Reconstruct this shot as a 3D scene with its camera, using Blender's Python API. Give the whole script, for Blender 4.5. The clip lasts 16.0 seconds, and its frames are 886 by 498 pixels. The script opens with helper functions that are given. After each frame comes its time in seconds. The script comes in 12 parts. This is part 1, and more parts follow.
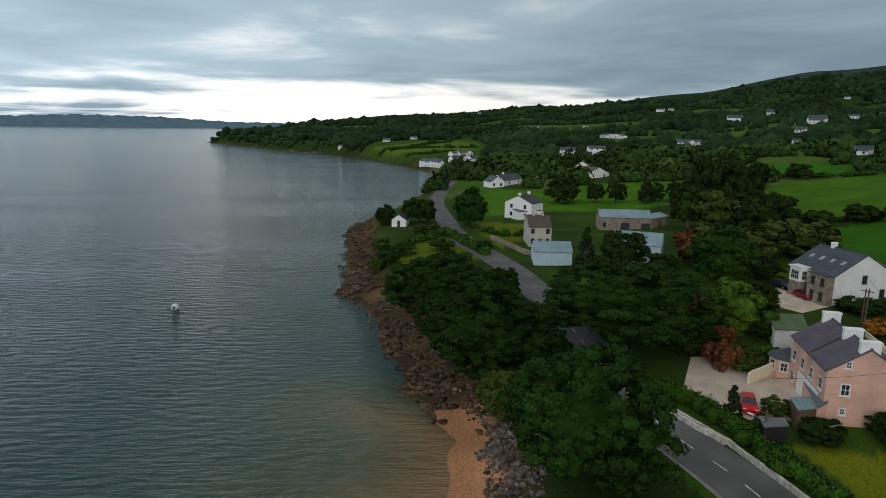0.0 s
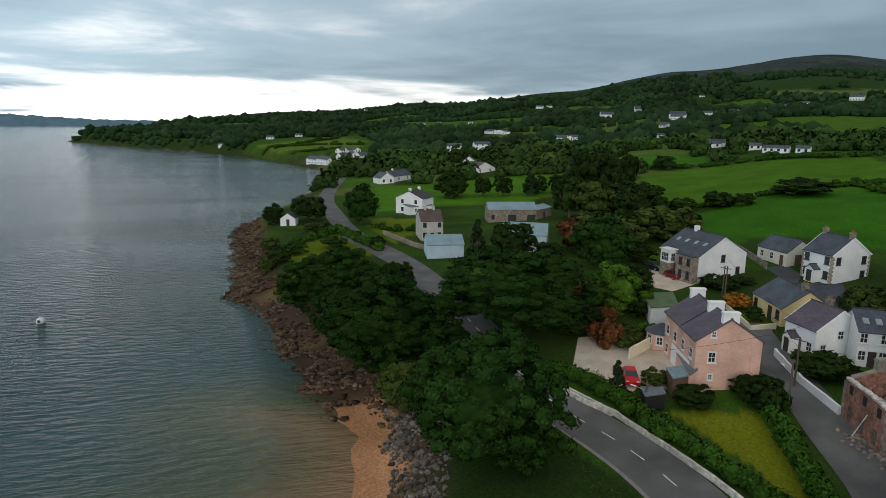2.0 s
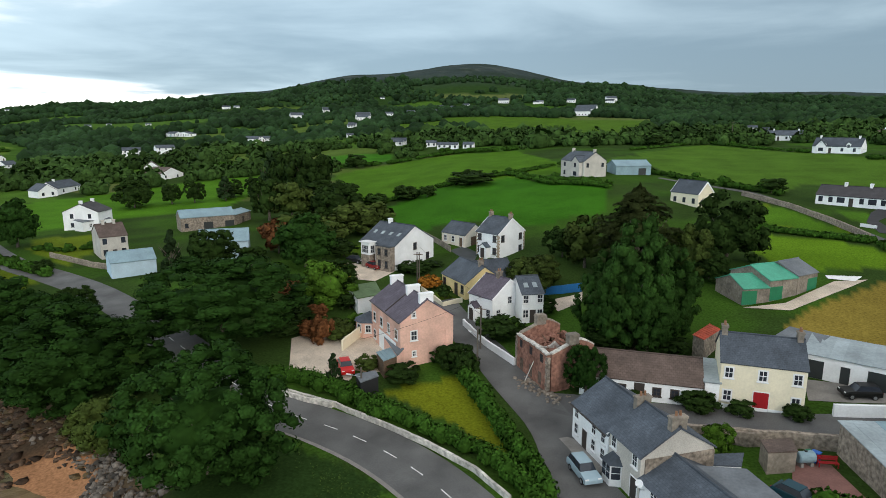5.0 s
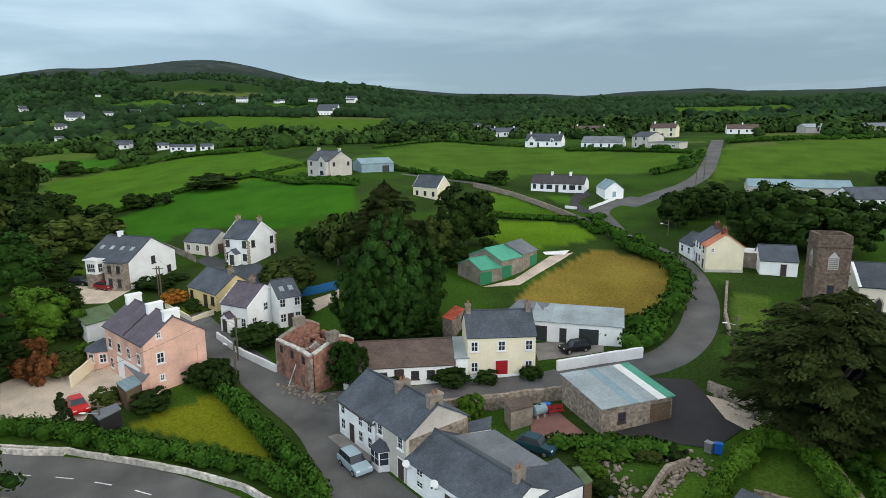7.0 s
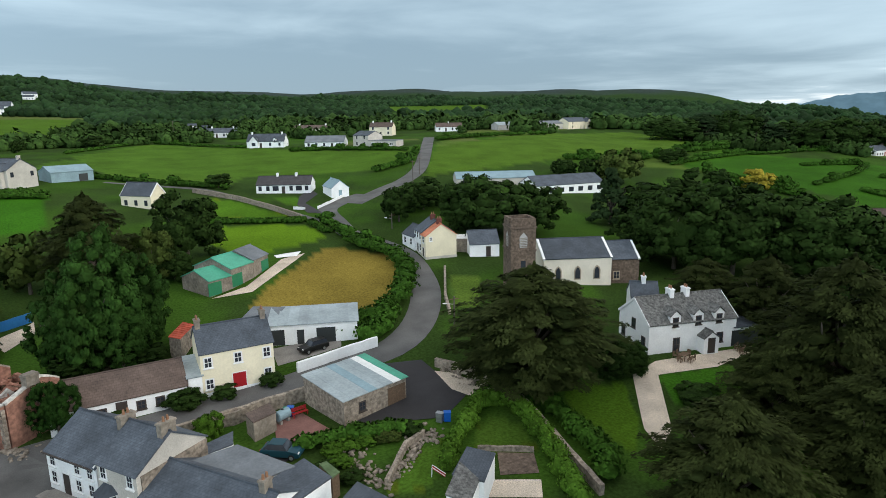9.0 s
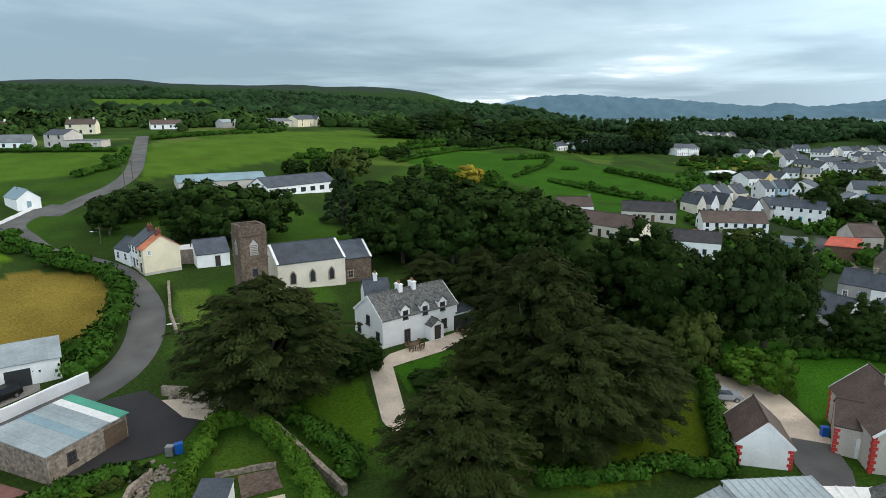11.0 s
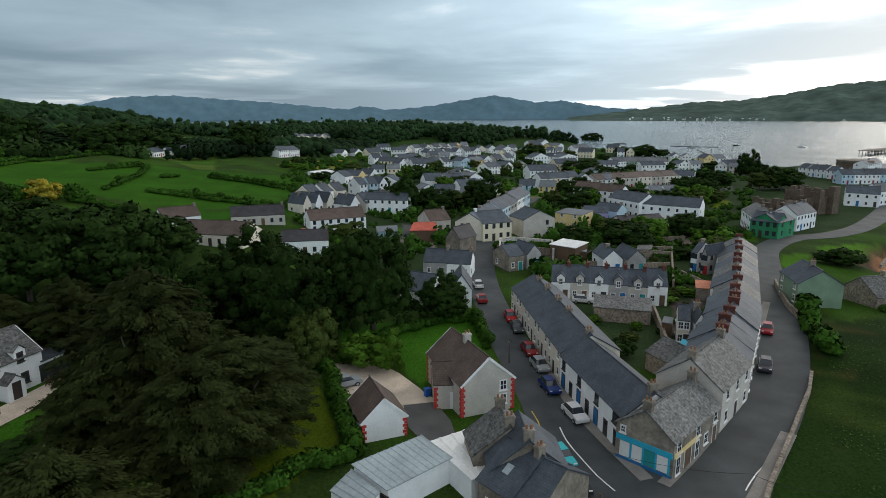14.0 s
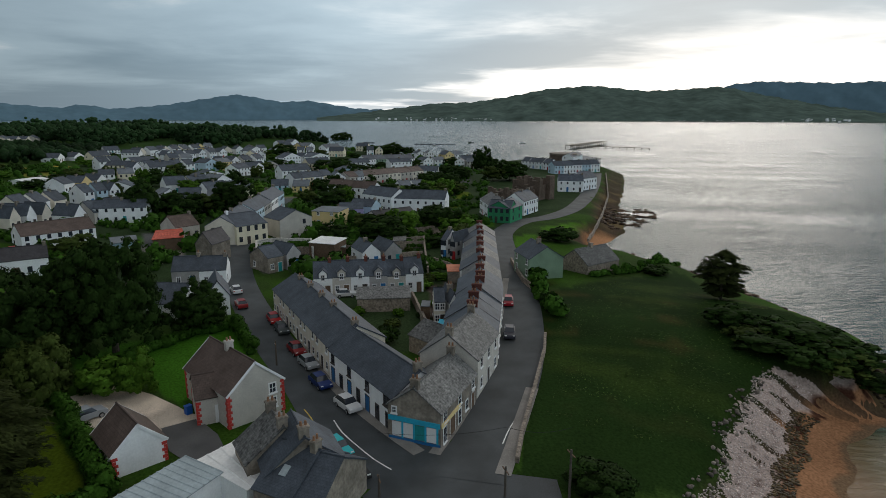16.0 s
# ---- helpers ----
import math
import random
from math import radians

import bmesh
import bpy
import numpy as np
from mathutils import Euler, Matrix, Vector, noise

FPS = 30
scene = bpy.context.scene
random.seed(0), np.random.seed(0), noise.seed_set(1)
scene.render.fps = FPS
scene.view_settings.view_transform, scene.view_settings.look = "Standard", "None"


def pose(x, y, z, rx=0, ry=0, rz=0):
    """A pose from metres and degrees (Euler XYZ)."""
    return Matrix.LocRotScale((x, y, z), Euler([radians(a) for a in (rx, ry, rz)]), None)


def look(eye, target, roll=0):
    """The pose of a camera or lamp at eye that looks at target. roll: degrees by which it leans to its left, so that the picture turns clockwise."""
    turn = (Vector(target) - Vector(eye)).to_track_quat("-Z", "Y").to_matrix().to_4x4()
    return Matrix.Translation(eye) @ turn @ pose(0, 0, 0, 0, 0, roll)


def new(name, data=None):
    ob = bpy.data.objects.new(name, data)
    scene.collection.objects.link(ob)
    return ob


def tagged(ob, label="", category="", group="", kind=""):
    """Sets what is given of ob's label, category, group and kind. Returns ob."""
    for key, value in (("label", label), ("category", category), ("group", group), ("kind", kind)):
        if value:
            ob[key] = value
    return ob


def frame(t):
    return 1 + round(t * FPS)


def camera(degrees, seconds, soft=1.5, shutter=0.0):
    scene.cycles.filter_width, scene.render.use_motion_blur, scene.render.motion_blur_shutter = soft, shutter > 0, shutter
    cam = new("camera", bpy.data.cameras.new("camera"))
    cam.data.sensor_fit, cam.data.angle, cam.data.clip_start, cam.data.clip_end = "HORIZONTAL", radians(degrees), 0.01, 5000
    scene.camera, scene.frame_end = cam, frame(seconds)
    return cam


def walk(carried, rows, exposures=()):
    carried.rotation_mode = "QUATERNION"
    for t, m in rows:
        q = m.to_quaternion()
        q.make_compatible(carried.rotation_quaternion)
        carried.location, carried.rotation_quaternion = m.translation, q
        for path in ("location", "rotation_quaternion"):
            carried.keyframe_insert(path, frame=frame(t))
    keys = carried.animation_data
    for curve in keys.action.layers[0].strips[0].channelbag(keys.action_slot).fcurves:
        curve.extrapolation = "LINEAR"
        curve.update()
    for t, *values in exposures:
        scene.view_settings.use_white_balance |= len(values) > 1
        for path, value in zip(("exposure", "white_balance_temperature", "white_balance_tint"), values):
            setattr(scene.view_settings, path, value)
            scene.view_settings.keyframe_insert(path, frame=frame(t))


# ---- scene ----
cam = camera(71.76, 16.0, soft=0.6)
ROWS = [
    (0.0, pose(-1.00, 1.50, 37.22, 78.608, -0.732, 61.206)),
    (0.5, pose(-1.02, 1.34, 37.07, 78.236, -0.597, 58.430)),
    (1.0, pose(-1.08, 1.21, 36.96, 78.331, -0.610, 55.967)),
    (1.5, pose(-1.06, 1.05, 36.88, 78.532, -0.537, 53.505)),
    (2.0, pose(-0.93, 0.90, 36.82, 78.454, -0.538, 50.834)),
    (2.5, pose(-0.81, 0.78, 36.80, 78.515, -0.506, 47.811)),
    (3.0, pose(-0.73, 0.66, 36.81, 78.560, -0.405, 43.752)),
    (3.5, pose(-0.61, 0.53, 36.85, 78.583, -0.394, 38.504)),
    (4.0, pose(-0.50, 0.40, 36.91, 78.592, -0.288, 33.246)),
    (6.5, pose(-0.15, 0.10, 36.92, 78.608, 0.366, 6.308)),
    (7.0, pose(0.00, -0.00, 37.00, 78.511, 0.476, -0.103)),
    (7.5, pose(0.13, -0.17, 37.09, 78.485, 0.573, -6.375)),
    (8.0, pose(0.31, -0.45, 37.20, 78.411, 0.705, -12.683)),
    (8.5, pose(0.43, -0.83, 37.36, 78.271, 0.798, -18.835)),
    (9.0, pose(0.54, -1.30, 37.55, 78.087, 0.858, -25.056)),
    (11.5, pose(2.13, -2.30, 39.00, 77.452, 0.110, -55.102)),
    (12.0, pose(2.54, -2.35, 39.13, 77.462, 0.133, -60.984)),
    (12.5, pose(2.83, -2.41, 39.21, 77.486, 0.147, -67.076)),
    (13.0, pose(2.99, -2.52, 39.25, 77.542, 0.179, -72.918)),
    (13.5, pose(3.10, -2.63, 39.29, 77.566, 0.223, -78.867)),
    (14.0, pose(3.13, -2.70, 39.31, 77.587, 0.122, -84.649)),
    (14.5, pose(3.08, -2.72, 39.25, 77.600, 0.109, -90.535)),
    (15.0, pose(2.98, -2.70, 39.08, 77.593, 0.059, -96.154)),
    (15.5, pose(2.89, -2.68, 38.85, 77.626, -0.055, -101.916)),
    (16.0, pose(2.85, -2.63, 38.62, 77.607, -0.070, -107.371)),
]
EXPOSURES = [(0, -0.85), (2, -0.65), (3.5, -0.27), (5, 0.05), (7, 0.2), (9, 0.27), (11.5, 0.3), (12.5, 0.05), (13.5, -0.22), (14.5, -0.5), (16, -0.9)]
walk(cam, ROWS, EXPOSURES)

# ---- sky and sun: a covered evening sky, the sun low behind cloud over the eastern hills ----
SUN_BEARING, SUN_HEIGHT = 130.0, 22.0
world = bpy.data.worlds.new("sky")
scene.world = world
world.use_nodes = True
wt = world.node_tree
wt.nodes.clear()


def wnode(kind, **settings):
    n = wt.nodes.new(kind)
    for key, value in settings.items():
        if key == "operation":
            n.operation = value
        elif key == "blend":
            n.data_type, n.blend_type = "RGBA", value
    return n


def wmath(op, a, b=None, clamp=False):
    n = wnode("ShaderNodeMath", operation=op)
    n.use_clamp = clamp
    for i, v in enumerate((a, b)):
        if v is None:
            continue
        if isinstance(v, (int, float)):
            n.inputs[i].default_value = v
        else:
            wt.links.new(v, n.inputs[i])
    return n.outputs[0]


def wmix(fac, a, b, blend="MIX"):
    n = wnode("ShaderNodeMix", blend=blend)
    for i, v in ((0, fac), (6, a), (7, b)):
        if isinstance(v, (int, float)):
            n.inputs[i].default_value = v
        elif isinstance(v, tuple):
            n.inputs[i].default_value = (*v, 1)
        else:
            wt.links.new(v, n.inputs[i])
    return n.outputs[2]


def wramp(value, a, b):
    n = wnode("ShaderNodeMapRange")
    n.interpolation_type = "SMOOTHSTEP"
    wt.links.new(value, n.inputs[0])
    n.inputs[1].default_value, n.inputs[2].default_value = a, b
    return n.outputs[0]


def wnoise(vector, scale, detail, rough=0.55, warp=0.0):
    n = wnode("ShaderNodeTexNoise")
    wt.links.new(vector, n.inputs["Vector"])
    n.inputs["Scale"].default_value, n.inputs["Detail"].default_value = scale, detail
    n.inputs["Roughness"].default_value, n.inputs["Distortion"].default_value = rough, warp
    return n.outputs[0]


air = wnode("ShaderNodeTexSky")
air.sky_type, air.sun_disc = "NISHITA", False
air.sun_elevation, air.sun_rotation = radians(SUN_HEIGHT), radians(SUN_BEARING)
coord = wnode("ShaderNodeTexCoord")
split = wnode("ShaderNodeSeparateXYZ")
wt.links.new(coord.outputs["Generated"], split.inputs[0])
dx, dy, dz = split.outputs
lift = wmath("ADD", wmath("MAXIMUM", dz, 0.0), 0.055)
flat = wnode("ShaderNodeCombineXYZ")
wt.links.new(wmath("DIVIDE", dx, lift), flat.inputs[0])
wt.links.new(wmath("DIVIDE", dy, lift), flat.inputs[1])
flat.inputs[2].default_value = 4.3
big = wnoise(flat.outputs[0], 0.13, 4, 0.5, 0.5)
fine = wnoise(flat.outputs[0], 0.55, 6, 0.55, 0.3)
thick = wmath("ADD", wmath("MULTIPLY", big, 0.68), wmath("MULTIPLY", fine, 0.32))
# glow of the sun behind the cloud, and the clear strip low in the north-west
sb = radians(SUN_BEARING)
toward = wmath("ADD", wmath("MULTIPLY", dx, math.sin(sb)), wmath("MULTIPLY", dy, math.cos(sb)))
glow = wmath("POWER", wmath("MAXIMUM", toward, 0.0), 10.0)
nb = radians(-66)
north = wmath("POWER", wmath("MAXIMUM", wmath("ADD", wmath("MULTIPLY", dx, math.sin(nb)), wmath("MULTIPLY", dy, math.cos(nb))), 0.0), 9.0)
low = wmath("SUBTRACT", 1.0, wramp(dz, 0.02, 0.20))
strip = wmath("SUBTRACT", 1.0, wramp(dz, 0.0, 0.085))
opening = wmath("ADD", wmath("MULTIPLY", wmath("MULTIPLY", glow, low), 0.33), wmath("MULTIPLY", wmath("MULTIPLY", north, strip), 0.30))
opening = wmath("ADD", opening, wmath("MULTIPLY", strip, 0.06))
gap = wramp(wmath("SUBTRACT", thick, opening), 0.43, 0.30)
grey = wmix(wramp(thick, 0.40, 0.60), (0.52, 0.68, 0.79), (0.27, 0.39, 0.49))
bright = wmix(glow, (1.55, 1.52, 1.48), (1.75, 1.70, 1.64))
cloud = wmix(gap, grey, bright)
cloud = wmix(wmath("MULTIPLY", glow, 0.35), cloud, (1.2, 1.15, 1.1))
# overhead the layer is thinner: paler and less blue, as under any even cover
cloud = wmix(wramp(dz, 0.22, 0.75), cloud, (0.80, 0.82, 0.84))
# the cover is thinnest in the south-west, behind the bay
sw = radians(222)
south = wmath("POWER", wmath("MAXIMUM", wmath("ADD", wmath("MULTIPLY", dx, math.sin(sw)), wmath("MULTIPLY", dy, math.cos(sw))), 0.0), 2.0)
side = wmath("POWER", wmath("MAXIMUM", toward, 0.0), 3.0)


def lobe(bearing, power):
    """Thinner cloud about a bearing."""
    a = radians(bearing)
    return wmath("POWER", wmath("MAXIMUM", wmath("ADD", wmath("MULTIPLY", dx, math.sin(a)), wmath("MULTIPLY", dy, math.cos(a))), 0.0), power)


thin = wmath("ADD", wmath("MULTIPLY", lobe(-27, 16.0), 0.24), wmath("MULTIPLY", lobe(98, 24.0), 0.55))
lift_up = wmath("ADD", wmath("ADD", 1.0, wmath("MULTIPLY", south, 1.8)), wmath("ADD", wmath("ADD", wmath("MULTIPLY", side, 0.72), thin), wmath("MULTIPLY", north, 0.3)))
lifted = wnode("ShaderNodeVectorMath", operation="SCALE")
wt.links.new(cloud, lifted.inputs[0])
wt.links.new(lift_up, lifted.inputs["Scale"])
cloud = lifted.outputs[0]
scaled = wnode("ShaderNodeVectorMath", operation="SCALE")
wt.links.new(air.outputs[0], scaled.inputs[0])
scaled.inputs["Scale"].default_value = 0.10
sky_out = wmix(0.88, scaled.outputs[0], cloud)
back = wnode("ShaderNodeBackground")
back.inputs["Strength"].default_value = 0.95
wt.links.new(sky_out, back.inputs[0])
end = wnode("ShaderNodeOutputWorld")
wt.links.new(back.outputs[0], end.inputs[0])

sun_data = bpy.data.lights.new("sun", "SUN")
sun_data.energy, sun_data.angle, sun_data.color = 1.25, radians(28), (1.0, 0.93, 0.84)
sun = new("sun", sun_data)
sx, sy, sz = math.sin(sb) * math.cos(radians(SUN_HEIGHT)), math.cos(sb) * math.cos(radians(SUN_HEIGHT)), math.sin(radians(SUN_HEIGHT))
sun.matrix_world = look((sx * 300, sy * 300, sz * 300), (0, 0, 0))

# ---- materials ----
def material(name, colour, rough=0.8, grain=6.0, vary=0.25, stain=0.18, stain_size=0.35, bump=0.15, metal=0.0, each=0.0, attribute="", stretch=(1, 1, 1), spec=0.3):
    """A surface with fine grain and larger stains. each: how far objects differ; attribute: a mesh colour to take instead of colour."""
    m = bpy.data.materials.new(name)
    m.use_nodes = True
    nt = m.node_tree
    b = nt.nodes["Principled BSDF"]
    b.inputs["Roughness"].default_value, b.inputs["Metallic"].default_value = rough, metal
    b.inputs["Specular IOR Level"].default_value = spec
    co = nt.nodes.new("ShaderNodeTexCoord")
    mp = nt.nodes.new("ShaderNodeMapping")
    mp.inputs["Scale"].default_value = stretch
    geo = nt.nodes.new("ShaderNodeNewGeometry")
    nt.links.new(geo.outputs["Position"], mp.inputs["Vector"])
    fine, wide = nt.nodes.new("ShaderNodeTexNoise"), nt.nodes.new("ShaderNodeTexNoise")
    for n, s, d in ((fine, grain, 5), (wide, stain_size, 4)):
        nt.links.new(mp.outputs[0], n.inputs["Vector"])
        n.inputs["Scale"].default_value, n.inputs["Detail"].default_value = s, d

    def mul(socket, low, high):
        r = nt.nodes.new("ShaderNodeMapRange")
        nt.links.new(socket, r.inputs[0])
        r.inputs[1].default_value, r.inputs[2].default_value = 0.3, 0.7
        r.inputs[3].default_value, r.inputs[4].default_value = low, high
        return r.outputs[0]

    def math_node(op, a, c):
        n = nt.nodes.new("ShaderNodeMath")
        n.operation = op
        nt.links.new(a, n.inputs[0])
        nt.links.new(c, n.inputs[1])
        return n.outputs[0]

    shade = math_node("MULTIPLY", mul(fine.outputs[0], 1 - vary, 1 + vary), mul(wide.outputs[0], 1 - stain, 1 + stain))
    if each:
        info = nt.nodes.new("ShaderNodeObjectInfo")
        r = nt.nodes.new("ShaderNodeMapRange")
        nt.links.new(info.outputs["Random"], r.inputs[0])
        r.inputs[3].default_value, r.inputs[4].default_value = 1 - each, 1 + each
        shade = math_node("MULTIPLY", shade, r.outputs[0])
    tint = nt.nodes.new("ShaderNodeVectorMath")
    tint.operation = "SCALE"
    if attribute:
        a = nt.nodes.new("ShaderNodeAttribute")
        a.attribute_name = attribute
        nt.links.new(a.outputs["Color"], tint.inputs[0])
    else:
        tint.inputs[0].default_value = colour
    nt.links.new(shade, tint.inputs["Scale"])
    nt.links.new(tint.outputs[0], b.inputs["Base Color"])
    if bump:
        bp = nt.nodes.new("ShaderNodeBump")
        bp.inputs["Strength"].default_value, bp.inputs["Distance"].default_value = bump, 0.05
        nt.links.new(fine.outputs[0], bp.inputs["Height"])
        nt.links.new(bp.outputs[0], b.inputs["Normal"])
    return m


def slates(name, colour, course=0.25, vary=0.16):
    """Roof slates in courses, with lichen and odd slates."""
    m = material(name, colour, 0.62, 3.0, vary, 0.24, 0.5, 0.08, each=0.16, spec=0.22)
    nt = m.node_tree
    b = nt.nodes["Principled BSDF"]
    tc = nt.nodes.new("ShaderNodeTexCoord")
    br = nt.nodes.new("ShaderNodeTexBrick")
    br.inputs["Scale"].default_value = 1.0
    br.inputs["Brick Width"].default_value, br.inputs["Row Height"].default_value = course * 1.3, course
    br.inputs["Mortar Size"].default_value = course * 0.07
    br.inputs["Color1"].default_value, br.inputs["Color2"].default_value = (0.92, 0.92, 0.92, 1), (1.08, 1.08, 1.08, 1)
    br.inputs["Mortar"].default_value = (0.74, 0.74, 0.74, 1)
    nt.links.new(tc.outputs["UV"], br.inputs["Vector"])
    old = b.inputs["Base Color"].links[0].from_socket
    mx = nt.nodes.new("ShaderNodeMix")
    mx.data_type, mx.blend_type = "RGBA", "MULTIPLY"
    mx.inputs[0].default_value = 1.0
    nt.links.new(old, mx.inputs[6])
    nt.links.new(br.outputs[0], mx.inputs[7])
    nt.links.new(mx.outputs[2], b.inputs["Base Color"])
    return m


M = {}
M["ground"] = material("ground_cover", (0.1, 0.1, 0.1), 0.95, 3.2, 0.30, 0.20, 0.09, 0.5, attribute="cover", spec=0.02)
M["asphalt"] = material("asphalt", (0.052, 0.058, 0.060), 0.78, 9, 0.15, 0.28, 0.25, 0.1)
M["dark_asphalt"] = material("new_asphalt", (0.035, 0.033, 0.035), 0.8, 9, 0.15, 0.2, 0.25, 0.1)
M["street"] = material("street_asphalt", (0.105, 0.104, 0.101), 0.8, 9, 0.15, 0.32, 0.22, 0.1)
M["old_asphalt"] = material("worn_asphalt", (0.105, 0.103, 0.10), 0.88, 9, 0.15, 0.25, 0.25, 0.1)
M["paint"] = material("road_paint", (0.7, 0.7, 0.68), 0.7, 5, 0.25, 0.2, 0.8, 0.0)
M["yellow_paint"] = material("yellow_road_paint", (0.55, 0.4, 0.08), 0.7, 5, 0.25, 0.2, 0.8, 0.0)
M["pavement"] = material("concrete_paving", (0.23, 0.215, 0.195), 0.9, 7, 0.15, 0.2, 0.5, 0.1)
M["gravel"] = material("gravel", (0.56, 0.47, 0.375), 0.95, 9, 0.3, 0.22, 0.3, 0.3)
M["white"] = material("white_render", (0.82, 0.83, 0.83), 0.85, 5, 0.05, 0.07, 0.5, 0.08, each=0.05)
M["cream"] = material("cream_render", (0.74, 0.67, 0.50), 0.85, 5, 0.05, 0.07, 0.5, 0.08, each=0.05)
M["magnolia"] = material("magnolia_render", (0.72, 0.66, 0.56), 0.85, 5, 0.06, 0.09, 0.5, 0.08, each=0.06)
M["yellow"] = material("yellow_render", (0.70, 0.55, 0.27), 0.85, 5, 0.06, 0.08, 0.5, 0.08)
M["pink"] = material("salmon_render", (0.68, 0.42, 0.33), 0.88, 4, 0.08, 0.22, 0.35, 0.1)
M["grey"] = material("grey_render", (0.36, 0.35, 0.34), 0.9, 5, 0.1, 0.14, 0.5, 0.1, each=0.12)
M["dash"] = material("pebble_dash", (0.50, 0.47, 0.42), 0.92, 9, 0.14, 0.12, 0.5, 0.15, each=0.08)
M["lilac"] = material("lilac_render", (0.40, 0.36, 0.62), 0.88, 5, 0.08, 0.1, 0.5, 0.1)
M["bright_green"] = material("green_render", (0.03, 0.22, 0.10), 0.85, 5, 0.08, 0.12, 0.5, 0.1)
M["sage"] = material("sage_render", (0.20, 0.29, 0.20), 0.88, 5, 0.08, 0.12, 0.5, 0.1)
M["sky_blue"] = material("pale_blue_render", (0.45, 0.58, 0.66), 0.88, 5, 0.06, 0.1, 0.5, 0.1)
M["stone"] = material("rubble_stone", (0.24, 0.20, 0.16), 0.92, 2.6, 0.5, 0.22, 0.4, 0.6, each=0.08)
M["brown_stone"] = material("brown_stone", (0.125, 0.092, 0.07), 0.95, 2.6, 0.45, 0.25, 0.4, 0.6)
M["red_rubble"] = material("reddish_brickwork", (0.25, 0.125, 0.09), 0.95, 2.4, 0.4, 0.3, 0.4, 0.6)
M["lime_wall"] = material("limewashed_stone", (0.50, 0.475, 0.43), 0.95, 2.2, 0.4, 0.25, 0.5, 0.6)
M["slate"] = slates("blue_slate", (0.070, 0.083, 0.101))
M["purple_slate"] = slates("purple_slate", (0.095, 0.08, 0.10))
M["old_slate"] = slates("weathered_slate", (0.125, 0.125, 0.12), vary=0.6)
M["brown_tile"] = slates("brown_roof_tile", (0.10, 0.072, 0.06), 0.33)
M["black_tile"] = slates("dark_roof_tile", (0.05, 0.047, 0.05), 0.33)
M["orange_tile"] = slates("terracotta_tile", (0.55, 0.19, 0.10), 0.3)
M["felt"] = material("grey_roof_felt", (0.15, 0.165, 0.18), 0.85, 4, 0.12, 0.2, 0.4, 0.05)
M["tin_light"] = material("pale_roof_sheet", (0.32, 0.37, 0.385), 0.5, 3, 0.12, 0.2, 0.3, 0.05, metal=0.2, each=0.1)
M["tin_blue"] = material("blue_grey_roof_sheet", (0.22, 0.32, 0.36), 0.5, 3, 0.1, 0.15, 0.3, 0.05, metal=0.1)
M["tin_green"] = material("green_roof_sheet", (0.07, 0.33, 0.22), 0.5, 3, 0.1, 0.15, 0.3, 0.05, metal=0.1)
M["tin_rust"] = material("rusty_red_sheet", (0.48, 0.09, 0.05), 0.7, 3, 0.2, 0.3, 0.8, 0.05)
M["tin_white"] = material("white_roof_sheet", (0.78, 0.78, 0.76), 0.6, 3, 0.08, 0.1, 0.5, 0.05)
M["black_tin_and_shade"] = material("black_sheet_and_shade", (0.02, 0.02, 0.022), 0.6, 3, 0.1, 0.1, 0.5, 0.05)
M["glass"] = material("window_glass", (0.03, 0.035, 0.045), 0.08, 2, 0.1, 0.1, 0.5, 0.0, spec=0.6)
M["frame"] = material("white_frame", (0.72, 0.72, 0.71), 0.5, 5, 0.05, 0.05, 0.5, 0.0)
M["dark_frame"] = material("dark_frame", (0.05, 0.04, 0.035), 0.5, 5, 0.05, 0.05, 0.5, 0.0)
M["red_paint"] = material("red_paint", (0.34, 0.015, 0.02), 0.4, 4, 0.06, 0.06, 0.5, 0.0)
M["green_paint"] = material("green_paint", (0.02, 0.17, 0.08), 0.5, 4, 0.08, 0.08, 0.5, 0.0)
M["teal_paint"] = material("teal_paint", (0.02, 0.26, 0.27), 0.5, 4, 0.08, 0.08, 0.5, 0.0)
M["blue_paint"] = material("blue_paint", (0.02, 0.14, 0.34), 0.5, 4, 0.08, 0.08, 0.5, 0.0)
M["aqua_paint"] = material("light_blue_paint", (0.03, 0.38, 0.55), 0.5, 4, 0.08, 0.08, 0.5, 0.0)
M["quoin_red"] = material("red_quoins", (0.48, 0.05, 0.04), 0.7, 4, 0.1, 0.1, 0.5, 0.0)
M["quoin_tan"] = material("sandstone_quoins", (0.33, 0.27, 0.2), 0.9, 4, 0.15, 0.1, 0.5, 0.1)
M["brick"] = material("chimney_brick", (0.13, 0.045, 0.034), 0.9, 5, 0.3, 0.2, 0.6, 0.2, each=0.15)
M["clay"] = material("clay_pot", (0.25, 0.13, 0.075), 0.8, 5, 0.1, 0.1, 0.5, 0.0)
M["old_render"] = material("stained_cement", (0.22, 0.19, 0.155), 0.95, 3, 0.25, 0.35, 0.6, 0.2, each=0.1)
M["wood"] = material("weathered_wood", (0.13, 0.085, 0.055), 0.85, 6, 0.25, 0.2, 0.6, 0.1)
M["pole"] = material("creosoted_pole", (0.10, 0.085, 0.07), 0.9, 6, 0.2, 0.2, 0.6, 0.1)
M["bark"] = material("bark", (0.10, 0.082, 0.065), 0.95, 5, 0.35, 0.2, 0.8, 0.5)
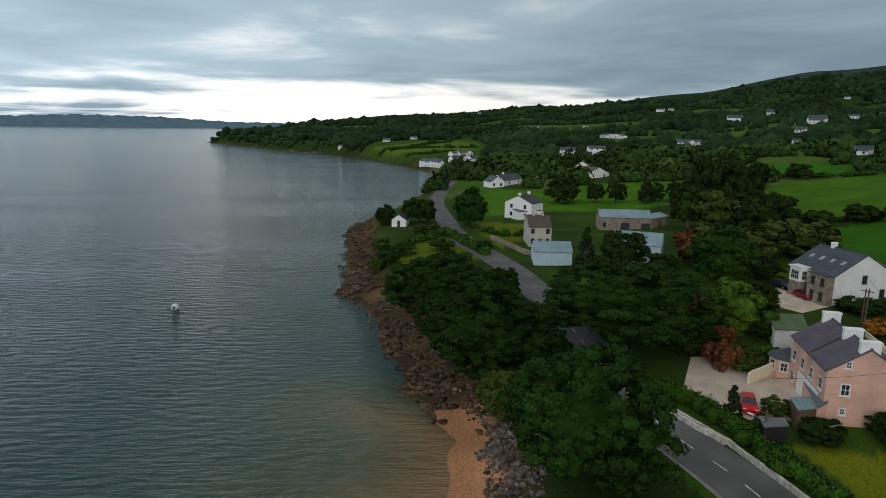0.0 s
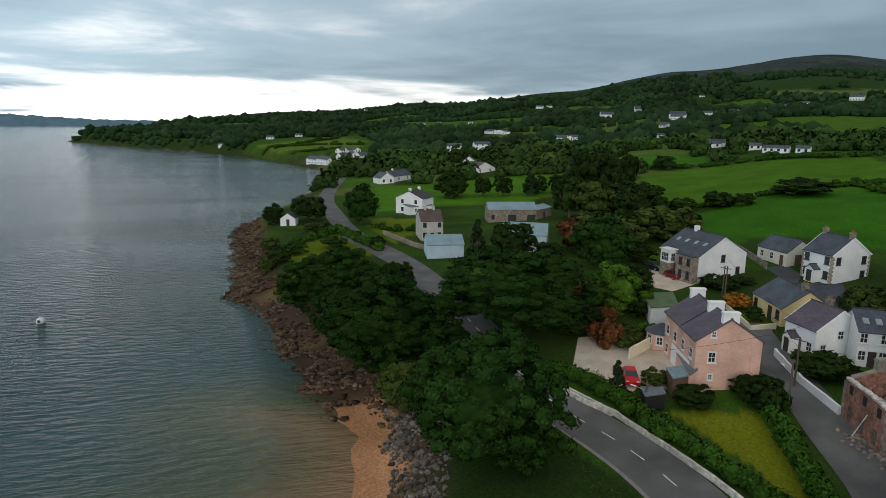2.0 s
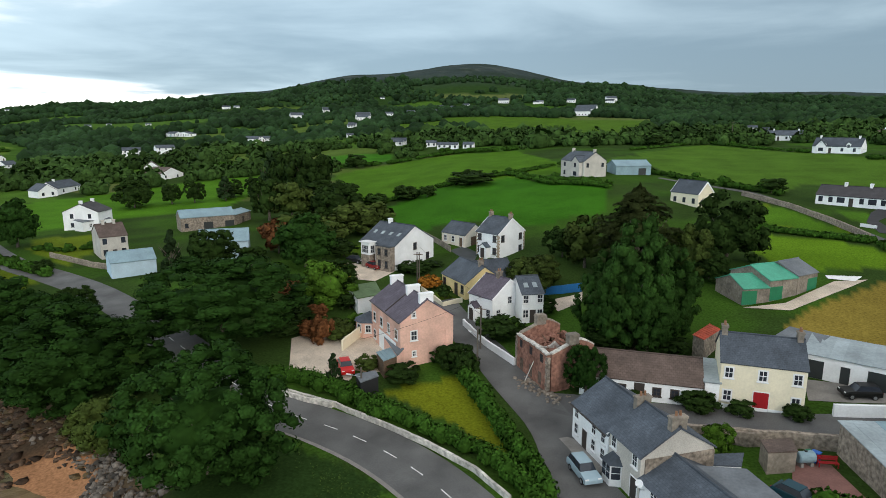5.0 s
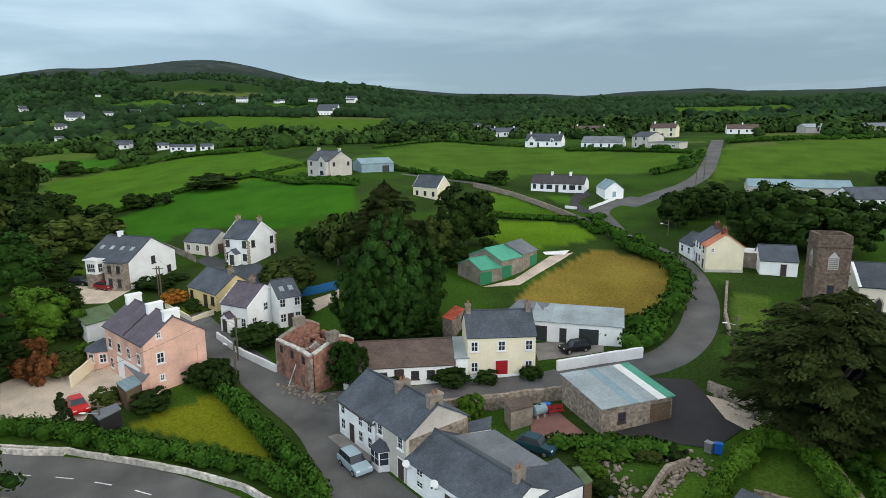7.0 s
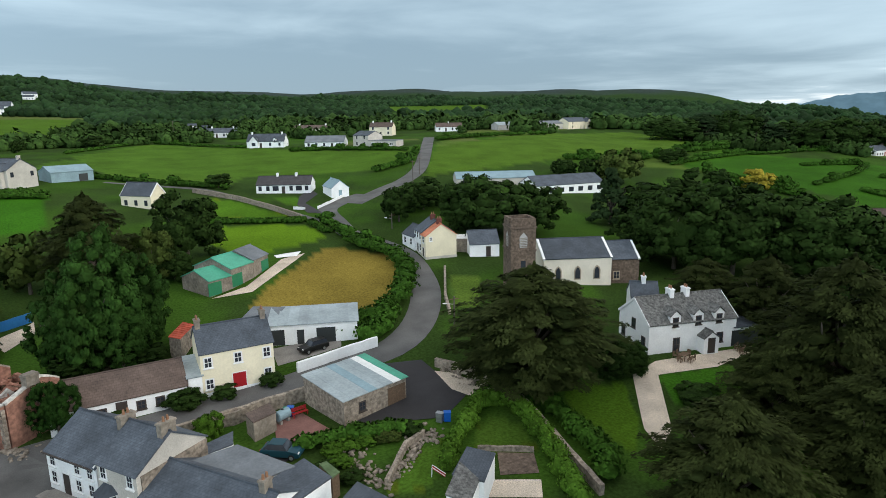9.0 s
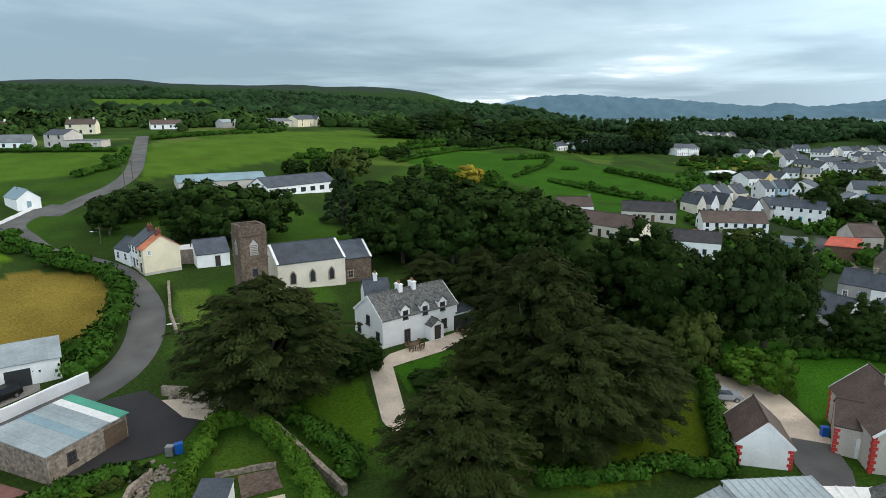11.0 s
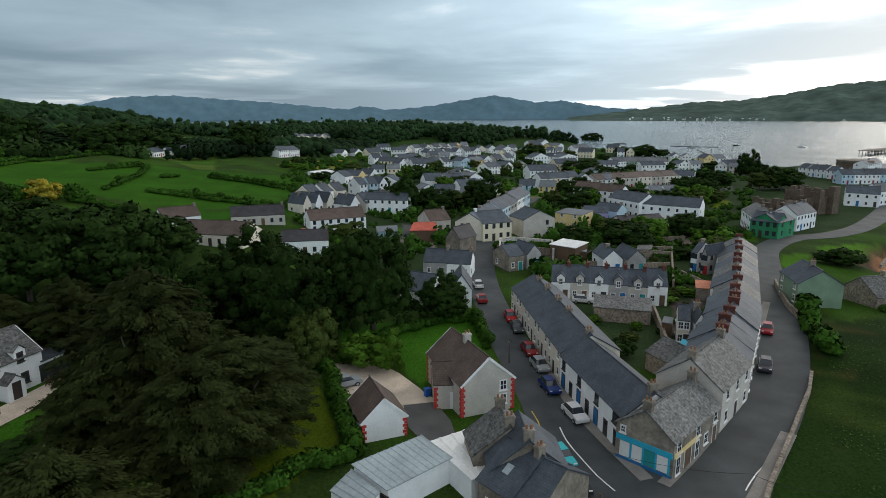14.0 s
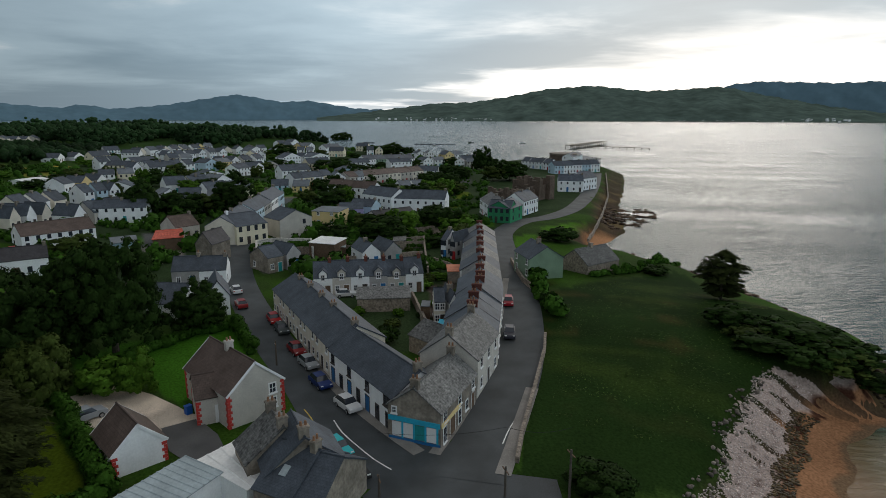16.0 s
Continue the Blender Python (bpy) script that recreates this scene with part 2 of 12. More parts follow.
M["steel"] = material("galvanised_steel", (0.35, 0.36, 0.37), 0.4, 4, 0.1, 0.1, 0.5, 0.0, metal=0.7)
M["rubber"] = material("black_rubber", (0.015, 0.015, 0.016), 0.7, 4, 0.1, 0.1, 0.5, 0.0)
M["plastic_blue"] = material("blue_plastic", (0.01, 0.10, 0.42), 0.4, 4, 0.05, 0.05, 0.5, 0.0)
M["plastic_white"] = material("white_plastic", (0.72, 0.72, 0.72), 0.4, 4, 0.05, 0.05, 0.5, 0.0)
M["plastic_dark"] = material("dark_plastic", (0.03, 0.035, 0.035), 0.5, 4, 0.05, 0.05, 0.5, 0.0)
M["red_yard"] = material("red_concrete", (0.20, 0.10, 0.085), 0.9, 5, 0.12, 0.2, 0.5, 0.1)
M["moss"] = material("mossy_roof", (0.10, 0.15, 0.07), 0.9, 3, 0.2, 0.2, 0.6, 0.1)
M["rock"] = material("wet_rock", (0.062, 0.040, 0.026), 0.85, 3, 0.5, 0.4, 0.5, 0.6, each=0.2, spec=0.12)
M["pale_rock"] = material("dry_boulder", (0.135, 0.115, 0.095), 0.9, 3, 0.35, 0.3, 0.7, 0.4, each=0.35)
M["shingle"] = material("shingle_stones", (0.56, 0.47, 0.43), 0.9, 3, 0.25, 0.25, 0.7, 0.3, each=0.0)
M["weed"] = material("seaweed", (0.065, 0.042, 0.016), 0.6, 5, 0.4, 0.3, 0.8, 0.3)


def leafy(name, colour, each=0.18, patch_size=0.25, patches=0.25):
    """Leaves: they differ from spray to spray, from clump to clump and from tree to tree."""
    m = material(name, colour, 0.8, 1.4, 0.3, patches, patch_size, 0.0, each=each, spec=0.03)
    nt = m.node_tree
    b = nt.nodes["Principled BSDF"]
    geo = nt.nodes.new("ShaderNodeNewGeometry")
    r = nt.nodes.new("ShaderNodeMapRange")
    nt.links.new(geo.outputs["Random Per Island"], r.inputs[0])
    r.inputs[3].default_value, r.inputs[4].default_value = 0.74, 1.34
    s = nt.nodes.new("ShaderNodeVectorMath")
    s.operation = "SCALE"
    nt.links.new(b.inputs["Base Color"].links[0].from_socket, s.inputs[0])
    nt.links.new(r.outputs[0], s.inputs["Scale"])
    nt.links.new(s.outputs[0], b.inputs["Base Color"])
    return m


M["leaf"] = leafy("sycamore_leaves", (0.0165, 0.043, 0.0075))
M["leaf_dark"] = leafy("dark_leaves", (0.019, 0.038, 0.008))
M["leaf_mid"] = leafy("ash_leaves", (0.020, 0.049, 0.009))
M["leaf_fresh"] = leafy("fresh_leaves", (0.052, 0.110, 0.012))
M["leaf_olive"] = leafy("olive_leaves", (0.044, 0.064, 0.014))
M["leaf_red"] = leafy("reddish_leaves", (0.12, 0.05, 0.02))
M["cypress"] = leafy("cypress_sprays", (0.024, 0.032, 0.009))
M["spruce"] = leafy("pine_needles", (0.018, 0.034, 0.012))
M["hedge"] = leafy("hedge_leaves", (0.032, 0.080, 0.010))
M["wood_far"] = leafy("woodland_canopy", (0.016, 0.035, 0.0125), patch_size=0.014, patches=0.5)
M["scrub"] = leafy("scrub_and_bushes", (0.030, 0.060, 0.014), patch_size=0.02, patches=0.5)
M["rough_grass"] = leafy("rough_grass_blades", (0.040, 0.070, 0.013), patch_size=0.12, patches=0.35)
M["flower"] = leafy("orange_flowers", (0.32, 0.13, 0.02))
M["yellow_leaf"] = leafy("yellow_shrub", (0.30, 0.24, 0.03))

def differ(m, low, high):
    """Stones of one heap differ from one another."""
    nt = m.node_tree
    b = nt.nodes["Principled BSDF"]
    geo = nt.nodes.new("ShaderNodeNewGeometry")
    r = nt.nodes.new("ShaderNodeMapRange")
    nt.links.new(geo.outputs["Random Per Island"], r.inputs[0])
    r.inputs[3].default_value, r.inputs[4].default_value = low, high
    s = nt.nodes.new("ShaderNodeVectorMath")
    s.operation = "SCALE"
    nt.links.new(b.inputs["Base Color"].links[0].from_socket, s.inputs[0])
    nt.links.new(r.outputs[0], s.inputs["Scale"])
    nt.links.new(s.outputs[0], b.inputs["Base Color"])


differ(M["pale_rock"], 0.3, 1.9)
differ(M["rock"], 0.3, 1.7)
differ(M["shingle"], 0.6, 1.3)
differ(M["weed"], 0.5, 1.8)

# the sea: clear and sandy in the shallows, green and dark further out
sea_mat = bpy.data.materials.new("sea_water")
sea_mat.use_nodes = True
M["sea"] = sea_mat
nt = sea_mat.node_tree
b = nt.nodes["Principled BSDF"]
b.inputs["Roughness"].default_value, b.inputs["IOR"].default_value = 0.16, 1.33
b.inputs["Specular IOR Level"].default_value = 0.43
at = nt.nodes.new("ShaderNodeAttribute")
at.attribute_name = "depth"
ramp = nt.nodes.new("ShaderNodeValToRGB")
nt.links.new(at.outputs["Fac"], ramp.inputs[0])
els = ramp.color_ramp.elements
els[0].position, els[0].color = 0.0, (0.24, 0.155, 0.085, 1)
els[1].position, els[1].color = 1.0, (0.004, 0.031, 0.031, 1)
for at_pos, col in ((0.08, (0.16, 0.125, 0.065)), (0.22, (0.060, 0.083, 0.044)), (0.45, (0.018, 0.052, 0.046))):
    e = els.new(at_pos)
    e.color = (*col, 1)
nt.links.new(ramp.outputs[0], b.inputs["Base Color"])
tc = nt.nodes.new("ShaderNodeNewGeometry")
turned = nt.nodes.new("ShaderNodeMapping")
turned.inputs["Rotation"].default_value = (0, 0, radians(-63))
nt.links.new(tc.outputs["Position"], turned.inputs["Vector"])
mp = nt.nodes.new("ShaderNodeMapping")
mp.inputs["Scale"].default_value = (0.28, 1.0, 1.0)
nt.links.new(turned.outputs[0], mp.inputs["Vector"])
w1, w2 = nt.nodes.new("ShaderNodeTexNoise"), nt.nodes.new("ShaderNodeTexNoise")
for n, s, d in ((w1, 0.95, 5), (w2, 0.03, 4)):
    nt.links.new(mp.outputs[0], n.inputs["Vector"])
    n.inputs["Scale"].default_value, n.inputs["Detail"].default_value = s, d
calm = nt.nodes.new("ShaderNodeMapRange")
nt.links.new(w2.outputs[0], calm.inputs[0])
calm.inputs[1].default_value, calm.inputs[2].default_value = 0.35, 0.65
calm.inputs[3].default_value, calm.inputs[4].default_value = 0.35, 1.0
bp = nt.nodes.new("ShaderNodeBump")
bp.inputs["Distance"].default_value = 1.1
nt.links.new(calm.outputs[0], bp.inputs["Strength"])
nt.links.new(w1.outputs[0], bp.inputs["Height"])
nt.links.new(bp.outputs[0], b.inputs["Normal"])

# ---- lie of the land: heights by bearing (degrees from +y towards +x) and distance from the middle of the bay ----
REACH = [40, 65, 90, 130, 190, 300, 600, 1200, 2200, 3400]
RELIEF = {}


def relief(bearing, *heights):
    RELIEF[bearing] = heights


relief(-180, 3, 3, 3, 3, 3, 3, 3, 3, 3, 3)
relief(-120, 3, 3, 3, 3, 3, 3, 3, 3, 3, 3)
relief(-85, 4, 4, 4, 4, 4, 5, 7, 14, 22, 30)
relief(-72, 4, 4, 4, 4, 4, 5, 9, 22, 45, 60)
relief(-62, 4, 4.5, 5, 5, 5, 6, 10, 30, 62, 90)
relief(-52, 4.5, 5, 5.5, 6, 6.5, 8, 14, 44, 95, 120)
relief(-40, 5, 5.2, 6, 7, 8, 11, 21, 58, 132, 205)
relief(-30, 5, 5.2, 6.5, 8, 11, 16, 29, 66, 200, 300)
relief(-20, 5, 5.3, 7, 9.5, 17, 22, 34, 72, 235, 352)
relief(-9, 5, 5.5, 7.5, 11, 20, 26, 36, 67, 168, 250)
relief(2, 5, 5.6, 8, 12, 18, 26, 36, 60, 118, 196)
relief(12, 5, 5.8, 8.2, 12.5, 18, 27, 37, 56, 104, 183)
relief(22, 5, 6, 8.6, 12.5, 18.5, 29.5, 37, 54, 106, 197)
relief(33, 5, 6, 8.6, 11.5, 17, 29, 36, 50, 92, 180)
relief(44, 4.8, 5.6, 7.6, 10, 14, 24, 33, 42, 74, 168)
relief(54, 4.5, 5.2, 6.8, 8.5, 11.5, 19, 27, 34, 50, 75)
relief(66, 4.4, 4.8, 5.6, 7, 9, 14, 17, 14, 6, 6)
relief(80, 4.3, 4.5, 4.8, 5.6, 6.6, 8, 10, 18, 6, 6)
relief(95, 4.3, 4.4, 4.5, 4.6, 4.8, 5, 8, 16, 6, 6)
relief(112, 4.3, 4.4, 4.4, 4.2, 4, 4, 4, 4, 4, 4)
relief(150, 3, 3, 3, 3, 3, 3, 3, 3, 3, 3)
relief(180, 3, 3, 3, 3, 3, 3, 3, 3, 3, 3)

COAST_WEST = [(-1600, 500), (-1270, 176), (-908, 217), (-773, 250), (-574, 250), (-427, 229), (-373, 203), (-299, 152),
              (-252, 116), (-232, 97), (-211, 78.5), (-185, 68), (-156, 57.5), (-127, 45.5), (-114, 46.2), (-103, 44.6), (-87, 40.6), (-75, 37.4),
              (-66, 36.8), (-59.5, 35.8), (-54.3, 32.0), (-49, 28.6), (-40, 18), (-16, -8), (8, -25), (26, -37)]
COAST_EAST = [(32, -43), (38, -51), (44.5, -59), (51, -67.5), (54, -74), (55, -80), (57, -87), (64, -93), (76, -99), (98, -104), (120, -108), (141, -104), (158, -99), (178, -122),
              (205, -136), (262, -176), (351, -236), (430, -262), (455, -235), (470, -160), (560, -110), (760, -80),
              (1000, 40), (1300, 180), (1500, 420), (1500, 800)]
COAST_FAR = [(2200, 1500), (4900, 3500), (4900, 4900), (-4900, 4900), (-4900, 1900), (-2600, 1000)]
COAST = np.array(COAST_WEST + COAST_EAST + COAST_FAR, float)


def inside(ring, x, y):
    """Which of the points (x, y) lie in the polygon."""
    ring, hit = np.asarray(ring, float), np.zeros(np.shape(x), bool)
    for (ax, ay), (bx, by) in zip(ring, np.roll(ring, -1, 0)):
        if ay != by:
            hit ^= ((ay > y) != (by > y)) & (x < (bx - ax) * (y - ay) / (by - ay) + ax)
    return hit


def away(line, x, y):
    """Distance of the points (x, y) from a line of points."""
    best = np.full(np.shape(x), 1e9)
    for (ax, ay), (bx, by) in zip(line[:-1], line[1:]):
        dx, dy = bx - ax, by - ay
        s = np.clip(((x - ax) * dx + (y - ay) * dy) / max(dx * dx + dy * dy, 1e-9), 0, 1)
        best = np.minimum(best, np.hypot(x - ax - s * dx, y - ay - s * dy))
    return best


def swell(x, y, size, seed=0.0):
    """Smooth unevenness between about -1 and 1."""
    u, v = np.asarray(x) / size + seed, np.asarray(y) / size - seed
    return (np.sin(1.3 * u + 1.7 * np.sin(0.9 * v)) + np.sin(1.9 * v + 1.3 * np.sin(1.1 * u + 2)) + np.sin(2.7 * u - 2.3 * v)) / 3


def smooth(a, b, v):
    s = np.clip((v - a) / (b - a), 0, 1)
    return s * s * (3 - 2 * s)


def coast_gap(x, y):
    """Metres inland from the waterline (negative: out at sea)."""
    ring = np.vstack([COAST, COAST[:1]])
    gap = away(ring, x, y)
    wob = 1.3 * swell(x, y, 5.0, 3.1) + 0.6 * swell(x, y, 1.9, 1.1)
    calm = np.exp(-((np.asarray(x) - 48) / 17) ** 2 - ((np.asarray(y) + 58) / 20) ** 2)
    calm = calm + np.exp(-((np.asarray(x) + 52) / 12) ** 2 - ((np.asarray(y) - 30) / 10) ** 2)
    return np.where(inside(COAST, x, y), gap, -gap) + wob * (1 - 0.6 * np.minimum(calm, 1))


def height(x, y):
    x, y = np.asarray(x, float), np.asarray(y, float)
    d, b = np.hypot(x, y), np.degrees(np.arctan2(x, y))
    keys = np.array(sorted(RELIEF), float)
    rows = np.array([RELIEF[k] for k in sorted(RELIEF)], float)
    i = np.clip(np.searchsorted(keys, b) - 1, 0, len(keys) - 2)
    s = np.clip((b - keys[i]) / (keys[i + 1] - keys[i]), 0, 1)
    s = s * s * (3 - 2 * s)
    q = np.interp(np.log(np.maximum(d, 1)), np.log(REACH), np.arange(len(REACH)))
    j = np.clip(q.astype(int), 0, len(REACH) - 2)
    w = q - j
    low = rows[i, j] * (1 - w) + rows[i, j + 1] * w
    high = rows[i + 1, j] * (1 - w) + rows[i + 1, j + 1] * w
    z = low * (1 - s) + high * s
    z = z + smooth(150, 500, d) * 1.2 * swell(x, y, 45) + smooth(600, 1500, d) * 9 * swell(x, y, 210, 5)
    # grassy bluff by the eastern beach
    e = np.hypot((x - 80) / 36, (y + 64) / 30)
    z = z + 3.0 * np.exp(-e * e * 1.5)
    z = z + 3.2 * np.exp(-(((x - 72) / 15) ** 2 + ((y + 82) / 9) ** 2))
    g = coast_gap(x, y)
    cliff = np.exp(-(((x - 74) / 30) ** 2 + ((y + 88) / 14) ** 2))
    strand = np.exp(-(((x - 44) / 15) ** 2 + ((y + 53) / 17) ** 2))
    bank = smooth(2 - 1.5 * cliff + 5 * strand, 13 - 8 * cliff + 1.5 * strand + 25 * smooth(500, 1500, d), g)
    beach = np.clip(g * 0.10, -7, 1.3)
    return np.where(g > 0, beach * (1 - bank) + z * bank, beach)

def at(x, y):
    """Height of the ground at one place."""
    return float(height(np.array([x]), np.array([y]))[0])


# ---- meshes from arrays and small building helpers ----
def mesh_of(name, verts, faces, mat, smooth_faces=False):
    me = bpy.data.meshes.new(name)
    me.from_pydata([tuple(v) for v in verts], [], [tuple(f) for f in faces])
    me.materials.append(mat)
    if smooth_faces:
        me.polygons.foreach_set("use_smooth", [True] * len(me.polygons))
    me.update()
    return me


def quads_mesh(name, verts, quads, mat, smooth_faces=False):
    """A mesh straight from arrays, for many faces with the same number of corners."""
    verts, quads = np.asarray(verts, np.float32), np.asarray(quads, np.int32)
    me = bpy.data.meshes.new(name)
    me.vertices.add(len(verts))
    me.vertices.foreach_set("co", verts.ravel())
    k = quads.shape[1]
    me.loops.add(quads.size)
    me.loops.foreach_set("vertex_index", quads.ravel())
    me.polygons.add(len(quads))
    me.polygons.foreach_set("loop_start", np.arange(0, quads.size, k, dtype=np.int32))
    me.polygons.foreach_set("loop_total", np.full(len(quads), k, np.int32))
    me.materials.append(mat)
    if smooth_faces:
        me.polygons.foreach_set("use_smooth", np.ones(len(quads), bool))
    me.update(calc_edges=True)
    return me


class Solid:
    """Collects boxes, prisms and tubes of one part."""

    def __init__(self):
        self.v, self.f, self.uv = [], [], []

    def add(self, verts, faces):
        n = len(self.v)
        self.v += [tuple(p) for p in verts]
        self.f += [tuple(n + i for i in f) for f in faces]
        return self

    def box(self, x0, x1, y0, y1, z0, z1):
        p = [(x, y, z) for z in (z0, z1) for x, y in ((x0, y0), (x1, y0), (x1, y1), (x0, y1))]
        return self.add(p, [(3, 2, 1, 0), (4, 5, 6, 7), (0, 1, 5, 4), (1, 2, 6, 5), (2, 3, 7, 6), (3, 0, 4, 7)])

    def slab(self, corners, thick):
        """A plate of that thickness under the corners, given counter-clockwise from above."""
        c = [Vector(p) for p in corners]
        n = (c[1] - c[0]).cross(c[2] - c[0]).normalized() * thick
        k = len(c)
        return self.add(c + [p - n for p in c], [tuple(range(k)), tuple(reversed(range(k, 2 * k)))] + [((i + 1) % k, i, i + k, (i + 1) % k + k) for i in range(k)])

    def tube(self, a, b, r0, r1, sides=8):
        a, b = Vector(a), Vector(b)
        q = (b - a).to_track_quat("Z", "Y")
        ring = [Vector((math.cos(6.28318 * i / sides), math.sin(6.28318 * i / sides), 0)) for i in range(sides)]
        p = [a + q @ (v * r0) for v in ring] + [b + q @ (v * r1) for v in ring]
        return self.add(p, [(i, (i + 1) % sides, (i + 1) % sides + sides, i + sides) for i in range(sides)] + [tuple(reversed(range(sides))), tuple(range(sides, 2 * sides))])

    def mesh(self, name, mat):
        return mesh_of(name, self.v, self.f, mat)


def part(name, solid, mat, parent, label="", at_pose=None):
    """One mesh object under a thing or a part."""
    data = solid.mesh(name, M[mat]) if isinstance(solid, Solid) else solid
    ob = new(name, data)
    ob.parent = parent
    if at_pose is not None:
        ob.matrix_basis = at_pose
    return tagged(ob, label)


def thing(name, m, label, category, group=""):
    ob = new(name)
    ob.empty_display_size = 0.3
    ob.matrix_basis = m
    return tagged(ob, label, category, group)


def roof_uv(me):
    """Slate coordinates in metres: along the eaves and up the slope."""
    uv = me.uv_layers.new(name="slates")
    co = np.empty(len(me.vertices) * 3, np.float32)
    me.vertices.foreach_get("co", co)
    co = co.reshape(-1, 3)
    for p in me.polygons:
        n = p.normal
        along = Vector((-n.y, n.x, 0))
        along = along.normalized() if along.length > 1e-4 else Vector((1, 0, 0))
        up = n.cross(along)
        for li in p.loop_indices:
            v = Vector(co[me.loops[li].vertex_index])
            uv.data[li].uv = (v.dot(along), v.dot(up))
    return me


# ---- ground, sea and far hills ----
FIELDS = []   # (ring, colour): grass of its own colour


def field(colour, *ring):
    FIELDS.append((ring, colour))


GRASS, SCRUB, SAND, ROCKY, HAZY_HEATH = (0.038, 0.084, 0.011), (0.030, 0.056, 0.012), (0.40, 0.20, 0.10), (0.066, 0.046, 0.030), (0.036, 0.050, 0.047)
field((0.060, 0.135, 0.010), (-158, 241), (-146, 283), (-91, 312), (-50, 237), (-58, 205), (-81, 197), (-100, 178), (-114, 184))
field((0.034, 0.115, 0.008), (-94, 168), (-86, 186), (-65, 205), (-27, 185), (-24, 160), (-35, 144), (-55, 146), (-69, 137))
field((0.060, 0.135, 0.010), (-93, 307), (-55, 247), (-45, 209), (-66, 216))
field((0.034, 0.115, 0.008), (-65, 210), (-41, 188), (-26, 186), (-23, 155), (-42, 152), (-46, 146))
field((0.062, 0.125, 0.014), (-29, 284), (-2, 333), (96, 233), (72, 200), (27, 212), (19, 194), (-15, 227))
field((0.066, 0.125, 0.014), (109, 238), (195, 278), (260, 295), (254, 214), (183, 188), (143, 193), (86, 184), (79, 182))
field((0.045, 0.12, 0.01), (254, 214), (251, 178), (197, 138), (182, 161), (186, 180))
field((0.09, 0.17, 0.01), (12, 148), (31, 141), (33, 128), (15, 122), (9, 135))
field((0.1, 0.14, 0.01), (13, 182), (21, 167), (30, 150), (15, 150))
field((0.2, 0.15, 0.03), (31, 122), (41, 111), (37, 93), (30, 87), (11, 94), (16, 104))
field((0.032, 0.095, 0.008), (179, 171), (239, 192), (268, 144), (278, 78), (246, 71), (189, 79), (185, 103), (186, 132))
field((0.028, 0.09, 0.008), (180, 106), (188, 79), (224, 70), (211, 62), (182, 65), (168, 88))
field((0.3, 0.22, 0.04), (350, 122), (402, 96), (365, 85), (312, 107))
field((0.3, 0.22, 0.04), (-272, 273), (-247, 302), (-227, 277), (-235, 246))
field((0.06, 0.15, 0.01), (-245, 155), (-238, 177), (-237, 201), (-229, 222), (-207, 258), (-169, 204), (-153, 163), (-176, 140), (-180, 115))
field((0.1, 0.14, 0.01), (-170, 109), (-160, 121), (-140, 106), (-131, 91), (-158, 100))
field((0.1, 0.14, 0.01), (-145, 67), (-157, 87), (-125, 82), (-120, 65), (-127, 59))
field((0.04, 0.09, 0.01), (-654, 257), (-546, 249), (-398, 252), (-551, 364), (-708, 430), (-731, 302))
field((0.09, 0.15, 0.02), (-644, 266), (-722, 403), (-598, 375), (-521, 317), (-560, 256))
field((0.04, 0.14, 0.01), (-218, 314), (-173, 327), (-154, 290), (-195, 283))
field((0.04, 0.14, 0.01), (-70, 92), (-68, 98), (-61, 90), (-64, 84))
field((0.13, 0.15, 0.01), (-31, 65), (-26, 68), (-18, 58), (-16, 53), (-23, 57), (-34, 61))
field((0.04, 0.12, 0.01), (97, 24), (104, 1), (91, -1), (76, 7), (85, 12), (88, 20))
field((0.09, 0.13, 0.01), (77, 21), (62, 14), (49, 19), (47, 24), (60, 23))
field((0.06, 0.12, 0.01), (42, 54), (49, 52), (45, 45), (40, 40), (40, 51))
field((0.04, 0.12, 0.01), (54, 52), (63, 50), (59, 46), (51, 46))
field((0.015, 0.034, 0.007), (104, -54), (116, -94), (82, -82), (65, -84), (60, -71), (56, -60), (50, -49), (45, -40), (49, -24), (73, -38))
field((0.06, 0.09, 0.01), (29, 52), (32, 51), (32, 45), (30, 45), (26, 47))
field((0.07, 0.1, 0.01), (16, 45), (21, 50), (24, 50), (20, 44), (17, 44))
field((0.06, 0.15, 0.01), (163, -74), (166, -82), (156, -79), (144, -69), (150, -69))
field((0.06, 0.15, 0.01), (174, -88), (181, -108), (172, -104), (156, -80))
field((0.06, 0.11, 0.02), (45, 93), (50, 93), (45, 81), (40, 81))
field((0.08, 0.13, 0.02), (46, 94), (51, 92), (44, 80), (41, 81))
field((0.03, 0.05, 0.02), (177, 58), (258, 80), (507, 96), (605, -17), (710, -247), (399, -239), (219, -129), (170, -67), (84, -33), (85, -21), (142, -9), (158, 8), (105, 10), (110, 16), (138, 25))
field((0.06, 0.12, 0.01), (-331, 608), (-281, 689), (-215, 657), (-245, 561))
field((0.06, 0.12, 0.01), (-256, 744), (-60, 719), (-48, 581), (-191, 582))
field((0.06, 0.12, 0.01), (-231, 592), (-200, 688), (-128, 500), (-152, 463))
field((0.06, 0.12, 0.01), (478, 1262), (617, 1246), (364, 702), (260, 725))
field((0.06, 0.12, 0.01), (-308, 705), (-257, 731), (-186, 626), (-222, 575))
field((0.06, 0.12, 0.01), (-170, 604), (-111, 668), (-44, 564), (-53, 353), (-114, 432))
field((0.06, 0.12, 0.01), (504, 1407), (701, 1261), (512, 891), (324, 860))
field((0.06, 0.15, 0.01), (162, 12), (163, 5), (173, 4), (171, 12))
